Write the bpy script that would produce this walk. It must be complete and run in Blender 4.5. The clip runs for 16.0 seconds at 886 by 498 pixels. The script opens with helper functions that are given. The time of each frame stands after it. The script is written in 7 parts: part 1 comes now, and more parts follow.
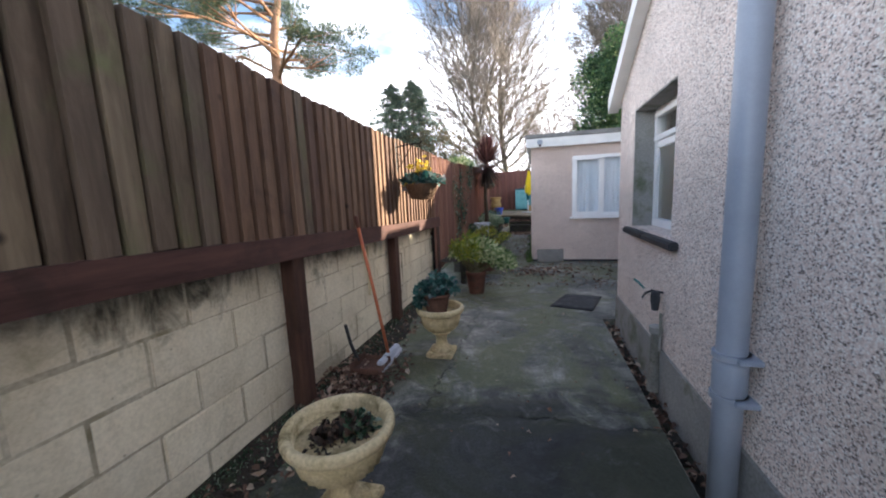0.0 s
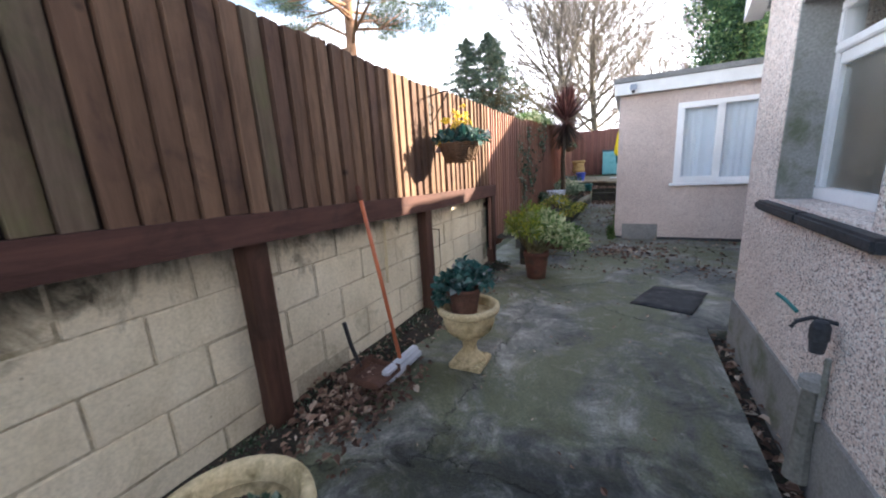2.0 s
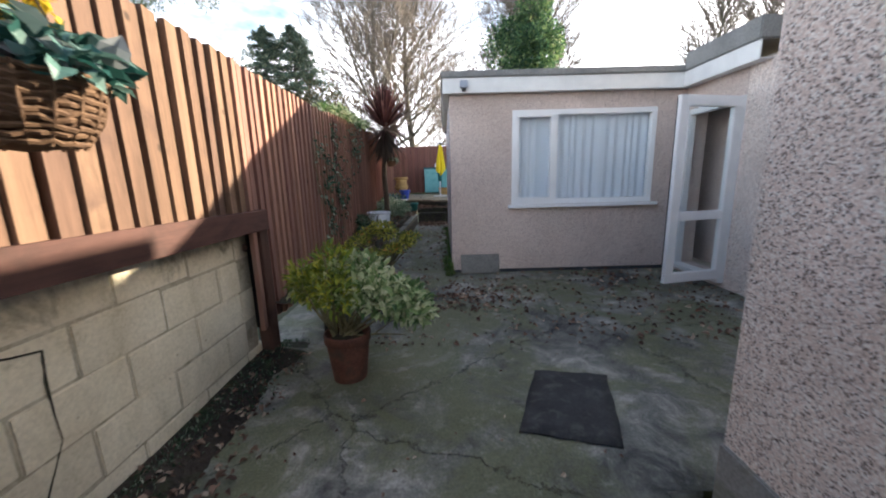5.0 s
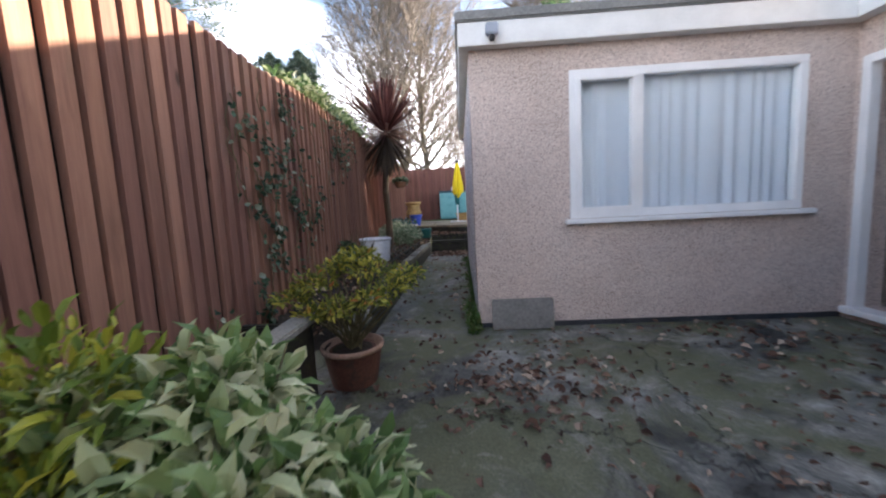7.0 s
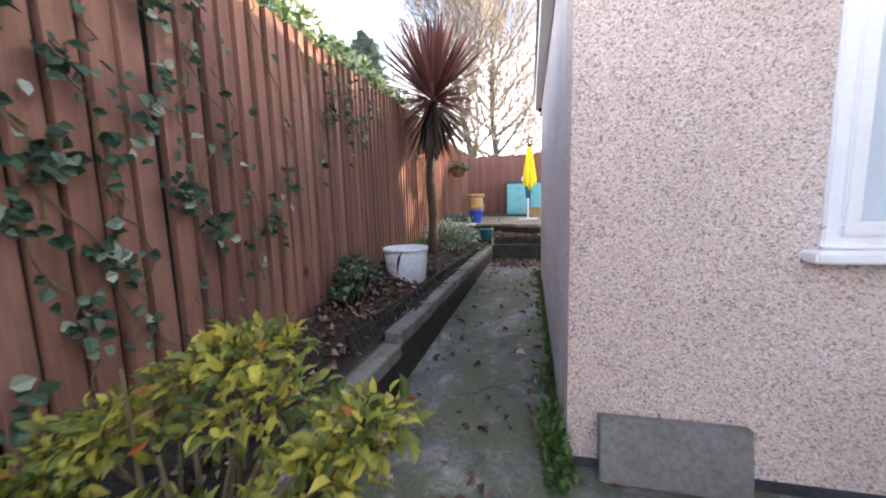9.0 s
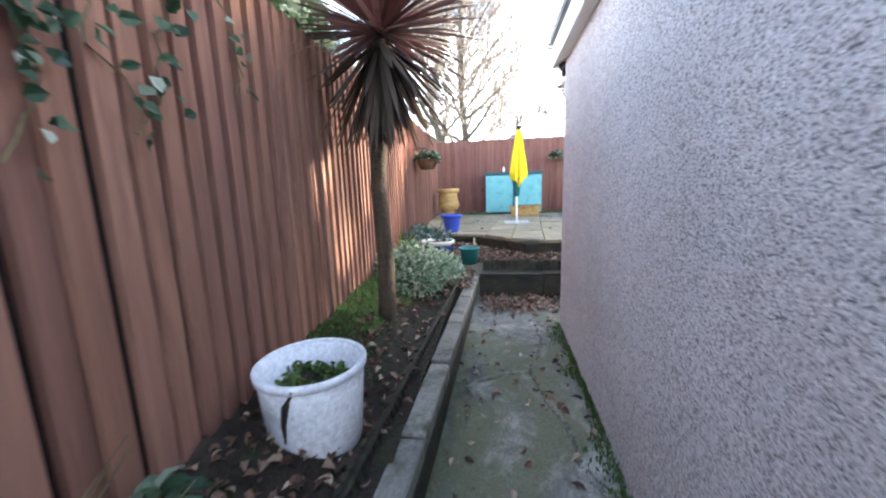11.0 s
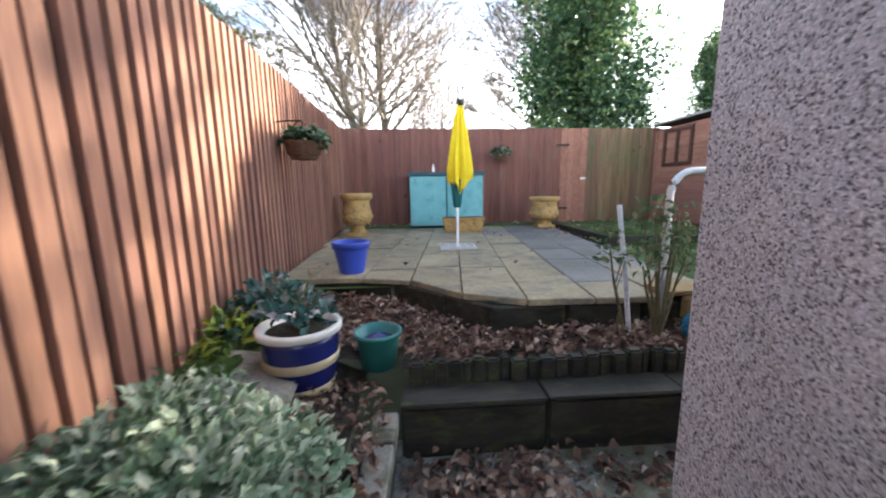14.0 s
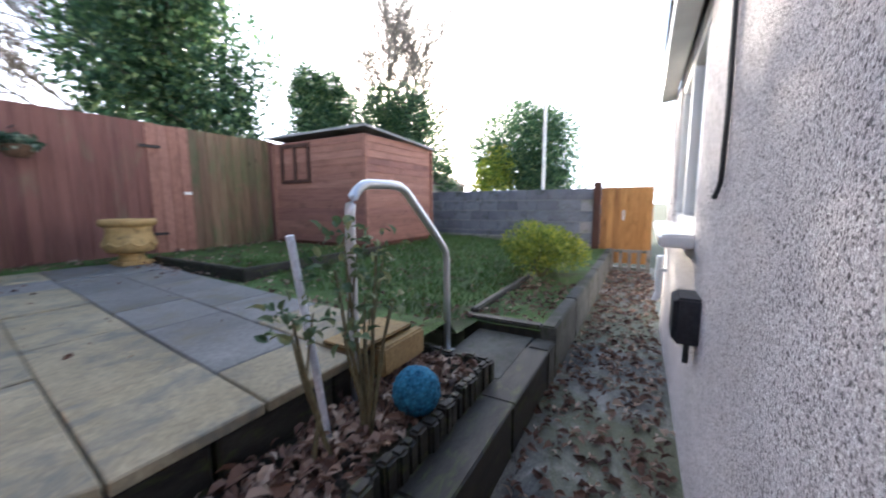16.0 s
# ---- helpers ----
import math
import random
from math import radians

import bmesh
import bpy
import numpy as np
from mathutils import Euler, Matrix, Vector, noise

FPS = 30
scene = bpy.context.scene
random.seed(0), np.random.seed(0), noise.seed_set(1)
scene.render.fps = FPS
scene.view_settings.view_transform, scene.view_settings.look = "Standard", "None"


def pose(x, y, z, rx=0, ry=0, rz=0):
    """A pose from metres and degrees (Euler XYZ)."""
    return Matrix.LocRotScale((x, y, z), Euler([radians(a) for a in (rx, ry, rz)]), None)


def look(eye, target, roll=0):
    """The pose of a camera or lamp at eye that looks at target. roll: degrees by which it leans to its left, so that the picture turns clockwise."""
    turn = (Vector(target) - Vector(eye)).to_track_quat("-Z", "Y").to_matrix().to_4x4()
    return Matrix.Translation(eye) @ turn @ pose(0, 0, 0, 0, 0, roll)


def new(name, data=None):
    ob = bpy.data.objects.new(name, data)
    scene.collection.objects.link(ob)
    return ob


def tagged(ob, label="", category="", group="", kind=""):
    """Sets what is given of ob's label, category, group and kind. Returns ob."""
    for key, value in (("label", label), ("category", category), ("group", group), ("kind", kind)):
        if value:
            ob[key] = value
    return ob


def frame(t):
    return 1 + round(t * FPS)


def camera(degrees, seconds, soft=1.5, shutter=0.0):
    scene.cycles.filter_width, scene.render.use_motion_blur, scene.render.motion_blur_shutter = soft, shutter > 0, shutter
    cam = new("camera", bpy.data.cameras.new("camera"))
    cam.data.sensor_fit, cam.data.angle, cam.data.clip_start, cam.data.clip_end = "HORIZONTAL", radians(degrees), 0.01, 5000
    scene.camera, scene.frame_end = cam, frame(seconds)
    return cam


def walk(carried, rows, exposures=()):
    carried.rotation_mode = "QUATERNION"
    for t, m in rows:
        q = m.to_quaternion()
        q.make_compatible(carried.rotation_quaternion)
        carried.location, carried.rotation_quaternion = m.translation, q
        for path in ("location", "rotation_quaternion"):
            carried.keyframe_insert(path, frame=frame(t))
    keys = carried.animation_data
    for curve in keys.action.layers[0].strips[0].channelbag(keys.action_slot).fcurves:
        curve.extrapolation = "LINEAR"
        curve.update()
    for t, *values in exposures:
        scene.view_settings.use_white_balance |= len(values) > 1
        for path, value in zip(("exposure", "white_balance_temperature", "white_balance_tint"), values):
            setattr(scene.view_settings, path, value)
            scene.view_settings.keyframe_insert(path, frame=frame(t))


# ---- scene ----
cam = camera(102.2, 16.0, soft=2.0, shutter=0.3)
PATH = [
    (0, (0.545, 1.137, 1.444), (0.046, 3.054, 1.166), -2.5),
    (0.5, (0.521, 1.364, 1.438), (0.011, 3.272, 1.12), -1.3),
    (1, (0.533, 1.54, 1.432), (-0.153, 3.389, 1.097), -2.2),
    (1.5, (0.608, 1.781, 1.41), (-0.18, 3.588, 1.076), -3.1),
    (2, (0.66, 2.041, 1.404), (-0.247, 3.77, 0.967), -3.4),
    (2.5, (0.595, 2.337, 1.379), (-0.159, 4.147, 0.985), -1.8),
    (3, (0.524, 2.659, 1.402), (-0.054, 4.525, 0.971), -2.3),
    (3.5, (0.478, 3.002, 1.357), (0.138, 4.949, 1.048), -1.8),
    (4, (0.445, 3.368, 1.363), (0.214, 5.325, 1.026), -1.4),
    (4.5, (0.386, 3.75, 1.344), (0.288, 5.72, 1.012), -1.1),
    (4.7, (0.363, 3.892, 1.353), (0.348, 5.853, 0.962), -1.2),
    (6.8, (0.329, 5.728, 1.13), (0.323, 7.708, 0.852), -2.6),
    (7, (0.338, 5.914, 1.091), (0.235, 7.9, 0.876), -2.9),
    (7.5, (0.375, 6.354, 1.113), (0.149, 8.32, 0.825), -2.1),
    (8, (0.368, 6.804, 1.112), (0.002, 8.762, 0.929), 0.3),
    (8.5, (0.375, 7.326, 1.143), (-0.079, 9.26, 0.918), -2.0),
    (8.7, (0.358, 7.417, 1.138), (-0.118, 9.345, 0.903), -1.5),
    (10.8, (-0.066, 9.358, 1.435), (-0.399, 11.295, 1.062), -3.9),
    (11, (-0.101, 9.555, 1.423), (-0.396, 11.505, 1.089), -1.9),
    (11.5, (-0.168, 10.023, 1.432), (-0.307, 11.987, 1.084), -1.9),
    (12, (-0.191, 10.411, 1.422), (-0.344, 12.394, 1.21), -2.5),
    (12.5, (-0.203, 10.811, 1.456), (-0.435, 12.783, 1.217), -1.2),
    (13, (-0.21, 11.24, 1.442), (-0.339, 13.215, 1.153), -1.1),
    (13.5, (-0.194, 11.607, 1.448), (-0.252, 13.594, 1.224), -2.4),
    (14, (-0.186, 11.995, 1.461), (-0.059, 13.963, 1.13), -0.8),
    (14.5, (-0.116, 12.353, 1.473), (0.468, 14.242, 1.168), -1.1),
    (15, (-0.012, 12.624, 1.488), (1.026, 14.308, 1.196), -1.6),
    (15.5, (0.087, 12.814, 1.488), (1.434, 14.253, 1.145), -0.9),
    (16, (0.21, 13.03, 1.457), (1.938, 14.005, 1.204), -0.4),
]
EXPOSURES = [(0.0, 2.22, 6100, 12), (1.5, 2.45, 6100, 12), (3.0, 2.75, 6000, 12), (3.8, 2.5, 6100, 11), (4.7, 2.1, 6200, 10), (7.0, 2.42, 6250, 14), (8.5, 3.05, 6450, 17), (11.0, 3.6, 5850, 9), (12.5, 3.3, 6150, 10), (14.0, 2.85, 6050, 10), (15.5, 2.75, 5800, 13), (16.0, 2.5, 5650, 13)]
walk(cam, [(t, look(eye, target, roll)) for t, eye, target, roll in PATH], EXPOSURES)
cam.data.dof.use_dof = False

# ---- world, sun ----
SUN_AZ, SUN_EL = 53.5, 17.0          # degrees from +y towards +x, above the horizon
world = bpy.data.worlds.new("sky")
scene.world = world
world.use_nodes = True
wn, wl = world.node_tree.nodes, world.node_tree.links
sky = wn.new("ShaderNodeTexSky")
sky.sky_type = "NISHITA"
sky.sun_disc = False
sky.sun_elevation, sky.sun_rotation = radians(SUN_EL), radians(SUN_AZ)
sky.air_density, sky.dust_density, sky.ozone_density = 1.0, 1.6, 1.0
wco = wn.new("ShaderNodeTexCoord")
wmap = wn.new("ShaderNodeMapping")
wmap.inputs["Scale"].default_value = (1.0, 1.0, 2.6)
cloud = wn.new("ShaderNodeTexNoise")
cloud.inputs["Scale"].default_value, cloud.inputs["Detail"].default_value = 1.7, 7
cramp = wn.new("ShaderNodeValToRGB")
cramp.color_ramp.elements[0].position, cramp.color_ramp.elements[1].position = 0.50, 0.66
wsep, wlow, wbias = wn.new("ShaderNodeSeparateXYZ"), wn.new("ShaderNodeMath"), wn.new("ShaderNodeMath")
wlow.operation, wbias.operation = "MINIMUM", "MULTIPLY_ADD"
wlow.inputs[1].default_value, wbias.inputs[1].default_value = 0.45, -0.62
wsum = wn.new("ShaderNodeMath")
wsum.operation = "ADD"
wsum.inputs[1].default_value = 0.23
wdim = wn.new("ShaderNodeVectorMath")
wdim.operation = "SCALE"
wdim.inputs["Scale"].default_value = 0.6
cmix = wn.new("ShaderNodeMix")
cmix.data_type = "RGBA"
cmix.inputs["B"].default_value = (7.4, 7.4, 7.5, 1)
wl.new(wco.outputs["Generated"], wmap.inputs[0])
wl.new(wmap.outputs[0], cloud.inputs["Vector"])
wl.new(wco.outputs["Generated"], wsep.inputs[0])
wl.new(wsep.outputs["Z"], wlow.inputs[0])
wl.new(wlow.outputs[0], wbias.inputs[0])
wl.new(cloud.outputs["Fac"], wbias.inputs[2])
wl.new(wbias.outputs[0], wsum.inputs[0])
wl.new(wsum.outputs[0], cramp.inputs[0])
wl.new(cramp.outputs[0], cmix.inputs["Factor"])
wl.new(sky.outputs[0], wdim.inputs[0])
wl.new(wdim.outputs[0], cmix.inputs["A"])
wl.new(cmix.outputs["Result"], wn["Background"].inputs["Color"])
wn["Background"].inputs["Strength"].default_value = 0.15
sun_data = bpy.data.lights.new("sun", "SUN")
sun_data.energy, sun_data.angle, sun_data.color = 5.0, radians(0.6), (1.0, 0.85, 0.63)
sun = new("sun", sun_data)
SUN_TO = Vector((math.sin(radians(SUN_AZ)) * math.cos(radians(SUN_EL)), math.cos(radians(SUN_AZ)) * math.cos(radians(SUN_EL)), math.sin(radians(SUN_EL))))
sun.matrix_world = look(SUN_TO * 40, (0, 0, 0))


# ---- materials ----
def shader(name, rough=0.8, spec=0.3, metal=0.0):
    m = bpy.data.materials.new(name)
    m.use_nodes = True
    b = m.node_tree.nodes["Principled BSDF"]
    b.inputs["Roughness"].default_value, b.inputs["Metallic"].default_value = rough, metal
    b.inputs["Specular IOR Level"].default_value = spec
    return m, m.node_tree.nodes, m.node_tree.links, b


def ramp(nodes, stops):
    r = nodes.new("ShaderNodeValToRGB")
    while len(r.color_ramp.elements) < len(stops):
        r.color_ramp.elements.new(0.5)
    for e, (p, c) in zip(r.color_ramp.elements, stops):
        e.position, e.color = p, (*c, 1)
    return r


def coords(nodes, links, stretch=(1, 1, 1), vary=False):
    co = nodes.new("ShaderNodeTexCoord")
    mp = nodes.new("ShaderNodeMapping")
    mp.inputs["Scale"].default_value = stretch
    links.new(co.outputs["Object"], mp.inputs[0])
    if vary:
        info = nodes.new("ShaderNodeObjectInfo")
        mul = nodes.new("ShaderNodeVectorMath")
        mul.operation = "SCALE"
        mul.inputs[0].default_value = (37, 53, 19)
        links.new(info.outputs["Random"], mul.inputs["Scale"])
        links.new(mul.outputs[0], mp.inputs["Location"])
    return mp


def noise_of(nodes, links, mp, scale, detail=5, rough=0.6, distort=0.0):
    n = nodes.new("ShaderNodeTexNoise")
    for k, v in (("Scale", scale), ("Detail", detail), ("Roughness", rough), ("Distortion", distort)):
        n.inputs[k].default_value = v
    links.new(mp.outputs[0], n.inputs["Vector"])
    return n


def mix(nodes, links, fac, a, b, blend="MIX"):
    m = nodes.new("ShaderNodeMix")
    m.data_type, m.blend_type = "RGBA", blend
    for key, v in (("Factor", fac), ("A", a), ("B", b)):
        if isinstance(v, (int, float)):
            m.inputs[key].default_value = v
        elif isinstance(v, tuple):
            m.inputs[key].default_value = (*v, 1)
        else:
            links.new(v, m.inputs[key])
    return m.outputs["Result"]


def bumped(nodes, links, b, height, strength, dist=0.01):
    k = nodes.new("ShaderNodeBump")
    k.inputs["Strength"].default_value, k.inputs["Distance"].default_value = strength, dist
    links.new(height, k.inputs["Height"])
    links.new(k.outputs[0], b.inputs["Normal"])


def surface(name, c1, c2, dirt=None, scale=3, fine=60, rough=0.8, stretch=(1, 1, 1), bump=0.4, amount=(0.52, 0.68), vary=False, spec=0.25, metal=0.0, dist=0.006, swing=0.0, grain=0.8):
    """Two colours in large patches, fine grain, and stains of a third colour."""
    m, n, l, b = shader(name, rough, spec, metal)
    mp = coords(n, l, stretch, vary)
    big, small = noise_of(n, l, mp, scale), noise_of(n, l, mp, fine, 4)
    r = ramp(n, [(0.32, c1), (0.68, c2)])
    l.new(big.outputs["Fac"], r.inputs[0])
    g = ramp(n, [(0.25, (0.62, 0.62, 0.62)), (0.75, (1.3, 1.3, 1.3))])
    l.new(small.outputs["Fac"], g.inputs[0])
    col = mix(n, l, grain, r.outputs[0], g.outputs[0], "MULTIPLY")
    if dirt:
        stain = noise_of(n, l, mp, scale * 1.7, 7, 0.65, 0.4)
        d = ramp(n, [(amount[0], (0, 0, 0)), (amount[1], (1, 1, 1))])
        l.new(stain.outputs["Fac"], d.inputs[0])
        col = mix(n, l, d.outputs[0], col, dirt)
    if swing:
        info = n.new("ShaderNodeObjectInfo")
        s = ramp(n, [(0.0, (1 - swing,) * 3), (1.0, (1 + swing,) * 3)])
        l.new(info.outputs["Random"], s.inputs[0])
        col = mix(n, l, 1.0, col, s.outputs[0], "MULTIPLY")
    l.new(col, b.inputs["Base Color"])
    bumped(n, l, b, small.outputs["Fac"], bump, dist)
    return m


def wood(name, c1, c2, dirt, grain=26, rough=0.75, along=2, swing=0.22, amount=(0.55, 0.75), blotch=0.55):
    """Sawn boards: long grain, knots, weather stains; every board differs."""
    m, n, l, b = shader(name, rough, 0.2)
    s = [grain, grain, grain]
    s[along] = 1.3
    mp = coords(n, l, tuple(s), True)
    flat = coords(n, l, (1, 1, 1), True)
    s2 = [9.0, 9.0, 9.0]
    s2[along] = 2.0
    runs = coords(n, l, tuple(s2), True)
    g = noise_of(n, l, mp, 1.0, 8, 0.7, 0.3)
    r = ramp(n, [(0.3, c1), (0.7, c2)])
    l.new(g.outputs["Fac"], r.inputs[0])
    stain = noise_of(n, l, flat, 3.2, 6, 0.62, 0.5)
    d = ramp(n, [(amount[0], (0, 0, 0)), (amount[1], (1, 1, 1))])
    l.new(stain.outputs["Fac"], d.inputs[0])
    col = mix(n, l, d.outputs[0], r.outputs[0], dirt)
    damp = noise_of(n, l, runs, 1.0, 7, 0.7, 0.9)
    w = ramp(n, [(0.34, (0.42, 0.40, 0.40)), (0.52, (1, 1, 1)), (0.72, (1.28, 1.26, 1.22))])
    l.new(damp.outputs["Fac"], w.inputs[0])
    col = mix(n, l, blotch, col, w.outputs[0], "MULTIPLY")
    knots = n.new("ShaderNodeTexVoronoi")
    knots.inputs["Scale"].default_value = 3.1
    l.new(flat.outputs[0], knots.inputs["Vector"])
    k = ramp(n, [(0.03, (0.3, 0.3, 0.3)), (0.085, (1, 1, 1))])
    l.new(knots.outputs["Distance"], k.inputs[0])
    col = mix(n, l, 1.0, col, k.outputs[0], "MULTIPLY")
    info = n.new("ShaderNodeObjectInfo")
    sw = ramp(n, [(0.0, (1 - swing, (1 - swing) * 0.95, 1 - swing * 0.85)), (0.5, (1, 0.97, 0.93)), (1.0, (1 + swing,) * 3)])
    l.new(info.outputs["Random"], sw.inputs[0])
    col = mix(n, l, 1.0, col, sw.outputs[0], "MULTIPLY")
    l.new(col, b.inputs["Base Color"])
    bumped(n, l, b, g.outputs["Fac"], 0.6, 0.004)
    return m


def pebbledash(name, scale, stops, relief, pit=0.5):
    """Render thrown with mixed stone chips: angular chips, open pits between them with their shade painted in, grime in
    slow patches.
    """
    m, n, l, b = shader(name, 0.85, 0.25)
    mp = coords(n, l)
    warp = noise_of(n, l, mp, scale * 0.55, 3, 0.7)
    add = n.new("ShaderNodeVectorMath")
    add.operation = "MULTIPLY_ADD"
    add.inputs[1].default_value = (1.5 / scale,) * 3
    l.new(warp.outputs["Color"], add.inputs[0])
    l.new(mp.outputs[0], add.inputs[2])
    v = n.new("ShaderNodeTexVoronoi")
    v.inputs["Scale"].default_value = scale
    l.new(add.outputs[0], v.inputs["Vector"])
    bw = n.new("ShaderNodeSeparateColor")
    l.new(v.outputs["Color"], bw.inputs[0])
    r = ramp(n, stops)
    l.new(bw.outputs[0], r.inputs[0])
    # shade between chips, put into the colour at the chip edges
    e = ramp(n, [(0.55, (1, 1, 1)), (0.95, (0.5, 0.47, 0.47))])
    l.new(v.outputs["Distance"], e.inputs[0])
    col = mix(n, l, 0.45, r.outputs[0], e.outputs[0], "MULTIPLY")
    # pits darkened by colour as well as by the bump
    holes = noise_of(n, l, mp, scale * 0.62, 3, 0.6, 0.3)
    h = ramp(n, [(0.35, (1 - pit,) * 3), (0.41, (1, 1, 1)), (0.62, (1.0, 1.0, 1.0)), (0.70, (1.14, 1.14, 1.14))])
    l.new(holes.outputs["Fac"], h.inputs[0])
    col = mix(n, l, 1.0, col, h.outputs[0], "MULTIPLY")
    slow = noise_of(n, l, mp, 1.1, 6)
    s = ramp(n, [(0.3, (0.82, 0.81, 0.79)), (0.7, (1.1, 1.09, 1.07))])
    l.new(slow.outputs["Fac"], s.inputs[0])
    col = mix(n, l, 1.0, col, s.outputs[0], "MULTIPLY")
    l.new(col, b.inputs["Base Color"])
    rough_n = noise_of(n, l, mp, scale * 0.9, 4, 0.7)
    tone = mix(n, l, 0.45, rough_n.outputs["Fac"], bw.outputs[0])
    tone = mix(n, l, 0.5, tone, holes.outputs["Fac"])
    bumped(n, l, b, tone, relief, 0.014)
    return m


def foliage(name, stops, rough=0.5, through_light=0.25):
    """Leaves: colour varies from leaf to leaf."""
    m, n, l, b = shader(name, rough, 0.35)
    g = n.new("ShaderNodeNewGeometry")
    r = ramp(n, stops)
    l.new(g.outputs["Random Per Island"], r.inputs[0])
    l.new(r.outputs[0], b.inputs["Base Color"])
    t = n.new("ShaderNodeBsdfTranslucent")
    l.new(r.outputs[0], t.inputs["Color"])
    ms = n.new("ShaderNodeMixShader")
    ms.inputs[0].default_value = through_light
    l.new(b.outputs[0], ms.inputs[1])
    l.new(t.outputs[0], ms.inputs[2])
    l.new(ms.outputs[0], n["Material Output"].inputs["Surface"])
    return m


def plain(name, c, rough=0.4, spec=0.4, metal=0.0, wear=0.12):
    """Smooth paint, plastic or metal with faint wear."""
    lo, hi = tuple(v * (1 - wear) for v in c), tuple(min(1, v * (1 + wear)) for v in c)
    return surface(name, lo, hi, scale=5, fine=90, rough=rough, bump=0.03, spec=spec, metal=metal, dist=0.001, grain=0.12)


def yard_concrete():
    """Old trowelled concrete: one large damp patch, green algae, pale scuffs, trowel sweeps, cracks."""
    m, n, l, b = shader("yard_concrete", 0.75, 0.35)
    mp = coords(n, l)
    big, mid, small = noise_of(n, l, mp, 0.7, 7, 0.64, 0.5), noise_of(n, l, mp, 3.6, 9, 0.72, 0.8), noise_of(n, l, mp, 75, 5, 0.7)
    s = mix(n, l, 0.55, big.outputs["Fac"], mid.outputs["Fac"])
    r = ramp(n, [(0.41, (0.030, 0.032, 0.030)), (0.47, (0.105, 0.106, 0.095)), (0.525, (0.20, 0.197, 0.172)), (0.59, (0.37, 0.36, 0.32))])
    l.new(s, r.inputs[0])
    alg = noise_of(n, l, mp, 1.1, 8, 0.7, 1.0)
    a = ramp(n, [(0.43, (0, 0, 0)), (0.55, (0.82, 0.82, 0.82))])
    l.new(alg.outputs["Fac"], a.inputs[0])
    col = mix(n, l, a.outputs[0], r.outputs[0], (0.118, 0.125, 0.062))
    pale = noise_of(n, l, mp, 6.0, 10, 0.78, 0.4)
    p = ramp(n, [(0.55, (0, 0, 0)), (0.66, (0.5, 0.5, 0.5))])
    l.new(pale.outputs["Fac"], p.inputs[0])
    col = mix(n, l, p.outputs[0], col, (0.34, 0.33, 0.30))
    # damp patch in the yard's narrow end
    spot, edge = n.new("ShaderNodeVectorMath"), n.new("ShaderNodeMath")
    spot.operation, edge.operation = "DISTANCE", "MULTIPLY_ADD"
    spot.inputs[1].default_value = (0.55, 2.2, 0)
    edge.inputs[1].default_value = 2.6
    l.new(mp.outputs[0], spot.inputs[0])
    l.new(s, edge.inputs[0])
    l.new(spot.outputs["Value"], edge.inputs[2])
    wet = ramp(n, [(0.0, (0.30, 0.32, 0.37)), (1.0, (1, 1, 1))])
    span = n.new("ShaderNodeMapRange")
    span.inputs["From Min"].default_value, span.inputs["From Max"].default_value = 2.45, 2.95
    l.new(edge.outputs[0], span.inputs["Value"])
    l.new(span.outputs[0], wet.inputs[0])
    col = mix(n, l, 1.0, col, wet.outputs[0], "MULTIPLY")
    g = ramp(n, [(0.25, (0.5, 0.5, 0.5)), (0.75, (1.45, 1.45, 1.45))])
    l.new(small.outputs["Fac"], g.inputs[0])
    col = mix(n, l, 0.9, col, g.outputs[0], "MULTIPLY")
    warp = n.new("ShaderNodeVectorMath")
    warp.operation = "MULTIPLY_ADD"
    warp.inputs[1].default_value = (0.35, 0.35, 0.35)
    l.new(mid.outputs["Color"], warp.inputs[0])
    l.new(mp.outputs[0], warp.inputs[2])
    v = n.new("ShaderNodeTexVoronoi")
    v.feature = "DISTANCE_TO_EDGE"
    v.inputs["Scale"].default_value = 0.5
    l.new(warp.outputs[0], v.inputs["Vector"])
    c = ramp(n, [(0.0010, (0.30, 0.30, 0.30)), (0.0040, (1, 1, 1))])
    l.new(v.outputs["Distance"], c.inputs[0])
    col = mix(n, l, 1.0, col, c.outputs[0], "MULTIPLY")
    l.new(col, b.inputs["Base Color"])
    rr = ramp(n, [(0.35, (0.42, 0.42, 0.42)), (0.6, (0.85, 0.85, 0.85))])
    l.new(mid.outputs["Fac"], rr.inputs[0])
    l.new(rr.outputs[0], b.inputs["Roughness"])
    hgt = mix(n, l, 0.4, mid.outputs["Fac"], small.outputs["Fac"])
    hgt = mix(n, l, 1.0, hgt, c.outputs[0], "MULTIPLY")
    bumped(n, l, b, hgt, 0.7, 0.02)
    return m


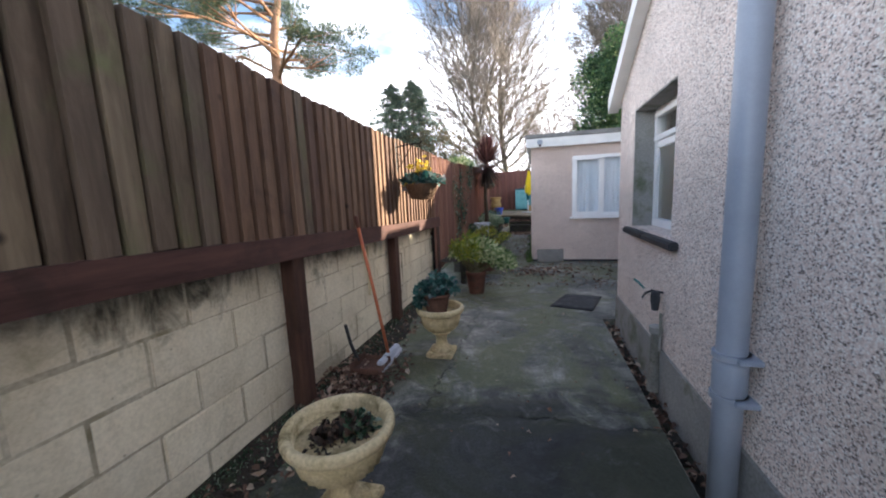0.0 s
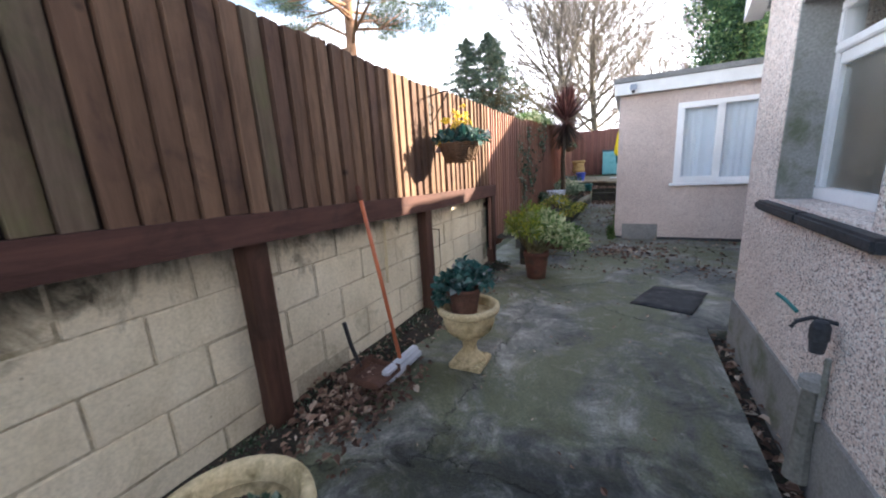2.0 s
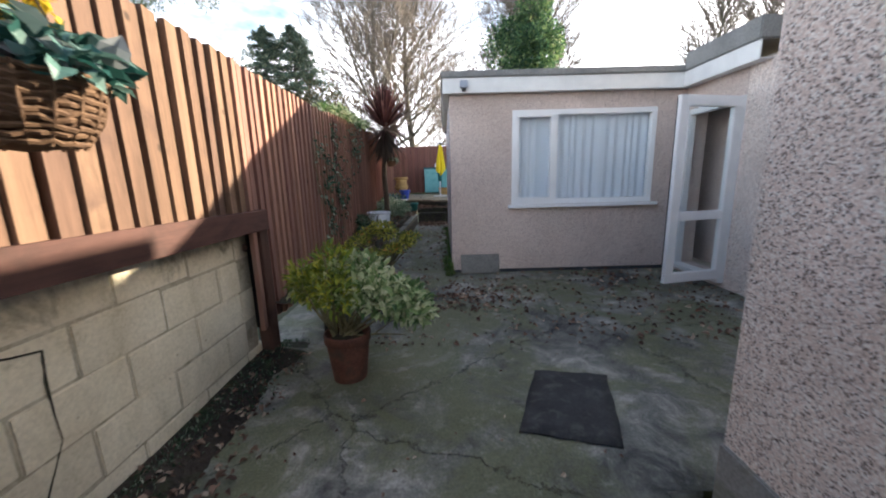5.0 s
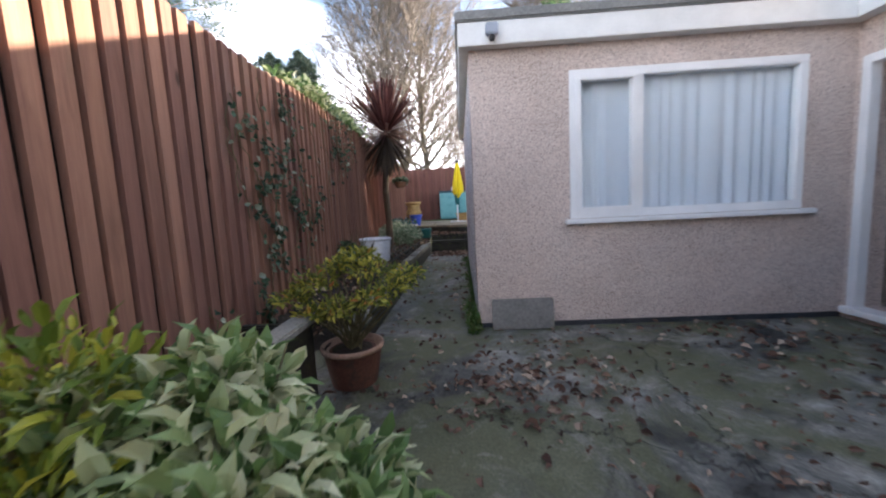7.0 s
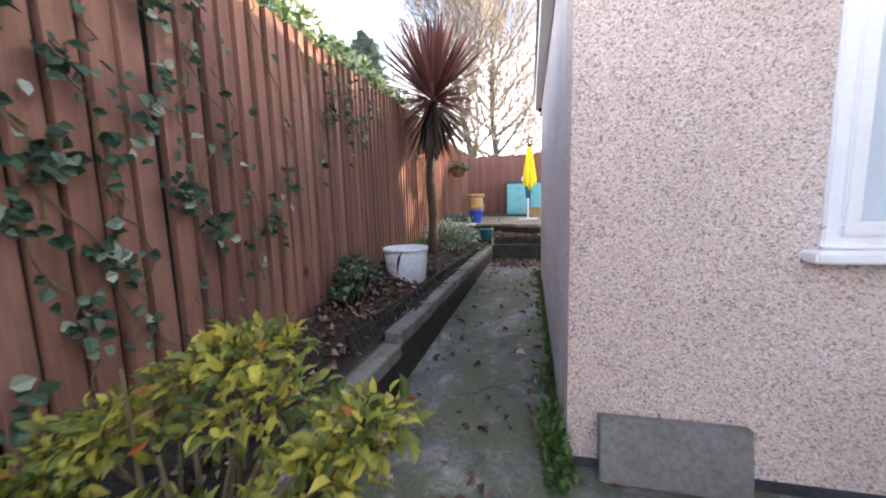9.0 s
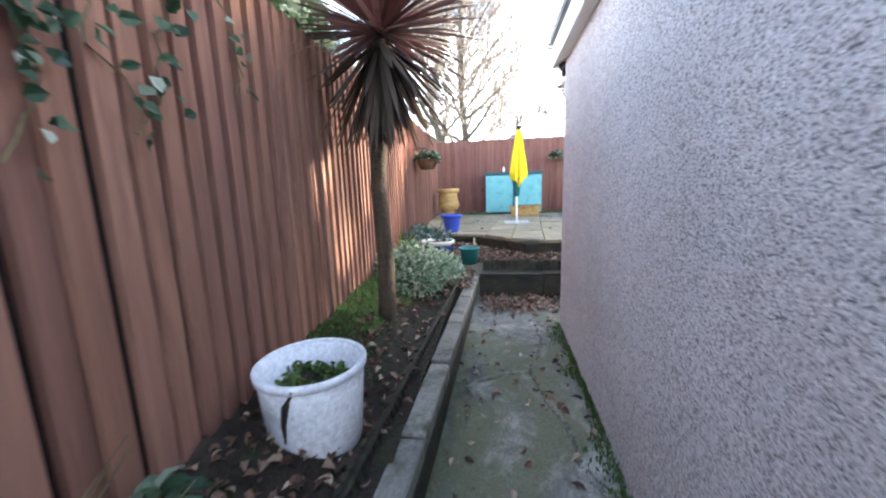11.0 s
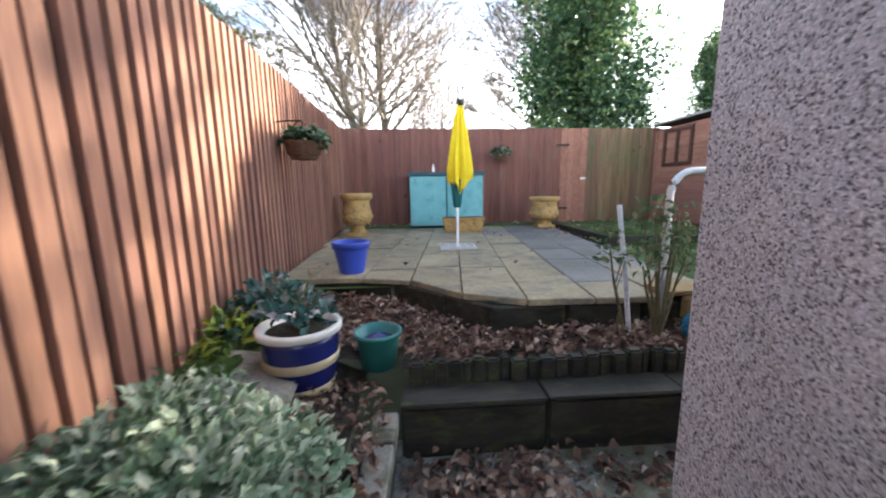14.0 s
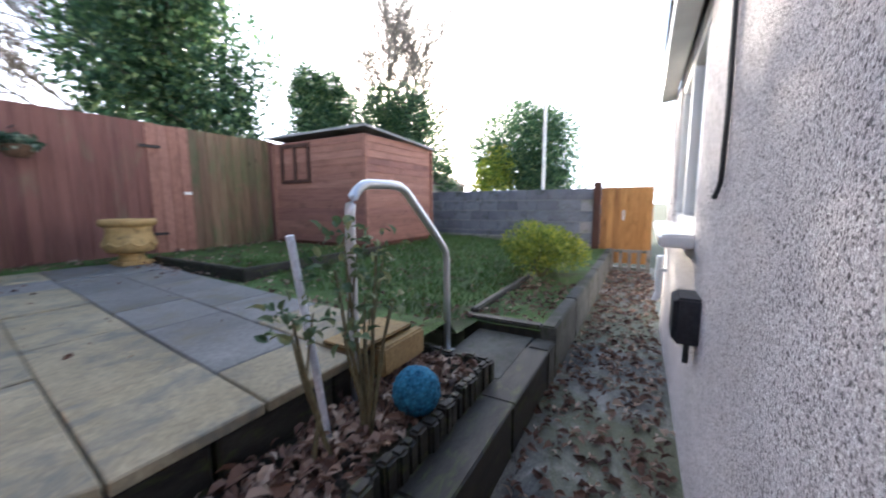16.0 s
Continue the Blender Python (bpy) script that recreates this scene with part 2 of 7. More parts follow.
def painted_block():
    """Cream masonry paint on concrete block: fine pocks, rain streaks, black mould running down from the top bed."""
    m, n, l, b = shader("painted_block", 0.85, 0.2)
    geo = n.new("ShaderNodeNewGeometry")
    mp, tall = n.new("ShaderNodeMapping"), n.new("ShaderNodeMapping")
    tall.inputs["Scale"].default_value = (1, 1, 0.5)
    l.new(geo.outputs["Position"], mp.inputs[0])
    l.new(geo.outputs["Position"], tall.inputs[0])
    big, small = noise_of(n, l, tall, 3.0, 7, 0.65, 0.3), noise_of(n, l, mp, 60, 5, 0.7)
    r = ramp(n, [(0.30, (0.50, 0.435, 0.315)), (0.48, (0.64, 0.565, 0.425)), (0.70, (0.73, 0.655, 0.51))])
    l.new(big.outputs["Fac"], r.inputs[0])
    g = ramp(n, [(0.3, (0.80, 0.79, 0.77)), (0.6, (1.08, 1.08, 1.08))])
    l.new(small.outputs["Fac"], g.inputs[0])
    col = mix(n, l, 0.8, r.outputs[0], g.outputs[0], "MULTIPLY")
    pock = n.new("ShaderNodeTexVoronoi")
    pock.inputs["Scale"].default_value = 9.0
    l.new(mp.outputs[0], pock.inputs["Vector"])
    k = ramp(n, [(0.035, (0.22, 0.20, 0.17)), (0.075, (1, 1, 1))])
    l.new(pock.outputs["Distance"], k.inputs[0])
    col = mix(n, l, 0.6, col, k.outputs[0], "MULTIPLY")
    sep, run = n.new("ShaderNodeSeparateXYZ"), n.new("ShaderNodeMath")
    l.new(geo.outputs["Position"], sep.inputs[0])
    run.operation = "MULTIPLY_ADD"
    run.inputs[1].default_value = 0.75
    mould = noise_of(n, l, tall, 4.5, 8, 0.68, 0.4)
    l.new(sep.outputs["Z"], run.inputs[0])
    l.new(mould.outputs["Fac"], run.inputs[2])
    md = ramp(n, [(0.0, (0, 0, 0)), (1.0, (0.92, 0.92, 0.92))])
    span = n.new("ShaderNodeMapRange")
    span.inputs["From Min"].default_value, span.inputs["From Max"].default_value = 1.20, 1.38
    l.new(run.outputs[0], span.inputs["Value"])
    l.new(span.outputs[0], md.inputs[0])
    col = mix(n, l, md.outputs[0], col, (0.045, 0.040, 0.028))
    patch_n = noise_of(n, l, mp, 4.5, 8, 0.7, 0.6)
    pr = ramp(n, [(0.57, (0, 0, 0)), (0.72, (0.55, 0.55, 0.55))])
    l.new(patch_n.outputs["Fac"], pr.inputs[0])
    col = mix(n, l, pr.outputs[0], col, (0.26, 0.235, 0.14))
    info = n.new("ShaderNodeObjectInfo")
    sw = ramp(n, [(0.0, (0.95, 0.95, 0.95)), (1.0, (1.04, 1.04, 1.04))])
    l.new(info.outputs["Random"], sw.inputs[0])
    col = mix(n, l, 1.0, col, sw.outputs[0], "MULTIPLY")
    l.new(col, b.inputs["Base Color"])
    bumped(n, l, b, small.outputs["Fac"], 0.5, 0.006)
    return m


def glass(name, tint, rough):
    m, n, l, b = shader(name, rough, 0.5)
    b.inputs["Transmission Weight"].default_value = 1.0
    b.inputs["IOR"].default_value = 1.45
    b.inputs["Base Color"].default_value = (*tint, 1)
    return m


def thin_glass(name, tint):
    """Flat window glass: clear, with a reflection that grows at grazing angles."""
    m, n, l, b = shader(name, 0.0, 0.5)
    clear, gloss, fres, ms = n.new("ShaderNodeBsdfTransparent"), n.new("ShaderNodeBsdfGlossy"), n.new("ShaderNodeLayerWeight"), n.new("ShaderNodeMixShader")
    clear.inputs["Color"].default_value = (*tint, 1)
    gloss.inputs["Roughness"].default_value = 0.01
    fres.inputs["Blend"].default_value = 0.5
    steep, amount = n.new("ShaderNodeMath"), n.new("ShaderNodeMath")
    steep.operation, amount.operation = "POWER", "MULTIPLY_ADD"
    steep.inputs[1].default_value, amount.inputs[1].default_value, amount.inputs[2].default_value = 4.0, 0.5, 0.03
    l.new(fres.outputs["Facing"], steep.inputs[0])
    l.new(steep.outputs[0], amount.inputs[0])
    l.new(amount.outputs[0], ms.inputs[0])
    l.new(clear.outputs[0], ms.inputs[1])
    l.new(gloss.outputs[0], ms.inputs[2])
    l.new(ms.outputs[0], n["Material Output"].inputs["Surface"])
    return m


DASH_HOUSE = pebbledash("pebbledash_pink", 165, [(0.0, (0.13, 0.10, 0.09)), (0.12, (0.36, 0.285, 0.255)), (0.20, (0.74, 0.60, 0.53)), (0.6, (0.88, 0.755, 0.685)), (1.0, (0.97, 0.94, 0.90))], 0.6, 0.45)
DASH_EXT = pebbledash("pebbledash_buff", 175, [(0.0, (0.22, 0.17, 0.155)), (0.10, (0.38, 0.305, 0.275)), (0.22, (0.60, 0.49, 0.44)), (0.7, (0.68, 0.565, 0.51)), (1.0, (0.82, 0.74, 0.68))], 0.4, 0.45)
DASH_ALLEY = pebbledash("pebbledash_grey", 205, [(0.0, (0.16, 0.14, 0.145)), (0.12, (0.36, 0.325, 0.33)), (0.24, (0.66, 0.61, 0.62)), (0.7, (0.80, 0.75, 0.76)), (1.0, (0.95, 0.93, 0.93))], 0.9, 0.62)
PLINTH = surface("plinth_render", (0.24, 0.235, 0.225), (0.33, 0.32, 0.30), (0.14, 0.15, 0.10), scale=2, fine=80)
BLOCK = painted_block()
MORTAR = surface("mortar", (0.36, 0.31, 0.225), (0.50, 0.44, 0.33), (0.22, 0.19, 0.12), scale=3, fine=60)
GREYBLOCK = surface("grey_block", (0.105, 0.115, 0.135), (0.17, 0.18, 0.20), (0.06, 0.07, 0.06), scale=2.5, fine=50, vary=True, swing=0.25)
FENCE_OLD = wood("weathered_board", (0.090, 0.067, 0.045), (0.180, 0.138, 0.092), (0.125, 0.122, 0.060), grain=20, amount=(0.50, 0.72), swing=0.18)
FENCE_BROWN = wood("brown_board", (0.096, 0.056, 0.037), (0.172, 0.106, 0.069), (0.070, 0.041, 0.032), grain=22, swing=0.24)
FENCE_RED = wood("stained_board", (0.200, 0.105, 0.077), (0.305, 0.165, 0.118), (0.25, 0.165, 0.118), grain=20, amount=(0.58, 0.80), swing=0.18, blotch=0.42)
FENCE_PALE = wood("faded_board", (0.115, 0.075, 0.045), (0.215, 0.145, 0.088), (0.12, 0.125, 0.06), swing=0.18, grain=12, amount=(0.46, 0.66))
FENCE_BACK = wood("back_board", (0.125, 0.057, 0.046), (0.185, 0.090, 0.070), (0.150, 0.120, 0.075), swing=0.08, grain=12, amount=(0.56, 0.78), blotch=0.5)
TIMBER = wood("stained_post", (0.045, 0.024, 0.018), (0.090, 0.046, 0.034), (0.04, 0.026, 0.02), grain=18)
BEAM = wood("stained_beam", (0.065, 0.033, 0.026), (0.125, 0.063, 0.048), (0.05, 0.03, 0.024), grain=18, along=1)
# near-black colour standing in for the shade between fence boards
GAP_SHADE = surface("gap_shade", (0.010, 0.007, 0.006), (0.022, 0.015, 0.012), scale=4, fine=40)
SLEEPER = surface("dark_sleeper", (0.014, 0.013, 0.011), (0.046, 0.042, 0.034), (0.060, 0.068, 0.022), scale=4, fine=40, rough=0.55, stretch=(1, 3, 3), vary=True)
SHEDWOOD = wood("shed_board", (0.20, 0.098, 0.070), (0.31, 0.160, 0.118), (0.17, 0.09, 0.065), along=0, swing=0.14, blotch=0.3)
GATEWOOD = wood("gate_board", (0.30, 0.15, 0.05), (0.42, 0.23, 0.08), (0.26, 0.13, 0.05))
CONCRETE = yard_concrete()
KERB = surface("kerb_concrete", (0.17, 0.165, 0.145), (0.27, 0.255, 0.22), (0.055, 0.062, 0.03), scale=3, fine=55, vary=True, swing=0.12)
DARKKERB = surface("mossy_kerb", (0.055, 0.053, 0.045), (0.125, 0.12, 0.10), (0.04, 0.05, 0.02), scale=3, fine=55, vary=True, swing=0.15)
SLAB = surface("sandstone_slab", (0.23, 0.19, 0.115), (0.33, 0.275, 0.175), (0.14, 0.135, 0.11), scale=2.6, fine=40, vary=True, swing=0.16, rough=0.6, amount=(0.46, 0.66))
SLAB_GREY = surface("grey_slab", (0.125, 0.122, 0.115), (0.195, 0.190, 0.178), (0.14, 0.125, 0.085), scale=2, fine=40, vary=True, swing=0.12, rough=0.55)
SLAB_GOLD = surface("ochre_slab", (0.27, 0.18, 0.075), (0.36, 0.25, 0.115), (0.25, 0.19, 0.10), scale=3, fine=40, vary=True)
SOIL = surface("dark_soil", (0.020, 0.015, 0.011), (0.05, 0.038, 0.028), (0.03, 0.04, 0.014), scale=4, fine=35, bump=1.0, dist=0.03)
MOSS = surface("moss", (0.028, 0.055, 0.012), (0.075, 0.13, 0.022), (0.03, 0.03, 0.015), scale=6, fine=70, bump=1.0, dist=0.02)
LAWN = surface("lawn_soil", (0.05, 0.085, 0.022), (0.10, 0.165, 0.04), (0.045, 0.035, 0.02), scale=1.6, fine=50, bump=0.8, dist=0.03)
FIELD = surface("far_ground", (0.04, 0.05, 0.02), (0.07, 0.075, 0.035), scale=0.2, fine=3)
UPVC = plain("white_upvc", (0.80, 0.80, 0.80), 0.3, 0.5, wear=0.04)
FASCIA = plain("white_fascia", (0.76, 0.76, 0.74), 0.4, wear=0.06)
FELT = surface("roof_felt", (0.20, 0.20, 0.195), (0.28, 0.28, 0.27), scale=2, fine=70)
TILE = surface("roof_tile", (0.10, 0.07, 0.06), (0.16, 0.11, 0.09), (0.08, 0.08, 0.05), scale=3, fine=40)
SLATE = surface("slate", (0.028, 0.030, 0.034), (0.055, 0.058, 0.065), scale=4, fine=50, rough=0.6)
PIPE = plain("grey_blue_pipe", (0.30, 0.335, 0.40), 0.35, 0.5, wear=0.08)
BLACK = plain("black_plastic", (0.018, 0.018, 0.02), 0.4)
STEEL = plain("galvanised_steel", (0.62, 0.63, 0.64), 0.38, 0.5, 0.8)
IRON = plain("black_iron", (0.02, 0.018, 0.016), 0.5, 0.4, 0.3)
GLASS = thin_glass("window_glass", (0.96, 0.98, 0.98))
FROST = glass("frosted_glass", (0.82, 0.87, 0.85), 0.28)
NET = foliage("net_curtain", [(0.0, (0.74, 0.76, 0.82)), (1.0, (0.78, 0.80, 0.86))], 0.9, 0.06)
ROOM = plain("room_plaster", (0.42, 0.38, 0.30), 0.8)
BUFFSTONE = surface("cast_stone", (0.46, 0.36, 0.195), (0.63, 0.52, 0.325), (0.19, 0.15, 0.07), scale=5, fine=60, bump=0.4)
OCHRE = surface("ochre_stone", (0.34, 0.215, 0.08), (0.46, 0.31, 0.125), (0.17, 0.12, 0.055), scale=6, fine=50)
TERRACOTTA = surface("terracotta", (0.085, 0.036, 0.025), (0.15, 0.064, 0.043), (0.06, 0.04, 0.03), scale=5, fine=60)
WORNRIM = surface("worn_terracotta", (0.34, 0.20, 0.14), (0.48, 0.34, 0.26), (0.18, 0.12, 0.09), scale=6, fine=60)
BLUEPOT = plain("blue_plastic", (0.035, 0.075, 0.42), 0.35)
NAVY = plain("navy_glaze", (0.012, 0.018, 0.12), 0.2, 0.6)
CREAM = plain("cream_glaze", (0.52, 0.44, 0.28), 0.3, 0.5)
RIMWHITE = plain("white_glaze", (0.68, 0.66, 0.60), 0.3, 0.5)
WHITEPOT = surface("white_tub", (0.66, 0.69, 0.74), (0.78, 0.80, 0.84), (0.36, 0.36, 0.33), scale=4, fine=50, rough=0.5, amount=(0.58, 0.74))
TEAL = surface("teal_box", (0.13, 0.36, 0.38), (0.18, 0.43, 0.45), (0.10, 0.30, 0.31), scale=3, fine=40, rough=0.55, bump=0.06, grain=0.25)
TEAL_DARK = plain("dark_teal_lid", (0.012, 0.075, 0.10), 0.5)
BUCKET = plain("green_plastic", (0.03, 0.16, 0.15), 0.4)
YELLOW = surface("yellow_fabric", (0.66, 0.50, 0.015), (0.82, 0.66, 0.03), scale=3, fine=40, rough=0.9, bump=0.3, grain=0.2)
TEALCLOTH = plain("teal_fabric", (0.015, 0.11, 0.115), 0.9)
ORANGE = plain("orange_handle", (0.46, 0.13, 0.055), 0.4)
BRISTLE = plain("pale_broom", (0.62, 0.63, 0.68), 0.6)
RUST = surface("rusty_tin", (0.075, 0.038, 0.028), (0.15, 0.078, 0.055), scale=8, fine=60)
MAT = surface("rubber_mat", (0.018, 0.019, 0.021), (0.04, 0.041, 0.044), (0.07, 0.07, 0.065), scale=6, fine=80, rough=0.7)
BALLBLUE = surface("blue_wool", (0.010, 0.075, 0.15), (0.05, 0.24, 0.38), (0.008, 0.03, 0.06), scale=45, fine=110, bump=1.0, amount=(0.55, 0.66))
WICKER = surface("wicker", (0.08, 0.045, 0.028), (0.16, 0.095, 0.055), scale=20, fine=70)
BARK = surface("grey_bark", (0.11, 0.095, 0.075), (0.20, 0.18, 0.145), (0.12, 0.125, 0.06), scale=2, fine=25, stretch=(1, 1, 0.3), bump=0.8, dist=0.03)
TWIG = surface("twig_bark", (0.15, 0.125, 0.105), (0.25, 0.21, 0.18), scale=3, fine=30)
PINEBARK = surface("pine_bark", (0.24, 0.13, 0.075), (0.36, 0.21, 0.13), (0.10, 0.075, 0.06), scale=2, fine=18, stretch=(1, 1, 0.4), bump=0.8, dist=0.04)
PALMBARK = surface("cordyline_bark", (0.055, 0.038, 0.026), (0.10, 0.072, 0.05), (0.06, 0.06, 0.03), scale=6, fine=40, stretch=(1, 1, 2), bump=1.0, dist=0.02)
STEM = surface("plant_stem", (0.10, 0.085, 0.045), (0.19, 0.17, 0.09), scale=10, fine=50)
LITTER = foliage("dead_leaf", [(0.0, (0.050, 0.028, 0.021)), (0.35, (0.130, 0.072, 0.050)), (0.68, (0.215, 0.130, 0.092)), (0.90, (0.37, 0.27, 0.20)), (1.0, (0.55, 0.45, 0.35))], 0.75, 0.1)
IVY = foliage("ivy_leaf", [(0.0, (0.010, 0.030, 0.014)), (0.45, (0.03, 0.070, 0.032)), (0.75, (0.08, 0.14, 0.08)), (0.9, (0.24, 0.29, 0.21)), (1.0, (0.42, 0.46, 0.36))])
VARIEGATED = foliage("variegated_leaf", [(0.0, (0.06, 0.12, 0.04)), (0.3, (0.16, 0.26, 0.08)), (0.6, (0.42, 0.48, 0.25)), (1.0, (0.66, 0.66, 0.44))], 0.45, 0.3)
SILVER = foliage("silver_leaf", [(0.0, (0.07, 0.13, 0.07)), (0.4, (0.21, 0.31, 0.20)), (0.75, (0.38, 0.45, 0.33)), (1.0, (0.60, 0.64, 0.50))], 0.5, 0.3)
LIME = foliage("lime_leaf", [(0.0, (0.08, 0.14, 0.02)), (0.6, (0.22, 0.28, 0.035)), (1.0, (0.44, 0.42, 0.05))])
BERRY = foliage("yellowing_leaf", [(0.0, (0.07, 0.10, 0.022)), (0.4, (0.20, 0.23, 0.045)), (0.8, (0.48, 0.45, 0.07)), (0.97, (0.62, 0.54, 0.10)), (1.0, (0.45, 0.10, 0.03))], 0.45, 0.35)
CYCLAMEN = foliage("grey_green_leaf", [(0.0, (0.012, 0.05, 0.045)), (0.5, (0.03, 0.11, 0.095)), (0.8, (0.10, 0.19, 0.17)), (1.0, (0.28, 0.26, 0.28))])
ROSE = foliage("rose_leaf", [(0.0, (0.05, 0.09, 0.04)), (0.6, (0.13, 0.18, 0.08)), (1.0, (0.30, 0.30, 0.14))])
DEADPLANT = foliage("dead_plant", [(0.0, (0.012, 0.010, 0.008)), (0.6, (0.04, 0.026, 0.018)), (0.9, (0.10, 0.06, 0.045)), (1.0, (0.22, 0.14, 0.10))], 0.8, 0.1)
GOLD = foliage("gold_flower", [(0.0, (0.44, 0.30, 0.02)), (1.0, (0.75, 0.58, 0.06))])
REDBLADE = foliage("red_blade", [(0.0, (0.05, 0.022, 0.022)), (0.6, (0.14, 0.055, 0.05)), (1.0, (0.25, 0.13, 0.10))], 0.4)
DEADBLADE = foliage("dead_blade", [(0.0, (0.03, 0.022, 0.018)), (1.0, (0.10, 0.075, 0.055))], 0.8)
NEEDLE = foliage("pine_needle", [(0.0, (0.03, 0.055, 0.035)), (0.6, (0.075, 0.115, 0.065)), (1.0, (0.17, 0.18, 0.07))])
SPRUCE = foliage("spruce_needle", [(0.0, (0.06, 0.10, 0.085)), (0.6, (0.16, 0.22, 0.165)), (1.0, (0.30, 0.31, 0.19))], 0.5, 0.5)
TREEIVY = foliage("tree_ivy", [(0.0, (0.025, 0.060, 0.035)), (0.5, (0.075, 0.15, 0.075)), (0.85, (0.16, 0.26, 0.10)), (1.0, (0.30, 0.36, 0.16))], 0.4, 0.4)
BROWNSPRAY = foliage("brown_spray", [(0.0, (0.10, 0.08, 0.04)), (1.0, (0.24, 0.19, 0.10))])
GRASS = foliage("grass_blade", [(0.0, (0.04, 0.085, 0.016)), (0.7, (0.08, 0.155, 0.03)), (1.0, (0.15, 0.17, 0.06))])


# ---- builders ----
RNG = np.random.default_rng(7)


def ob_from(name, verts, faces, material, parent=None, label="", smooth=False):
    me = bpy.data.meshes.new(name)
    me.from_pydata([tuple(v) for v in verts], [], faces)
    me.materials.append(material)
    if smooth:
        me.shade_smooth()
    ob = new(name, me)
    ob.parent = parent
    if label:
        ob["label"] = label
    return ob


def part(name, bm, material, parent=None, label="", smooth=False):
    """One mesh object out of a bmesh, under a thing or a part."""
    bmesh.ops.recalc_face_normals(bm, faces=bm.faces)
    me = bpy.data.meshes.new(name)
    bm.to_mesh(me)
    bm.free()
    me.materials.append(material)
    if smooth:
        me.shade_smooth()
    ob = new(name, me)
    ob.parent = parent
    if label:
        ob["label"] = label
    return ob


def thing(name, at, label, category, group="", kind="", turn=0.0):
    root = new(name)
    root.empty_display_size = 0.1
    root.matrix_world = pose(*at, 0, 0, turn)
    return tagged(root, label, category, group, kind)


def boxes(*sizes, bevel=0.0):
    """Boxes (x0, y0, z0, x1, y1, z1), edges rounded by bevel."""
    bm = bmesh.new()
    for x0, y0, z0, x1, y1, z1 in sizes:
        made = bmesh.ops.create_cube(bm, size=1)["verts"]
        for v in made:
            v.co = Vector((x0 + (v.co.x + 0.5) * (x1 - x0), y0 + (v.co.y + 0.5) * (y1 - y0), z0 + (v.co.z + 0.5) * (z1 - z0)))
    if bevel:
        bmesh.ops.bevel(bm, geom=bm.edges[:], offset=bevel, segments=2, affect="EDGES", clamp_overlap=True)
    return bm


def lathe(profile, seg=28, flutes=0, depth=0.0, caps=True):
    """A turned body from (radius, height) pairs."""
    bm = bmesh.new()
    rings = []
    for r, z in profile:
        ring = []
        for i in range(seg):
            a = 2 * math.pi * i / seg
            q = r * (1 + depth * math.cos(flutes * a)) if flutes else r
            ring.append(bm.verts.new((q * math.cos(a), q * math.sin(a), z)))
        rings.append(ring)
    for lo, hi in zip(rings, rings[1:]):
        for i in range(seg):
            bm.faces.new((lo[i], lo[(i + 1) % seg], hi[(i + 1) % seg], hi[i]))
    if caps and profile[0][0] > 1e-4:
        bm.faces.new(rings[0][::-1])
    if caps and profile[-1][0] > 1e-4:
        bm.faces.new(rings[-1])
    return bm


def tube(points, radii, seg=8, bm=None):
    """A round bar along points."""
    bm = bm or bmesh.new()
    pts = [Vector(p) for p in points]
    rad = radii if isinstance(radii, (list, tuple)) else [radii] * len(pts)
    rings = []
    for i, p in enumerate(pts):
        d = (pts[min(i + 1, len(pts) - 1)] - pts[max(i - 1, 0)]).normalized()
        u = d.cross(Vector((0, 0, 1)) if abs(d.z) < 0.9 else Vector((1, 0, 0))).normalized()
        w = d.cross(u)
        rings.append([bm.verts.new(p + rad[i] * (math.cos(2 * math.pi * k / seg) * u + math.sin(2 * math.pi * k / seg) * w)) for k in range(seg)])
    for lo, hi in zip(rings, rings[1:]):
        for k in range(seg):
            bm.faces.new((lo[k], lo[(k + 1) % seg], hi[(k + 1) % seg], hi[k]))
    bm.faces.new(rings[0][::-1])
    bm.faces.new(rings[-1])
    return bm


def leaf_mesh(pos, way, up, length, width, fold=0.25, droop=0.0, simple=False):
    """Folded, curling leaves: arrays of place, direction and upper side."""
    n = len(pos)
    way = way / np.linalg.norm(way, axis=1, keepdims=True)
    side = np.cross(way, up)
    side /= np.linalg.norm(side, axis=1, keepdims=True) + 1e-9
    up = np.cross(side, way)
    length, width = np.broadcast_to(length, n)[:, None], np.broadcast_to(width, n)[:, None]
    lift = up * width * fold
    if simple:
        mid = pos + way * length * 0.5
        pts = [pos, mid - side * width * 0.5 + lift, mid - lift * 0.3, mid + side * width * 0.5 + lift, pos + way * length - up * length * droop]
        tris = ((0, 2, 1), (0, 3, 2), (1, 2, 4), (2, 3, 4))
    else:
        a, b = pos + way * length * 0.28 + up * length * droop * 0.25, pos + way * length * 0.66 + up * length * droop * 0.1
        skew = 1 + RNG.normal(size=(n, 1)) * 0.18
        pts = [pos, a - side * width * 0.44 * skew + lift, a, a + side * width * 0.44 + lift, b - side * width * 0.42 + lift * 0.8, b, b + side * width * 0.42 * skew + lift * 0.8, pos + way * length - up * length * droop]
        tris = ((0, 2, 1), (0, 3, 2), (1, 2, 5, 4), (2, 3, 6, 5), (4, 5, 7), (5, 6, 7))
    v = np.stack(pts, 1).reshape(-1, 3)
    k = len(pts)
    f = [tuple(i * k + j for j in q) for q in tris for i in range(n)]
    return v, f


def unit(n):
    d = RNG.normal(size=(n, 3))
    return d / np.linalg.norm(d, axis=1, keepdims=True)


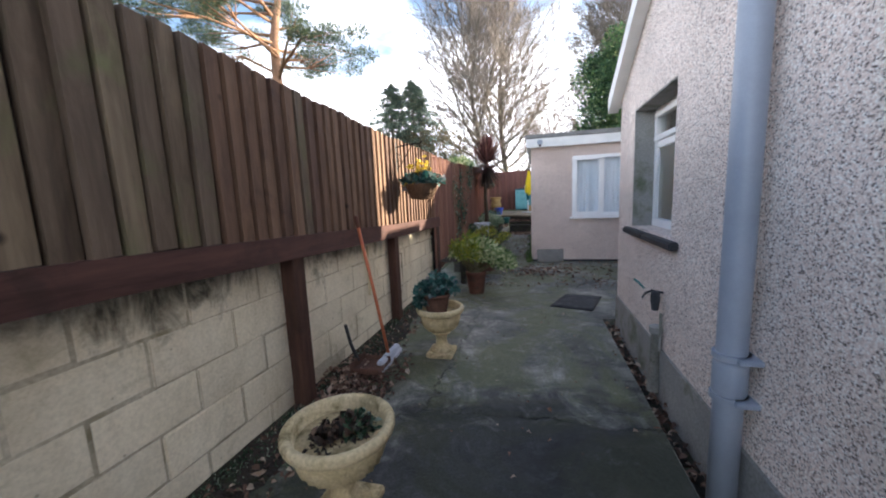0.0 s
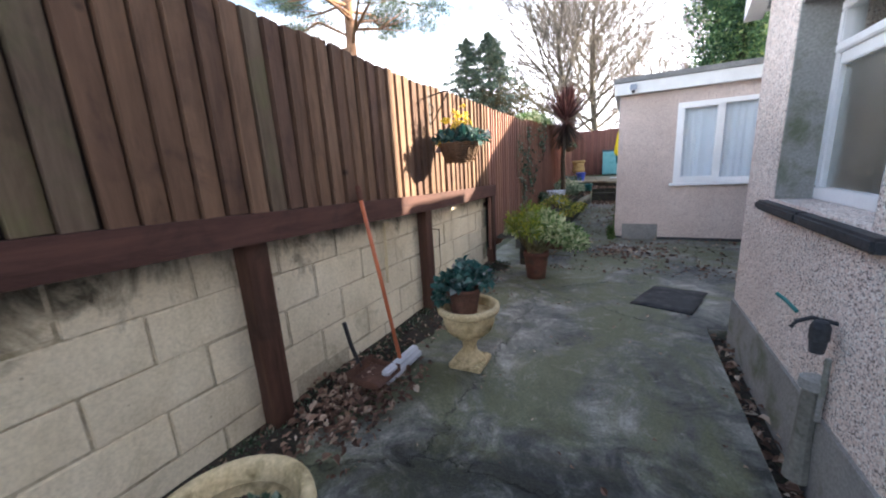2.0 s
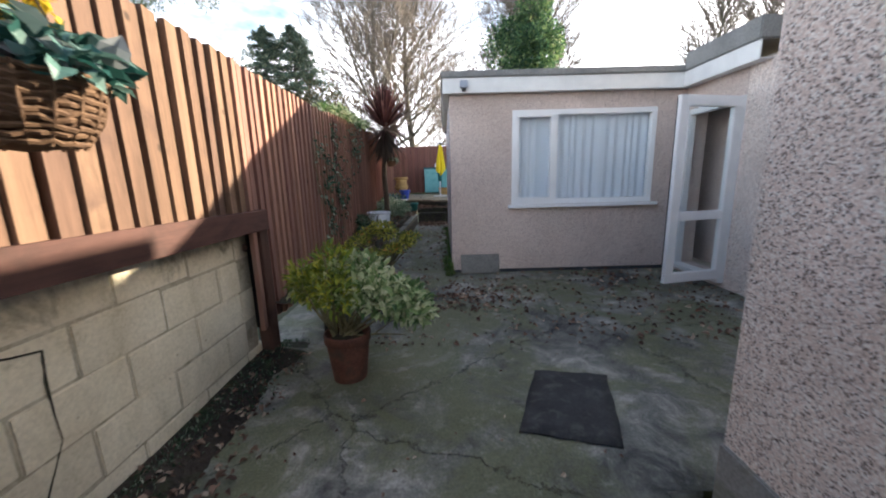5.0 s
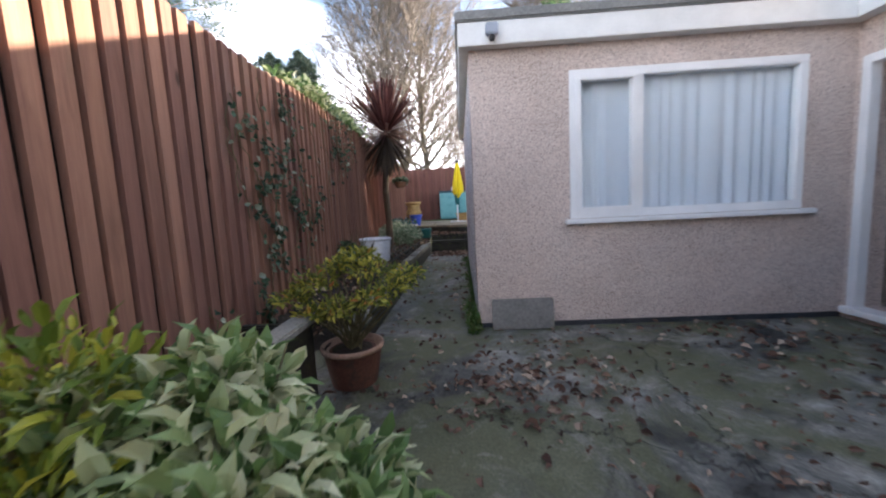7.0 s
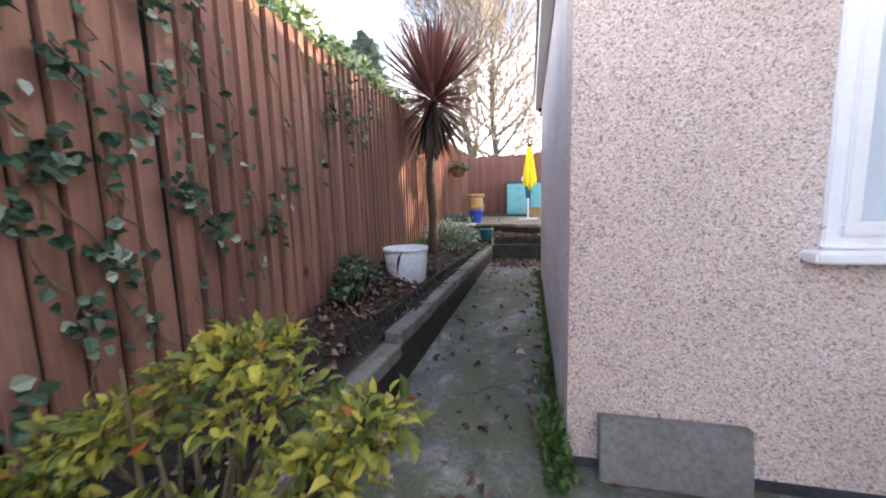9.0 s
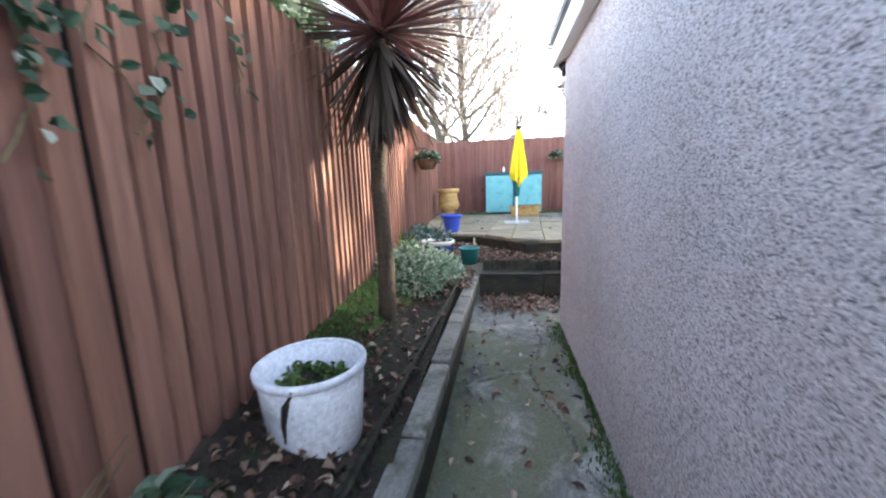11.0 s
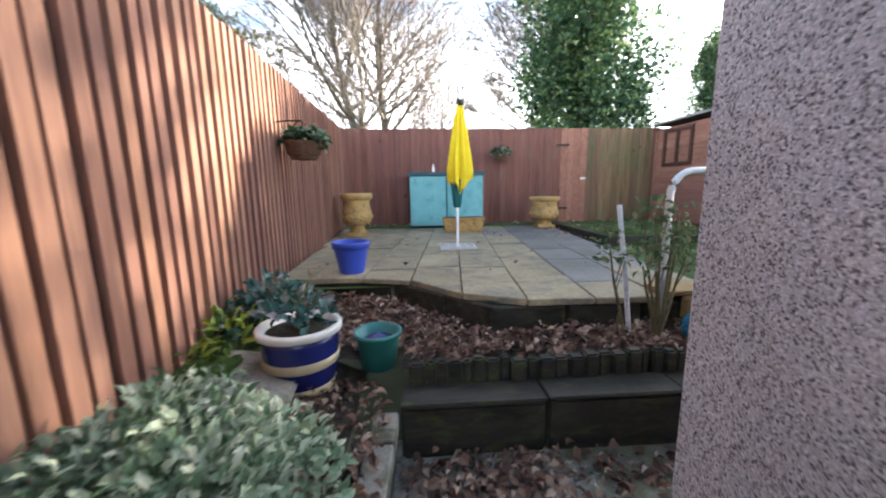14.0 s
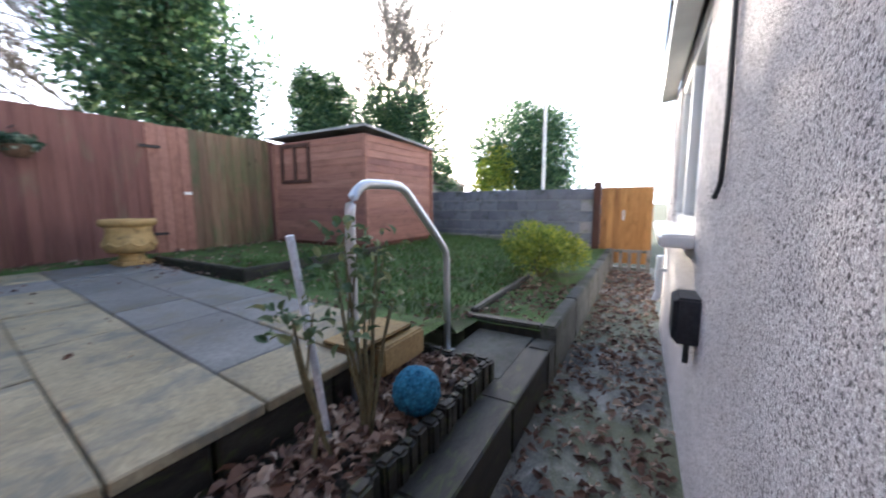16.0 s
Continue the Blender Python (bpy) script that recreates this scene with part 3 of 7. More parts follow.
def leaf_clump(name, n, centres, radii, material, size, parent=None, label="", shell=0.55, lean=0.4, wide=0.6, bottom=-0.5, simple=False):
    """A bush of many leaves round several centres; the leaves point outward and up."""
    centres, radii = np.array(centres, float), np.array(radii, float)
    pick = RNG.integers(0, len(centres), n)
    d = unit(n)
    d[:, 2] = np.maximum(d[:, 2], bottom * RNG.random(n))
    d /= np.linalg.norm(d, axis=1, keepdims=True)
    r = shell + (1 - shell) * RNG.random(n) ** 0.6
    rad = radii[pick] if radii.ndim == 2 else radii[pick][:, None]
    pos = centres[pick] + d * r[:, None] * rad
    way = d + RNG.normal(size=(n, 3)) * 0.55 + np.array([0, 0, lean])
    up = d * 0.6 + np.array([0, 0, 0.8]) + RNG.normal(size=(n, 3)) * 0.3
    s = size * (0.6 + 0.8 * RNG.random(n))
    v, f = leaf_mesh(pos, way, up, s, s * wide, droop=0.2, simple=simple)
    return ob_from(name, v, f, material, parent, label)


def scatter(name, n, spot, material, size, label, pile=0.015):
    """Fallen leaves; spot(k) gives k places (x, y, z)."""
    pos = spot(n)
    pos[:, 2] += RNG.random(n) * pile + 0.004
    a = RNG.random(n) * 2 * math.pi
    way = np.stack([np.cos(a), np.sin(a), RNG.normal(size=n) * 0.30], 1)
    up = np.array([0, 0, 1.0]) + RNG.normal(size=(n, 3)) * 0.6
    s = size * (0.45 + 0.85 * RNG.random(n) ** 1.4)
    v, f = leaf_mesh(pos, way, up, s, s * (0.34 + 0.42 * RNG.random(n)), fold=0.42, droop=0.2)
    return tagged(ob_from(name, v, f, material), label, "fallen leaves", kind="stuff")


def lerp(table, y):
    return float(np.interp(y, [p[0] for p in table], [p[1] for p in table]))


# ---- the plan ----
def fence_x(y):
    return -1.0 if y < 6.6 else -1.03 - 0.062 * max(0.0, y - 9)


FENCE_TOP = [(-2, 2.36), (2, 2.25), (4.6, 2.14), (8.4, 2.14), (9.4, 2.21), (12, 2.36), (15, 2.50), (19.3, 2.63)]
BEAM_TOP = [(-2, 1.34), (2, 1.285), (4.9, 1.185), (6.75, 1.155)]


def ground_z(x, y):
    """Level of the concrete: flat by the house, rising along the alley."""
    z = lerp([(9.0, 0.0), (12.8, 0.16), (20, 0.17)], y)
    if y < 6.8 and x < -0.75:
        z += 0.07 * min(1.0, (-0.75 - x) / 0.3)
    return z + 0.010 * noise.noise(Vector((x * 1.3, y * 1.3, 0))) + 0.004 * noise.noise(Vector((x * 6, y * 6, 3)))


def grid(patches, step, height):
    verts, faces = [], []
    for x0, y0, x1, y1 in patches:
        nx, ny = max(1, round((x1 - x0) / step)), max(1, round((y1 - y0) / step))
        o = len(verts)
        for j in range(ny + 1):
            for i in range(nx + 1):
                x, y = x0 + (x1 - x0) * i / nx, y0 + (y1 - y0) * j / ny
                verts.append((x, y, height(x, y)))
        for j in range(ny):
            for i in range(nx):
                a = o + j * (nx + 1) + i
                faces.append((a, a + 1, a + nx + 2, a + nx + 1))
    return verts, faces


# ---- ground ----
v, f = grid([(-400, -400, 400, 400)], 100, lambda x, y: -0.3)
tagged(ob_from("ground", v, f, FIELD), "rough green land round the gardens", "ground", kind="structure")
v, f = grid([(-1.3, -4, 1.285, 5.42), (-1.3, 5.42, 3.7, 9.2), (-0.7, 9.2, 0.55, 13.7), (0.55, 12.6, 8.3, 13.7)], 0.08, ground_z)
tagged(ob_from("concrete_yard", v, f, CONCRETE, smooth=True), "worn grey concrete yard with cracks, algae and damp patches", "yard", kind="structure")
v, f = grid([(1.25, -4, 1.46, 5.46)], 0.1, lambda x, y: -0.085)
tagged(ob_from("drain_channel", v, f, SOIL), "narrow drain channel full of leaves beside the house", "channel", kind="structure")
tagged(part("channel_edge", boxes((1.262, -4, -0.25, 1.29, 5.42, -0.006), (1.262, 5.415, -0.25, 1.44, 5.45, -0.004)), KERB), "broken concrete edge of the drain channel", "edging", kind="structure")

def holed(axis, d0, d1, a0, z0, a1, z1, h0, hz0, h1, hz1, slant=0.0):
    """One wall panel with one opening; axis is the wall's normal, d its two faces."""
    bm = bmesh.new()
    A, Z = (a0, h0, h1, a1), (z0, hz0, hz1, z1)
    side = []
    for d in (d0, d1):
        rows_ = []
        for z in Z:
            rows_.append([bm.verts.new((d, a, z) if axis == "x" else (a, d + slant * (a - a0), z)) for a in A])
        side.append(rows_)
    for s_ in side:
        for j in range(3):
            for i in range(3):
                if (i, j) != (1, 1):
                    bm.faces.new((s_[j][i], s_[j][i + 1], s_[j + 1][i + 1], s_[j + 1][i]))
    p, q = side
    ring = [(0, 0), (0, 1), (0, 2), (0, 3), (1, 3), (2, 3), (3, 3), (3, 2), (3, 1), (3, 0), (2, 0), (1, 0)]
    hole = [(1, 1), (1, 2), (2, 2), (2, 1)]
    for loop in (ring, hole):
        for (j, i), (j2, i2) in zip(loop, loop[1:] + loop[:1]):
            bm.faces.new((p[j][i], p[j2][i2], q[j2][i2], q[j][i]))
    return bm


# ---- house ----
house = thing("house", (1.42, 5.33, 0), "pink pebbledash house with grey plinth and gabled roof", "house")


def at(ob, parent):
    """World-built mesh under a moved root."""
    ob.matrix_parent_inverse = parent.matrix_world.inverted()
    return ob


Y0, Y1, Z0, Z1 = 3.80, 4.80, 1.12, 2.15                     # side window opening
EAVE, RIDGE_Y, RIDGE_Z = 2.44, 1.0, 4.85
at(part("side_wall", holed("x", 1.42, 1.70, -4, 0.30, 5.33, EAVE, Y0, Z0, Y1, Z1), DASH_HOUSE, house), house)
bm = bmesh.new()
g = [bm.verts.new((x, y, z)) for x in (1.42, 1.70) for y, z in ((5.33, EAVE), (RIDGE_Y, RIDGE_Z), (-4, EAVE))]
for q in ((0, 1, 2), (3, 5, 4), (0, 3, 4, 1), (1, 4, 5, 2), (0, 2, 5, 3)):
    bm.faces.new([g[i] for i in q])
at(part("gable", bm, DASH_HOUSE, house), house)
at(part("rear_wall", boxes((1.70, 5.05, 0, 3.60, 5.33, EAVE)), DASH_HOUSE, house), house)
at(part("court_wall", boxes((3.60, 5.05, 0, 3.85, 8.13, EAVE)), DASH_HOUSE, house), house)
# unseen block, added so its corner casts the shadow edge on the fence
at(part("upper_shade_block", boxes((3.62, -4, EAVE, 9.5, 7.86, 5.6)), DASH_HOUSE, house), house)
at(part("plinth", boxes((1.408, -4, -0.2, 1.72, 5.34, 0.31), bevel=0.006), PLINTH, house, "smooth grey rendered plinth"), house)
bm = bmesh.new()
for y, z in ((5.48, EAVE - 0.02), (RIDGE_Y, RIDGE_Z + 0.12), (-4.2, EAVE - 0.02)):
    for x in (1.33, 3.7):
        for dz in (0.0, 0.07):
            bm.verts.new((x, y, z + dz))
bm.verts.ensure_lookup_table()
for a in (0, 4):
    i = [bm.verts[a + k] for k in range(8)]
    for q in ((1, 3, 7, 5), (0, 4, 6, 2), (0, 1, 5, 4), (2, 6, 7, 3), (0, 2, 3, 1), (4, 5, 7, 6)):
        try:
            bm.faces.new([i[k] for k in q])
        except ValueError:
            pass
at(part("roof", bm, TILE, house), house)
bm = bmesh.new()
for y0, z0, y1, z1 in ((5.47, EAVE - 0.17, RIDGE_Y, RIDGE_Z - 0.03), (-4.2, EAVE - 0.17, RIDGE_Y, RIDGE_Z - 0.03)):
    q = [bm.verts.new(p) for x in (1.315, 1.415) for p in ((x, y0, z0), (x, y1, z1), (x, y1, z1 + 0.15), (x, y0, z0 + 0.15))]
    for k in ((0, 1, 2, 3), (7, 6, 5, 4), (0, 4, 5, 1), (3, 2, 6, 7), (0, 3, 7, 4), (1, 5, 6, 2)):
        bm.faces.new([q[i] for i in k])
at(part("bargeboard", bm, FASCIA, house, "white painted bargeboard along the gable"), house)
at(part("gutter", boxes((1.34, 5.42, EAVE - 0.12, 3.6, 5.52, EAVE - 0.02), bevel=0.02), FASCIA, house), house)
# room behind, for light and reflection
at(part("room", boxes((1.9, 3.2, 0.4, 1.93, 5.0, 2.6)), ROOM, house, "pale room wall behind frosted glass"), house)


def frame_bars(axis, depth, a0, z0, a1, z1, t, thick, uprights=(), rails=()):
    """Window bars in a wall plane: axis 'x' or 'y' is the wall's normal."""
    out = [(a0, z0, a1, z0 + t), (a0, z1 - t, a1, z1), (a0, z0 + t, a0 + t, z1 - t), (a1 - t, z0 + t, a1, z1 - t)]
    out += [(u - t * 0.45, z0 + t, u + t * 0.45, z1 - t) for u in uprights]
    out += [(r0, z - t * 0.45, r1, z + t * 0.45) for r0, r1, z in rails]
    if axis == "x":
        return boxes(*[(depth, p, q, depth + thick, r, s) for p, q, r, s in out], bevel=0.006)
    return boxes(*[(p, depth, q, r, depth + thick, s) for p, q, r, s in out], bevel=0.006)


win = thing("window_1", (1.6, 4.3, Z0), "white plastic window with frosted panes and top light", "window", kind="structure")
at(part("window_frame", frame_bars("x", 1.585, Y0, Z0, Y1, Z1, 0.07, 0.07, (), [(Y0 + 0.07, Y1 - 0.07, 1.83)]), UPVC, win), win)
at(part("casement", frame_bars("x", 1.565, Y0 + 0.05, 1.86, Y1 - 0.05, Z1 - 0.05, 0.045, 0.06), UPVC, win), win)
at(part("pane", boxes((1.612, Y0 + 0.06, Z0 + 0.06, 1.622, Y1 - 0.06, 1.81)), FROST, win, "frosted lower pane"), win)
at(part("pane", boxes((1.60, Y0 + 0.08, 1.90, 1.61, Y1 - 0.08, Z1 - 0.09)), GLASS, win, "clear top light"), win)
at(part("reveal", boxes((1.424, Y1 - 0.012, Z0, 1.60, Y1 + 0.003, Z1), (1.424, Y0 - 0.003, Z0, 1.60, Y0 + 0.012, Z1), (1.424, Y0, Z1 - 0.012, 1.60, Y1, Z1 + 0.003)), PLINTH, win, "smooth grey reveal"), win)
sill = boxes((1.365, 3.66, 1.050, 1.60, 4.30, 1.105), (1.365, 4.304, 1.050, 1.60, 4.91, 1.105), bevel=0.012)
at(part("window_sill", sill, SLATE, win, "dark slate sill in two pieces"), win)

pipe = thing("downpipe", (1.345, 2.82, 0), "grey-blue plastic downpipe fixed to the house wall", "downpipe")
part("pipe", tube([(0, 0, -0.08), (0, 0, 0.66), (0, 0, 2.2), (0, 0, 4.0)], 0.056, 20), PIPE, pipe, smooth=True)
part("socket", tube([(0, 0, 0.56), (0, 0, 0.58), (0, 0, 0.70), (0, 0, 0.72)], [0.058, 0.064, 0.064, 0.058], 20), PIPE, pipe, smooth=True)
for z in (0.555, 0.74):
    part("bracket", tube([(0, 0, z - 0.012), (0, 0, z + 0.012)], 0.069, 20), PIPE, pipe)
    part("bracket_lug", boxes((-0.01, -0.09, z - 0.012, 0.075, 0.09, z + 0.012), bevel=0.004), PIPE, pipe)
tap = thing("outside_tap", (1.42, 3.89, 0.70), "black lagged outside tap with a short green hose end", "tap")
part("cover", lathe([(0.0, -0.10), (0.022, -0.097), (0.027, -0.06), (0.027, -0.045), (0.031, -0.04), (0.031, 0.012), (0.022, 0.035), (0, 0.04)], 14), SLATE, tap).matrix_basis = pose(-0.06, -0.03, 0)
part("spout", tube([(0, 0, 0.02), (-0.07, 0.02, 0.03), (-0.11, 0.04, 0.0), (-0.12, 0.05, -0.03)], 0.009), SLATE, tap)
part("handle", tube([(-0.12, 0.02, 0.05), (-0.14, 0.09, 0.075), (-0.16, 0.12, 0.09)], 0.008), BUCKET, tap)
part("pipe", tube([(-0.02, -0.03, -0.12), (-0.02, -0.03, -0.40)], 0.011), PLINTH, tap)
stub = thing("waste_pipe", (1.385, 3.90, -0.02), "short broken cement-covered pipe at the wall foot", "pipe")
part("pipe", tube([(0, 0, 0), (0, 0.005, 0.2), (0.0, 0.0, 0.46)], [0.05, 0.034, 0.032], 12), KERB, stub)
part("collar", lathe([(0.04, 0.44), (0.048, 0.45), (0.046, 0.49), (0.03, 0.50)], 12), PLINTH, stub)

# ---- flat-roofed extension ----
ext = thing("extension", (0.47, 9.1, 0), "single-storey flat-roofed extension in grey-pink pebbledash", "house extension")
XW0, XW1, ZW0, ZW1 = 1.30, 3.22, 0.96, 2.20
SLOPE = 0.013


def rear(x):
    return 12.79 + SLOPE * (x - 0.47)


RX0, RX1, RZ0, RZ1 = 2.35, 3.75, 1.30, 2.36
at(part("front_wall", holed("y", 9.1, 9.36, 0.47, -0.2, 3.60, 2.42, XW0, ZW0, XW1, ZW1), DASH_EXT, ext), ext)
at(part("alley_wall", boxes((0.47, 9.36, -0.2, 0.72, 12.55, 2.42)), DASH_ALLEY, ext), ext)
at(part("door_wall", holed("x", 3.60, 3.85, 8.13, -0.2, 9.36, 2.42, 8.135, 0.10, 9.03, 2.13), DASH_EXT, ext), ext)
at(part("rear_wall", holed("y", 12.55, 12.79, 0.47, -0.2, 4.35, 2.42, RX0, RZ0, RX1, RZ1, SLOPE), DASH_ALLEY, ext), ext)
at(part("side_wall", boxes((4.1, 5.3, -0.2, 4.35, 12.6, 2.42)), DASH_EXT, ext), ext)
at(part("floor", boxes((0.72, 9.36, -0.1, 4.1, 12.55, 0.06), (3.85, 5.4, -0.1, 4.1, 9.4, 0.08)), ROOM, ext), ext)
at(part("ceiling", boxes((0.5, 9.2, 2.42, 4.34, 12.7, 2.46), (3.62, 7.88, 2.42, 4.34, 9.2, 2.46)), ROOM, ext), ext)
at(part("inner_wall", boxes((0.80, 10.6, 0.06, 4.05, 10.65, 2.42)), ROOM, ext, "room wall behind the net curtains"), ext)
for q in ((0.385, 8.985, 2.405, 3.47, 9.0, 2.585), (0.385, 9.0, 2.405, 0.40, 12.885, 2.585), (3.455, 7.87, 2.405, 3.47, 8.985, 2.585), (0.385, 12.885, 2.405, 4.4, 12.955, 2.585)):
    at(part("fascia", boxes(q, bevel=0.004), FASCIA, ext, "white painted fascia board"), ext)
for q in ((0.40, 9.0, 2.412, 3.6, 9.098, 2.42), (0.40, 9.098, 2.412, 0.468, 12.88, 2.42), (3.47, 7.87, 2.412, 3.6, 9.0, 2.42), (0.468, 12.84, 2.412, 4.4, 12.885, 2.42)):
    at(part("soffit", boxes(q), FASCIA, ext), ext)
# court part made thicker to keep sun off the blocks below the beam
at(part("roof", boxes((0.365, 8.965, 2.587, 4.42, 12.97, 2.67), (3.44, 7.87, 2.587, 4.42, 8.965, 2.80), bevel=0.012), FELT, ext, "grey felted flat roof"), ext)
at(part("damp_band", boxes((0.462, 9.092, -0.15, 3.595, 9.10, 0.05), bevel=0.002), SLATE, ext, "dark bitumen band at the wall foot"), ext)

win2 = thing("window_2", (2.2, 9.12, ZW0), "white plastic window with net curtains drawn", "window", kind="structure")
at(part("window_frame", frame_bars("y", 9.085, XW0, ZW0, XW1, ZW1, 0.07, 0.08, (1.88,)), UPVC, win2), win2)
at(part("casement", frame_bars("y", 9.07, XW0 + 0.045, ZW0 + 0.045, 1.86, ZW1 - 0.045, 0.05, 0.07), UPVC, win2), win2)
at(part("pane", boxes((1.36, 9.118, ZW0 + 0.06, 1.85, 9.128, ZW1 - 0.06)), GLASS, win2), win2)
at(part("pane", boxes((1.90, 9.118, ZW0 + 0.06, XW1 - 0.06, 9.128, ZW1 - 0.06)), GLASS, win2), win2)
at(part("window_sill", boxes((XW0 - 0.05, 9.02, ZW0 - 0.045, XW1 + 0.07, 9.12, ZW0 - 0.003), bevel=0.008), UPVC, win2), win2)
at(part("inner_sill", boxes((XW0, 9.17, ZW0 - 0.03, XW1, 9.36, ZW0 + 0.03)), UPVC, win2), win2)


def curtain(name, x0, x1, y, z0, z1, folds, depth, material, label):
    n = folds * 6
    verts, faces = [], []
    for i in range(n + 1):
        u = i / n
        for k in range(7):
            w = k / 6
            ph = folds * 2 * math.pi * u + 2.2 * math.sin(2.3 * u * 6.28) + 0.9 * math.sin(7 * u * 6.28)
            verts.append((x0 + (x1 - x0) * u + 0.004 * math.sin(ph * 2), y + depth * math.sin(ph) * (0.55 + 0.45 * (1 - w)), z0 + (z1 - z0) * w))
    for i in range(n):
        for k in range(6):
            a = i * 7 + k
            faces.append((a, a + 7, a + 8, a + 1))
    return tagged(ob_from(name, verts, faces, material, smooth=True), label, "curtain")


curtain("net_curtain", 1.33, 3.2, 9.185, ZW0 + 0.04, ZW1 + 0.02, 15, 0.018, NET, "white net curtains hanging in soft folds behind glass")
tagged(part("window_ornament", lathe([(0.0, 0), (0.07, 0), (0.075, 0.02), (0.05, 0.05), (0.03, 0.08), (0, 0.09)], 14), BALLBLUE), "small blue ornament on the inner window sill", "ornament").matrix_world = pose(2.12, 9.28, ZW0 + 0.03)

door = thing("door_1", (3.57, 8.15, 0.12), "open white plastic glazed door with chrome handle", "door", kind="structure", turn=192)
part("door_frame", frame_bars("y", -0.035, 0, 0, 0.79, 2.0, 0.11, 0.06, (), [(0.11, 0.68, 0.75)]), UPVC, door)
part("pane", boxes((0.10, -0.012, 0.80, 0.69, 0.0, 1.90)), GLASS, door)
part("pane", boxes((0.10, -0.012, 0.10, 0.69, 0.0, 0.71)), GLASS, door)
hd = part("door_handle", boxes((0.715, -0.062, 0.90, 0.745, -0.035, 1.12), bevel=0.005), STEEL, door, "chrome handle plate")
part("lever", tube([(0.73, -0.06, 1.03), (0.73, -0.095, 1.03), (0.61, -0.095, 1.03)], 0.009), STEEL, hd)
part("seal", boxes((0.786, -0.028, 0.02, 0.794, -0.018, 1.98)), BLACK, door)
dfr = thing("door_frame_1", (3.6, 8.6, 0.1), "white plastic door frame and threshold", "door frame", kind="structure")
at(part("jamb", boxes((3.57, 8.97, 0.11, 3.66, 9.04, 2.13), bevel=0.005), UPVC, dfr), dfr)
at(part("jamb", boxes((3.57, 8.13, 0.11, 3.66, 8.19, 2.13), bevel=0.005), UPVC, dfr), dfr)
at(part("head", boxes((3.57, 8.19, 2.06, 3.66, 8.97, 2.13), bevel=0.005), UPVC, dfr), dfr)
at(part("threshold", boxes((3.52, 8.13, 0.06, 3.68, 9.05, 0.115), bevel=0.006), UPVC, dfr), dfr)

win3 = thing("window_3", (3.0, 12.7, RZ0), "white plastic rear window with a deep white sill", "window", kind="structure")
ry = rear(3.0) - 0.05
at(part("window_frame", frame_bars("y", ry - 0.03, RX0, RZ0, RX1, RZ1, 0.07, 0.07, (3.05,)), UPVC, win3), win3)
at(part("pane", boxes((RX0 + 0.06, ry, RZ0 + 0.06, RX1 - 0.06, ry + 0.01, RZ1 - 0.06)), GLASS, win3), win3)
at(part("window_sill", boxes((RX0 - 0.06, ry + 0.03, RZ0 - 0.07, RX1 + 0.06, ry + 0.19, RZ0 - 0.004), bevel=0.012), UPVC, win3), win3)

for name, x, y, z, lab in (("security_lamp", 0.655, 8.985, 2.50, "small grey security lamp on the front fascia"), ("security_lamp", 0.43, 12.86, 2.40, "small dark flood lamp at the rear corner of the extension")):
    lamp = thing(name, (x, y, z), lab, "lamp", turn=0 if y < 10 else 90)
    part("body", boxes((-0.05, -0.075, -0.045, 0.05, -0.012, 0.045), bevel=0.01), PIPE if y < 10 else BLACK, lamp)
    part("bracket", boxes((-0.015, -0.02, -0.02, 0.015, 0.0, 0.055), bevel=0.003), BLACK, lamp)
    part("sensor", lathe([(0.0, -0.09), (0.022, -0.085), (0.027, -0.06), (0.02, -0.045)], 12), BLACK, lamp).matrix_basis = pose(0, -0.045, 0)
box_v = thing("wall_box", (2.05, rear(2.05), 0.80), "dark grey plastic box on the rear wall", "meter box")
part("body", boxes((-0.1, -0.02, 0.06, 0.1, 0.085, 0.26), bevel=0.01), SLATE, box_v)
part("lid", boxes((-0.085, 0.085, 0.075, 0.085, 0.095, 0.245), bevel=0.004), SLATE, box_v)
part("conduit", tube([(0.0, 0.03, 0.06), (0.0, 0.03, -0.05)], 0.012), SLATE, box_v)
pts = [(1.70, rear(1.7) + 0.012, 2.41), (1.71, rear(1.7) + 0.014, 2.1), (1.69, rear(1.7) + 0.012, 1.75), (1.70, rear(1.7) + 0.013, 1.52), (1.74, rear(1.74) + 0.02, 1.47), (1.78, rear(1.8) + 0.02, 1.475)]
tagged(part("wall_cable", tube(pts, 0.008, 6), BLACK), "loose black cable hanging down the rear wall", "cable")
pl = thing("boiler_flue", (4.0, rear(4.0), 0.55), "white plastic waste pipe on the rear wall", "pipe")
part("pipe", tube([(0, 0.05, 0.42), (0, 0.05, 0.08), (-0.02, 0.07, 0.0)], 0.03, 10), UPVC, pl)
part("clip", boxes((-0.05, -0.01, 0.28, 0.05, 0.06, 0.31)), UPVC, pl)
slab = tagged(part("leaning_slab", boxes((-0.27, -0.025, 0, 0.27, 0.022, 0.27), bevel=0.006), SLAB_GREY), "grey paving slab leaning on the extension wall", "paving slab")
slab.matrix_world = pose(0.86, 9.035, 0.005, -8, 0, 0)

# ---- block wall under the fence ----
bwall = thing("block_wall", (-1.12, 2.6, 0), "cream painted concrete block retaining wall, stained at the top", "garden wall", kind="structure")
wall_core = part("mortar", boxes((-1.20, -2.6, -0.25, -1.0785, 6.66, 1.10)), MORTAR, None, "stained mortar bed")
wall_core.parent = bwall
at(wall_core, bwall)

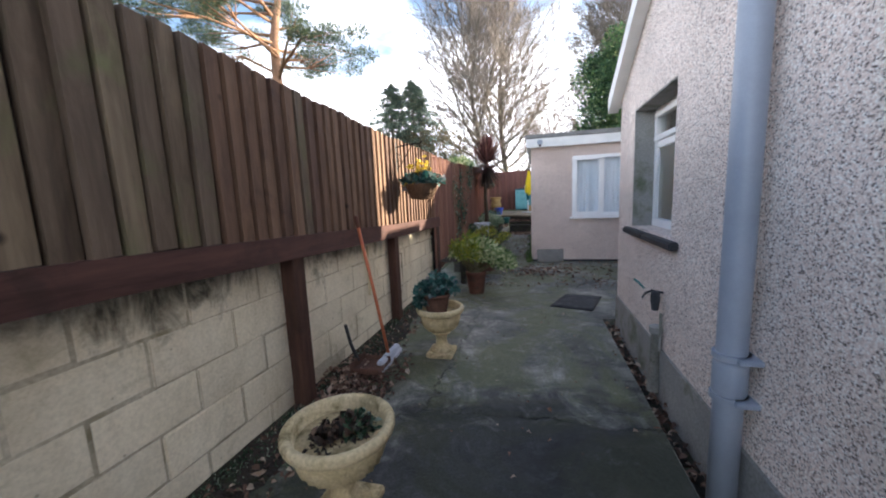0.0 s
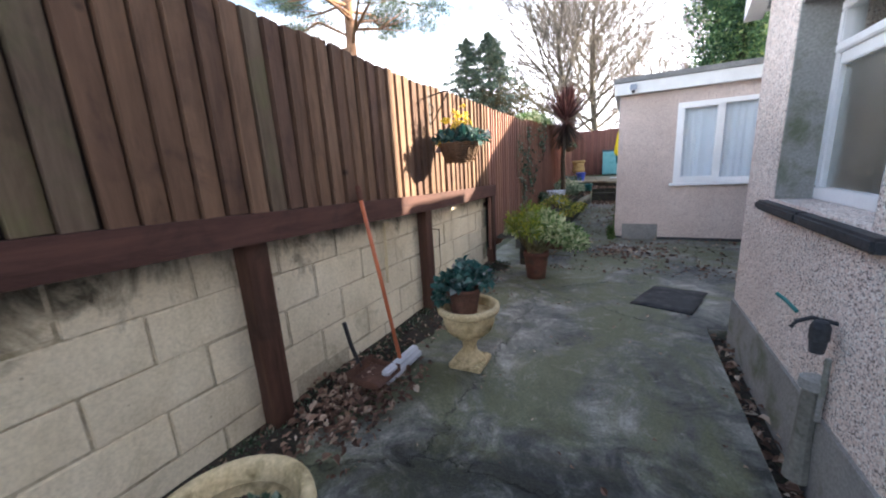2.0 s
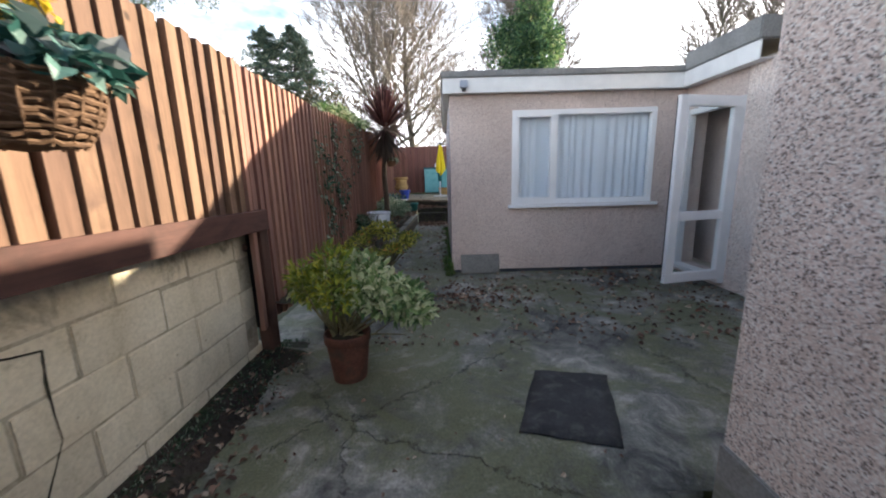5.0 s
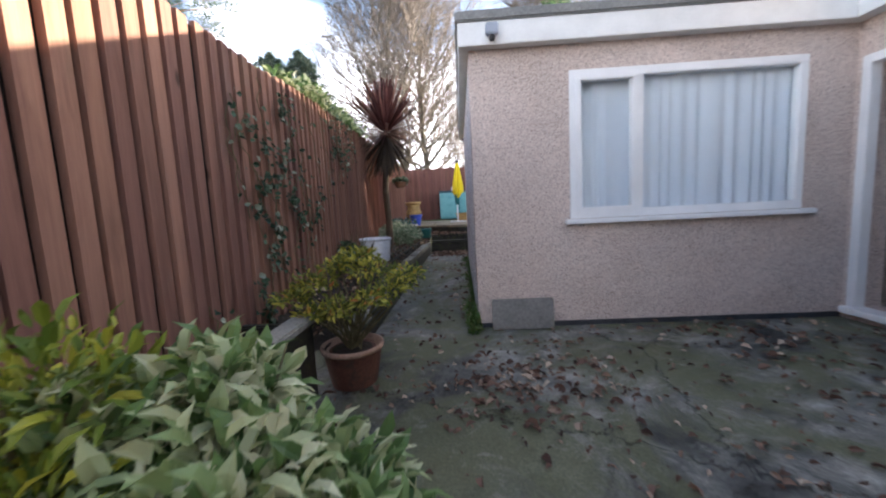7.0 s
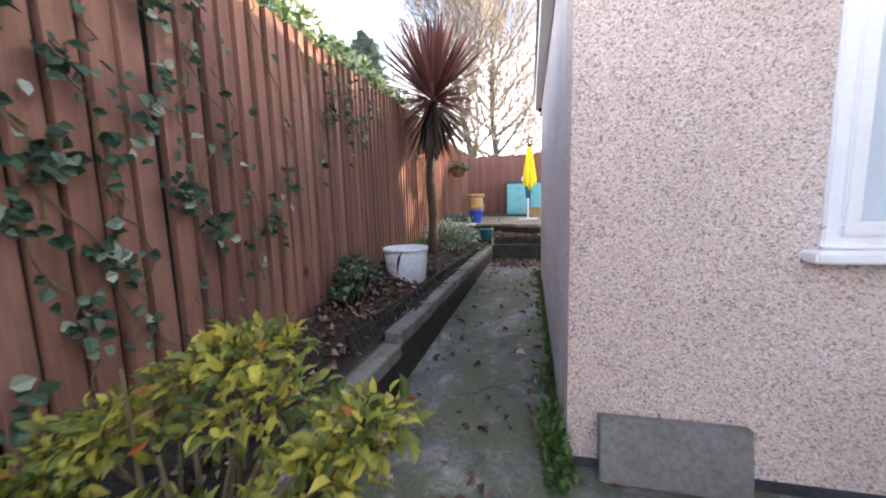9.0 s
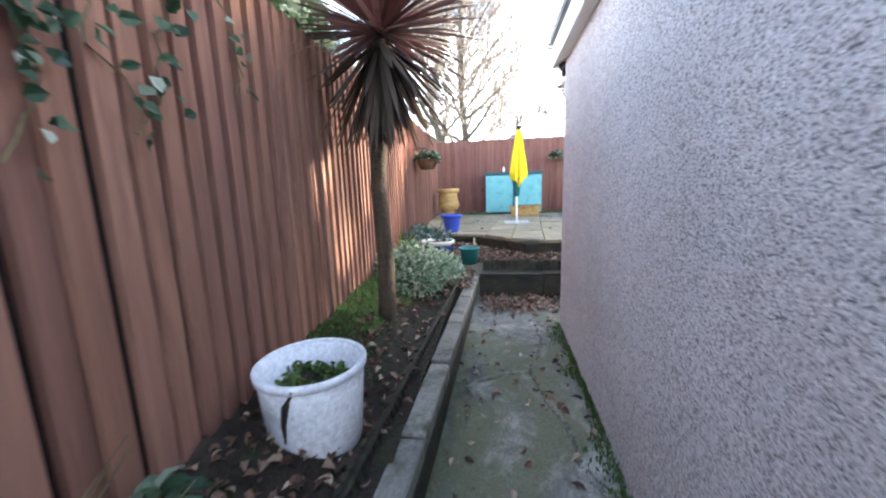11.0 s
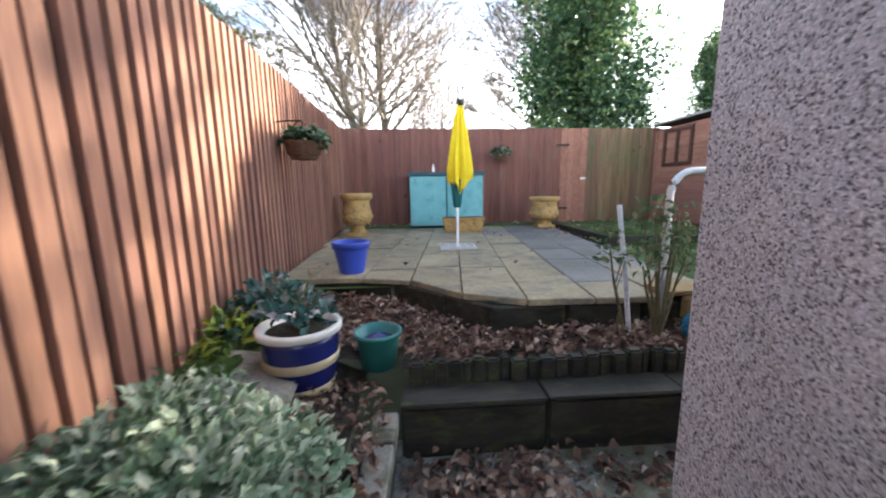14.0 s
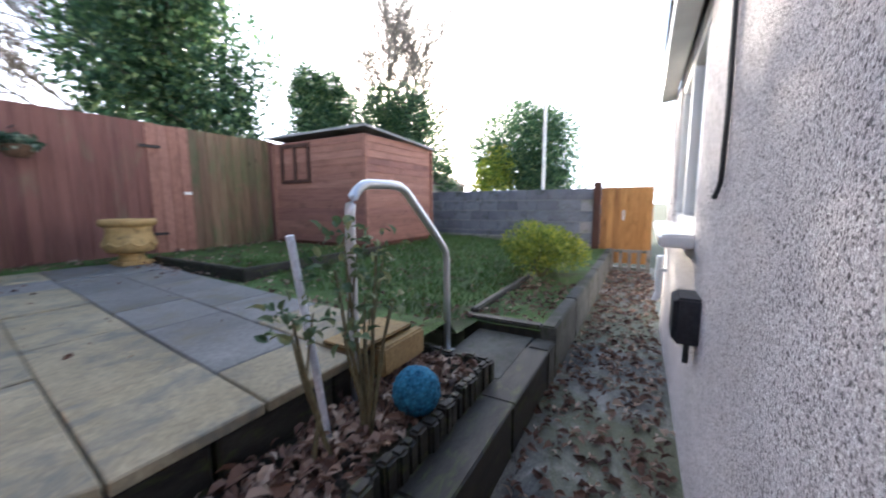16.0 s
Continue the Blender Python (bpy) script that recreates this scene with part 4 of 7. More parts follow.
crack_pts = [(-1.0735, y + 0.012 * RNG.normal(), z) for y, z in ((5.05, 0.99), (5.08, 0.92), (5.13, 0.83), (5.20, 0.81), (5.29, 0.79), (5.285, 0.68), (5.27, 0.55), (5.26, 0.44), (5.21, 0.30), (5.14, 0.15))]
at(part("crack", tube(crack_pts, [0.002, 0.004, 0.005, 0.004, 0.005, 0.006, 0.005, 0.004, 0.004, 0.002], 4), SOIL, bwall, "dark open crack down the blocks"), bwall)
post_spots = ((3.1, 0.13), (4.86, 0.12), (6.68, 0.12))
for y, w in post_spots:
    p = thing("timber_post", (-1.0, y, 0), "dark brown stained timber post against the block wall", "post", "wall posts")
    part("post", boxes((-0.078, 0, -0.1, 0.02, w, lerp(BEAM_TOP, y) - 0.145), bevel=0.006), TIMBER, p)
beam = thing("timber_beam", (-1.0, 2.5, 1.1), "long red-brown stained beam carrying the fence", "beam")
bm = bmesh.new()
ys = [-2.6, -1, 0.5, 2, 3.5, 4.9, 5.8, 6.78]
rows_b = []
for y in ys:
    zt = lerp(BEAM_TOP, y)
    rows_b.append([bm.verts.new(p) for p in ((-0.955, y, zt - 0.148), (-0.955, y, zt), (-1.06, y, zt), (-1.06, y, zt - 0.148))])
for a, b in zip(rows_b, rows_b[1:]):
    for k in range(4):
        bm.faces.new((a[k], a[(k + 1) % 4], b[(k + 1) % 4], b[k]))
bm.faces.new(rows_b[0][::-1])
bm.faces.new(rows_b[-1])
bmesh.ops.bevel(bm, geom=[e for e in bm.edges if abs(e.verts[0].co.y - e.verts[1].co.y) > 0.2], offset=0.006, segments=1, affect="EDGES")
at(part("beam", bm, BEAM, beam), beam)

# ---- raised beds, steps, upper garden ----
def kerb_x(y):
    return -0.475 + 0.055 * (y - 9.0) * 0.7 if y < 10.5 else -0.417 + 0.036 * (y - 10.5)


planter = thing("planter_wall", (-0.62, 7.4, 0), "low dark mossy planter wall with a pale coping", "planter")
at(part("wall", boxes((-0.68, 6.95, -0.1, -0.59, 8.0, 0.455), (-1.02, 7.94, -0.1, -0.68, 8.0, 0.455), bevel=0.01), SLEEPER, planter), planter)
at(part("coping", boxes((-0.70, 6.93, 0.457, -0.565, 7.5, 0.505), (-0.695, 7.504, 0.457, -0.56, 8.03, 0.505), bevel=0.01), KERB, planter, "pale worn concrete coping"), planter)
v, f = grid([(-1.05, 6.85, -0.66, 7.96)], 0.1, lambda x, y: 0.40 + 0.02 * noise.noise(Vector((x * 5, y * 5, 1))))
tagged(ob_from("planter_soil", v, f, SOIL, smooth=True), "dark soil filling the narrow planter", "soil", kind="structure")


def bed_z(x, y):
    k = kerb_x(min(y, 13.5))
    z = lerp([(8.0, 0.22), (9.2, 0.34), (10.5, 0.40), (13.9, 0.44)], y)
    z += 0.22 * max(0.0, min(1.0, (k - 0.25 - x) / 0.55))
    return z + 0.03 * noise.noise(Vector((x * 4, y * 4, 5))) + 0.012 * noise.noise(Vector((x * 15, y * 15, 2)))


v, f = grid([(-1.75, 8.02, -0.5, 13.95)], 0.06, bed_z)
f = [q for q in f if max(v[i][0] for i in q) <= kerb_x(min(max(v[i][1] for i in q), 13.5)) - 0.05]
bed = tagged(ob_from("bed_soil", v, f, SOIL, smooth=True), "dark soil of the long raised bed", "soil", kind="structure")
moss_v = [(x, y, z + 0.012 + 0.02 * max(0, noise.noise(Vector((x * 9, y * 9, 0))))) for x, y, z in v]
moss_f = [q for q in f if noise.noise(Vector((v[q[0]][0] * 1.7, v[q[0]][1] * 1.1, 8))) > -0.22 and v[q[0]][1] > 10.95 and v[q[0]][0] < kerb_x(min(v[q[0]][1], 13.5)) - 0.50]
tagged(ob_from("moss_carpet", moss_v, moss_f, MOSS, smooth=True), "bright green moss along the fence foot", "moss", kind="stuff")

kerb = thing("bed_kerb", (-0.45, 11, 0), "pale concrete kerb stones edging the raised bed", "kerb", kind="structure")
y = 8.35
stones = []
while y < 13.5:
    y2 = min(y + 0.58 + 0.1 * RNG.random(), 13.56)
    a, b = kerb_x(y), kerb_x(y2)
    dz = 0.012 * RNG.normal()
    top = lerp([(8.3, 0.25), (9.3, 0.36), (10.5, 0.41), (13.5, 0.43)], y) + dz
    bm = bmesh.new()
    q = [bm.verts.new(p) for p in ((a - 0.115, y + 0.006, top - 0.09), (a, y + 0.006, top - 0.09), (b, y2 - 0.006, top - 0.09), (b - 0.115, y2 - 0.006, top - 0.09), (a - 0.115, y + 0.006, top), (a, y + 0.006, top), (b, y2 - 0.006, top), (b - 0.115, y2 - 0.006, top))]
    for k in ((3, 2, 1, 0), (4, 5, 6, 7), (0, 1, 5, 4), (1, 2, 6, 5), (2, 3, 7, 6), (3, 0, 4, 7)):
        bm.faces.new([q[i] for i in k])
    bmesh.ops.bevel(bm, geom=bm.edges[:], offset=0.008, segments=1, affect="EDGES")
    stones.append((bm, y, y2, a, b, top))
    y = y2
for bm, *_ in stones:
    at(part("kerb_stone", bm, KERB, kerb), kerb)
bm = bmesh.new()
for _, y, y2, a, b, top in stones:
    q = [bm.verts.new(p) for p in ((a - 0.09, y, -0.1), (a - 0.018, y, -0.1), (b - 0.018, y2, -0.1), (b - 0.09, y2, -0.1), (a - 0.09, y, top - 0.091), (a - 0.018, y, top - 0.091), (b - 0.018, y2, top - 0.091), (b - 0.09, y2, top - 0.091))]
    for k in ((3, 2, 1, 0), (4, 5, 6, 7), (0, 1, 5, 4), (1, 2, 6, 5), (2, 3, 7, 6), (3, 0, 4, 7)):
        bm.faces.new([q[i] for i in k])
at(part("kerb_base", bm, SLEEPER, kerb, "dark wet wall below the kerb"), kerb)
board = thing("bed_board", (-0.62, 11.5, 0.3), "old timber boards leaning inside the bed edge", "board")
at(part("plank", tube([(kerb_x(9.4) - 0.19, 9.4, 0.42), (kerb_x(11) - 0.18, 11.0, 0.46), (kerb_x(13) - 0.15, 13.3, 0.50)], 0.012, 5), SLEEPER, board), board)
LOG = bpy.data.meshes.new("log")
bm = boxes((-0.0125, -0.025, 0, 0.0125, 0.025, 1), bevel=0.006)
bm.to_mesh(LOG)
bm.free()
LOG.materials.append(SLEEPER)
for y in np.arange(9.3, 13.4, 0.055):
    ob = new("log", LOG)
    ob.parent = board
    ob.matrix_parent_inverse = board.matrix_world.inverted()
    ob.matrix_basis = pose(kerb_x(y) - 0.15, y, 0.3, 0, -18, 2 * RNG.normal()) @ Matrix.Diagonal((1, 1, 0.15 + 0.03 * RNG.random(), 1))

PATIO = 0.734
step = thing("garden_step", (1.3, 13.6, 0.15), "dark wet timber step up to the garden", "step", kind="structure")
xs = [-0.30, 0.42, 1.12, 1.86, 2.60]
for a, b in zip(xs, xs[1:]):
    dz = 0.008 * RNG.normal()
    at(part("sleeper", boxes((a + 0.004, 13.56, -0.05, b - 0.004, 13.76, 0.43 + dz), bevel=0.014), SLEEPER, step), step)
    at(part("tread", boxes((a + 0.003, 13.55, 0.432 + dz, b - 0.003, 13.745, 0.452 + dz), bevel=0.006), SLEEPER, step, "thin mossy tread"), step)
at(part("landing", boxes((2.05, 13.70, -0.05, 2.80, 14.16, 0.452), (2.60, 13.55, -0.05, 2.80, 13.70, 0.452), bevel=0.012), DARKKERB, step, "worn concrete landing"), step)
edging = thing("log_edging", (0.9, 13.73, 0.45), "black log-roll edging round the rose bed", "edging", kind="structure")
x = -0.26
while x < 2.0:
    w = 0.055 + 0.035 * RNG.random()
    h = 0.56 + 0.03 * RNG.random()
    at(part("log", boxes((x, 13.735 + 0.008 * RNG.normal(), 0.40, x + w - 0.004, 13.79, h), bevel=0.012), SLEEPER, edging), edging)
    x += w
for y in np.arange(13.76, 14.14, 0.075):
    at(part("log", boxes((1.99, y, 0.40, 2.045, y + 0.07, 0.57 + 0.03 * RNG.random()), bevel=0.012), SLEEPER, edging), edging)


def rose_z(x, y):
    return 0.525 + 0.03 * noise.noise(Vector((x * 4, y * 4, 9)))


v, f = grid([(-1.7, 13.9, 0.0, 15.0), (-0.3, 13.77, 2.0, 14.25)], 0.08, lambda x, y: rose_z(x, y) + (0.10 * max(0, min(1, (-0.5 - x) / 0.6)) if y > 13.9 else 0))
tagged(ob_from("rose_bed_soil", v, f, SOIL, smooth=True), "dark soil of the rose bed", "soil", kind="structure")

# patio edge: low dark retaining wall, then slabs
EDGE = [(-1.75, 14.96), (-0.44, 14.94), (-0.02, 14.50), (0.27, 14.215), (1.82, 14.185), (1.92, 14.55)]
pwall = thing("patio_edge", (0.3, 14.3, 0.5), "dark mossy stone edge under the patio slabs", "retaining wall", kind="structure")
for (x0, y0), (x1, y1) in zip(EDGE, EDGE[1:]):
    d = Vector((x1 - x0, y1 - y0, 0))
    nrm = Vector((d.y, -d.x, 0)).normalized()
    k = max(1, round(d.length / 0.62))
    for i in range(k):
        a, b = Vector((x0, y0, 0)) + d * (i / k + 0.006), Vector((x0, y0, 0)) + d * ((i + 1) / k - 0.006)
        bm = bmesh.new()
        q = []
        for z in (0.30, PATIO - 0.045):
            for p in (a + nrm * -0.02, b + nrm * -0.02, b - nrm * 0.14, a - nrm * 0.14):
                q.append(bm.verts.new((p.x, p.y, z)))
        for kf in ((3, 2, 1, 0), (4, 5, 6, 7), (0, 1, 5, 4), (1, 2, 6, 5), (2, 3, 7, 6), (3, 0, 4, 7)):
            bm.faces.new([q[i2] for i2 in kf])
        bmesh.ops.bevel(bm, geom=bm.edges[:], offset=0.012, segments=1, affect="EDGES")
        at(part("edge_stone", bm, SLEEPER, pwall), pwall)


def front_edge(x):
    return float(np.interp(x, [p[0] for p in EDGE], [p[1] for p in EDGE]))


def upper_z(x, y):
    """Soil and lawn of the upper garden."""
    z = 0.50 if x > 2.3 else 0.66
    z = max(z, lerp([(14.1, 0.52), (15.5, 0.62), (17.5, 0.72), (19.3, 0.76)], y))
    return z + 0.02 * noise.noise(Vector((x * 2, y * 2, 4)))


v, f = grid([(1.9, 14.16, 2.78, 19.4), (2.78, 13.66, 8.0, 19.4), (-2.2, 18.2, 1.9, 19.4), (-2.2, 14.9, 1.9, 18.2)], 0.12, lambda x, y: (upper_z(x, y) if x > 2.5 or y > 18.86 else min(upper_z(x, y), 0.66)) if (x > 1.85 or y > 18.86) else 0.66)
tagged(ob_from("upper_garden", v, f, LAWN, smooth=True), "patchy lawn and soil of the upper garden", "lawn", kind="structure")
patio = thing("patio", (0.3, 16.5, PATIO), "weathered sandstone and grey patio slabs with dark joints", "patio", kind="structure")
SHEAR = 0.095


def sheared(x, y):
    return max(x + SHEAR * max(0.0, y - 14.2), fence_x(y) + 0.035)


cols = [-2.15, -1.65, -1.20, -0.75, -0.33, 0.08, 0.51, 0.965, 1.42, 1.90]
for ci, (x0, x1) in enumerate(zip(cols, cols[1:])):
    y = front_edge((x0 + x1) / 2)
    y = min(front_edge(x0), front_edge(x1)) if ci < 7 else y
    if sheared(x1, 18.8) - sheared(x0, 18.8) < 0.05:
        continue
    first = True
    while y < 18.75:
        y2 = y + (0.42 if first and ci % 2 else 0.62 + 0.28 * RNG.integers(0, 2))
        first = False
        y2 = 18.85 if y2 > 18.5 else y2
        corner = [(x0, y), (x1, y), (x1, y2), (x0, y2)]
        corner = [(cx, max(cy, front_edge(cx))) for cx, cy in corner]
        cx0 = sum(c[0] for c in corner) / 4
        cy0 = sum(c[1] for c in corner) / 4
        if sheared(x1, y2) - sheared(x0, y) < 0.08 or sheared(x1, y) - sheared(x0, y) < 0.05:
            y = y2
            continue
        bm = bmesh.new()
        dz = 0.004 * RNG.normal()
        q = []
        for z in (PATIO - 0.045, PATIO + dz):
            for cx, cy in corner:
                p = Vector((cx, cy)) + (Vector((cx0, cy0)) - Vector((cx, cy))).normalized() * 0.008
                q.append(bm.verts.new((sheared(p.x, p.y), p.y, z)))
        for kf in ((3, 2, 1, 0), (4, 5, 6, 7), (0, 1, 5, 4), (1, 2, 6, 5), (2, 3, 7, 6), (3, 0, 4, 7)):
            bm.faces.new([q[i2] for i2 in kf])
        bmesh.ops.bevel(bm, geom=bm.edges[:], offset=0.006, segments=1, affect="EDGES")
        grey = (cx0 > 0.9 and cy0 > 15.0) or RNG.random() < 0.06
        at(part("slab", bm, SLAB_GREY if grey else SLAB, patio), patio)
        y = y2
v, f = grid([(-2.15, 14.99, 1.89, 18.85)], 0.4, lambda x, y: PATIO - 0.03)
v = [(sheared(x, y), y, z) for x, y, z in v]
at(ob_from("joint_bed", v, f, SLEEPER, patio, "dark mossy joints"), patio)
v2 = [(-0.40, 15.0), (0.0, 14.56), (0.29, 14.27), (1.80, 14.24), (1.90, 15.0)]
at(ob_from("joint_bed", [(x, y, PATIO - 0.03) for x, y in v2], [tuple(range(5))], SLEEPER, patio), patio)
og = thing("corner_stone", (1.72, 14.30, PATIO), "rough ochre stone block at the patio corner", "stone")
bm = boxes((-0.30, -0.13, 0.004, 0.16, 0.14, 0.035), bevel=0.016)
part("stone", bm, SLAB_GOLD, og)
bm = boxes((1.55, 14.13, 0.58, 1.93, 14.20, 0.735), bevel=0.012)
at(part("riser", bm, SLAB_GOLD, og), og)

lawn_kerb = thing("lawn_kerb", (4, 13.6, 0.15), "dark concrete kerb holding the lawn above the path", "kerb", kind="structure")
x = 2.80
while x < 7.9:
    at(part("kerb_stone", boxes((x + 0.004, 13.55, -0.05, min(x + 0.9, 7.95) - 0.004, 13.66, 0.55 + 0.008 * RNG.normal()), bevel=0.012), DARKKERB, lawn_kerb), lawn_kerb)
    x += 0.9
at(part("kerb_stone", boxes((2.80, 13.66, 0.2, 2.90, 14.30, 0.545), bevel=0.012), SLEEPER, lawn_kerb), lawn_kerb)
at(part("kerb_stone", boxes((2.90, 14.22, 0.3, 4.6, 14.29, 0.575), bevel=0.012), SLEEPER, lawn_kerb), lawn_kerb)
timber = thing("bed_timber", (3.4, 17, 0.7), "dark timber edging round the shed border", "edging")
at(part("timber", boxes((2.35, 16.6, 0.55, 4.6, 16.68, 0.80), bevel=0.012), SLEEPER, timber), timber)
at(part("timber", boxes((2.35, 16.68, 0.55, 2.43, 18.6, 0.80), bevel=0.012), SLEEPER, timber), timber)

# ---- handrail, stake, ball ----
rail = thing("handrail", (1.39, 14.2, 0.5), "bent galvanised steel handrail beside the step", "handrail")
pts = [(1.39, 14.17, 0.50), (1.39, 14.17, 0.9), (1.392, 14.17, 1.36)]
pts += [(1.392 + 0.14 * (1 - math.cos(a)), 14.17, 1.40 + 0.15 * math.sin(a)) for a in np.linspace(0.15, 1.5, 7)]
pts += [(1.68, 14.17, 1.553), (1.76, 14.17, 1.548), (1.82, 14.17, 1.525), (1.87, 14.17, 1.485), (2.22, 14.17, 1.19), (2.26, 14.17, 1.145), (2.278, 14.17, 1.09), (2.28, 14.17, 0.9), (2.28, 14.17, 0.44)]
at(part("rail", tube(pts, 0.023, 14), STEEL, rail, smooth=True), rail)
for x, z in ((1.39, 0.53), (2.28, 0.455)):
    at(part("flange", boxes((x - 0.04, 14.13, z - 0.01, x + 0.04, 14.21, z + 0.006), bevel=0.003), STEEL, rail), rail)
stake = tagged(part("garden_stake", tube([(0, 0, 0), (-0.055, 0, 0.4), (-0.125, 0, 0.85)], 0.015, 10), WHITEPOT), "pale plastic stake leaning in the rose bed", "stake")
stake.matrix_world = pose(1.15, 14.10, 0.50)
bm = bmesh.new()
bmesh.ops.create_icosphere(bm, subdivisions=5, radius=0.102)
for vtx in bm.verts:
    d = vtx.co.normalized()
    vtx.co *= 1 + 0.03 * noise.noise(d * 9) + 0.16 * abs(noise.noise(d * 17))
ball = tagged(part("garden_ball", bm, BALLBLUE, smooth=True), "blue woven garden ball lying in the rose bed", "ball")
ball.matrix_world = pose(1.45, 13.87, 0.635)

# ---- shed ----
shed = thing("garden_shed", (5.65, 18.1, 0.74), "red-brown shiplap timber shed with a pent roof", "shed")
SX0, SX1, SY0, SY1 = 4.66, 6.67, 16.95, 19.2
at(part("core", boxes((SX0 + 0.03, SY0 + 0.03, 0.80, SX1, SY1, 2.50)), SHEDWOOD, shed), shed)
at(part("brick_base", boxes((SX0 + 0.05, SY0 + 0.05, 0.55, SX1 - 0.05, SY1, 0.80)), TERRACOTTA, shed, "brick base"), shed)
bm = bmesh.new()
q = [bm.verts.new(p) for p in ((SX0 - 0.06, SY0 - 0.07, 2.66), (SX1 + 0.06, SY0 - 0.07, 2.53), (SX1 + 0.06, SY1 + 0.05, 2.53), (SX0 - 0.06, SY1 + 0.05, 2.66), (SX0 - 0.06, SY0 - 0.07, 2.70), (SX1 + 0.06, SY0 - 0.07, 2.57), (SX1 + 0.06, SY1 + 0.05, 2.57), (SX0 - 0.06, SY1 + 0.05, 2.70))]
for k in ((3, 2, 1, 0), (4, 5, 6, 7), (0, 1, 5, 4), (1, 2, 6, 5), (2, 3, 7, 6), (3, 0, 4, 7)):
    bm.faces.new([q[i] for i in k])
at(part("roof", bm, FELT, shed, "thin felted roof"), shed)
shed_win = at(part("window", boxes((SX0 - 0.022, 18.22, 1.84, SX0 + 0.03, 18.98, 1.90), (SX0 - 0.022, 18.22, 2.47, SX0 + 0.03, 18.98, 2.53), (SX0 - 0.022, 18.22, 1.90, SX0 + 0.03, 18.28, 2.47), (SX0 - 0.022, 18.92, 1.90, SX0 + 0.03, 18.98, 2.47), (SX0 - 0.022, 18.57, 1.90, SX0 + 0.03, 18.63, 2.47)), TIMBER, shed), shed)
at(part("pane", boxes((SX0 + 0.0, 18.27, 1.89, SX0 + 0.01, 18.93, 2.48)), BLACK, shed_win, "dark pane"), shed)
for x, y in ((SX0, SY0), (SX1, SY0), (SX0, SY1)):
    at(part("corner_post", boxes((x - 0.025, y - 0.025, 0.78, x + 0.03, y + 0.03, 2.55), bevel=0.004), SHEDWOOD, shed), shed)

# ---- storage box, trough, urns, parasol ----
store = thing("storage_box", (0.33, 18.95, 0.78), "turquoise storage chest with a dark teal lid", "storage box")
part("body", boxes((-0.68, -0.25, 0, 0.68, 0.25, 0.92), bevel=0.015), TEAL, store)
for x0, x1 in ((-0.655, -0.03), (0.03, 0.655)):
    part("panel", boxes((x0, -0.262, 0.05, x1, -0.25, 0.885), bevel=0.005), TEAL, store)
part("seam", boxes((-0.012, -0.256, 0.03, 0.012, -0.25, 0.90)), TEAL_DARK, store)
part("lid", boxes((-0.71, -0.28, 0.922, 0.71, 0.28, 0.99), bevel=0.014), TEAL_DARK, store)
tagged(part("small_bottle", lathe([(0.0, 0), (0.025, 0), (0.027, 0.08), (0.012, 0.12), (0.012, 0.15), (0, 0.152)], 10), UPVC), "small white bottle on the storage chest", "bottle").matrix_world = pose(0.10, 18.95, 1.772)
tr = thing("stone_trough", (0.56, 18.1, PATIO), "ochre cast-stone trough planter on the patio", "planter")
bm = boxes((-0.34, -0.13, 0, 0.34, 0.13, 0.20), bevel=0.02)
for vtx in bm.verts:
    vtx.co.x *= 0.9 + 0.5 * vtx.co.z
    vtx.co.y += 0.012 * noise.noise(vtx.co * 14)
    vtx.co.x += 0.012 * noise.noise(vtx.co * 11)
part("body", bm, OCHRE, tr)
part("rim", boxes((-0.365, -0.155, 0.20, 0.365, 0.155, 0.245), bevel=0.016), OCHRE, tr)
for i in range(5):
    part("carving", lathe([(0.0, 0), (0.05, 0.005), (0.05, 0.02), (0, 0.03)], 10), OCHRE, tr).matrix_basis = pose(-0.24 + 0.12 * i, -0.125, 0.10, 90, 0, 0)
part("soil", boxes((-0.33, -0.12, 0.22, 0.33, 0.12, 0.249)), SOIL, tr)


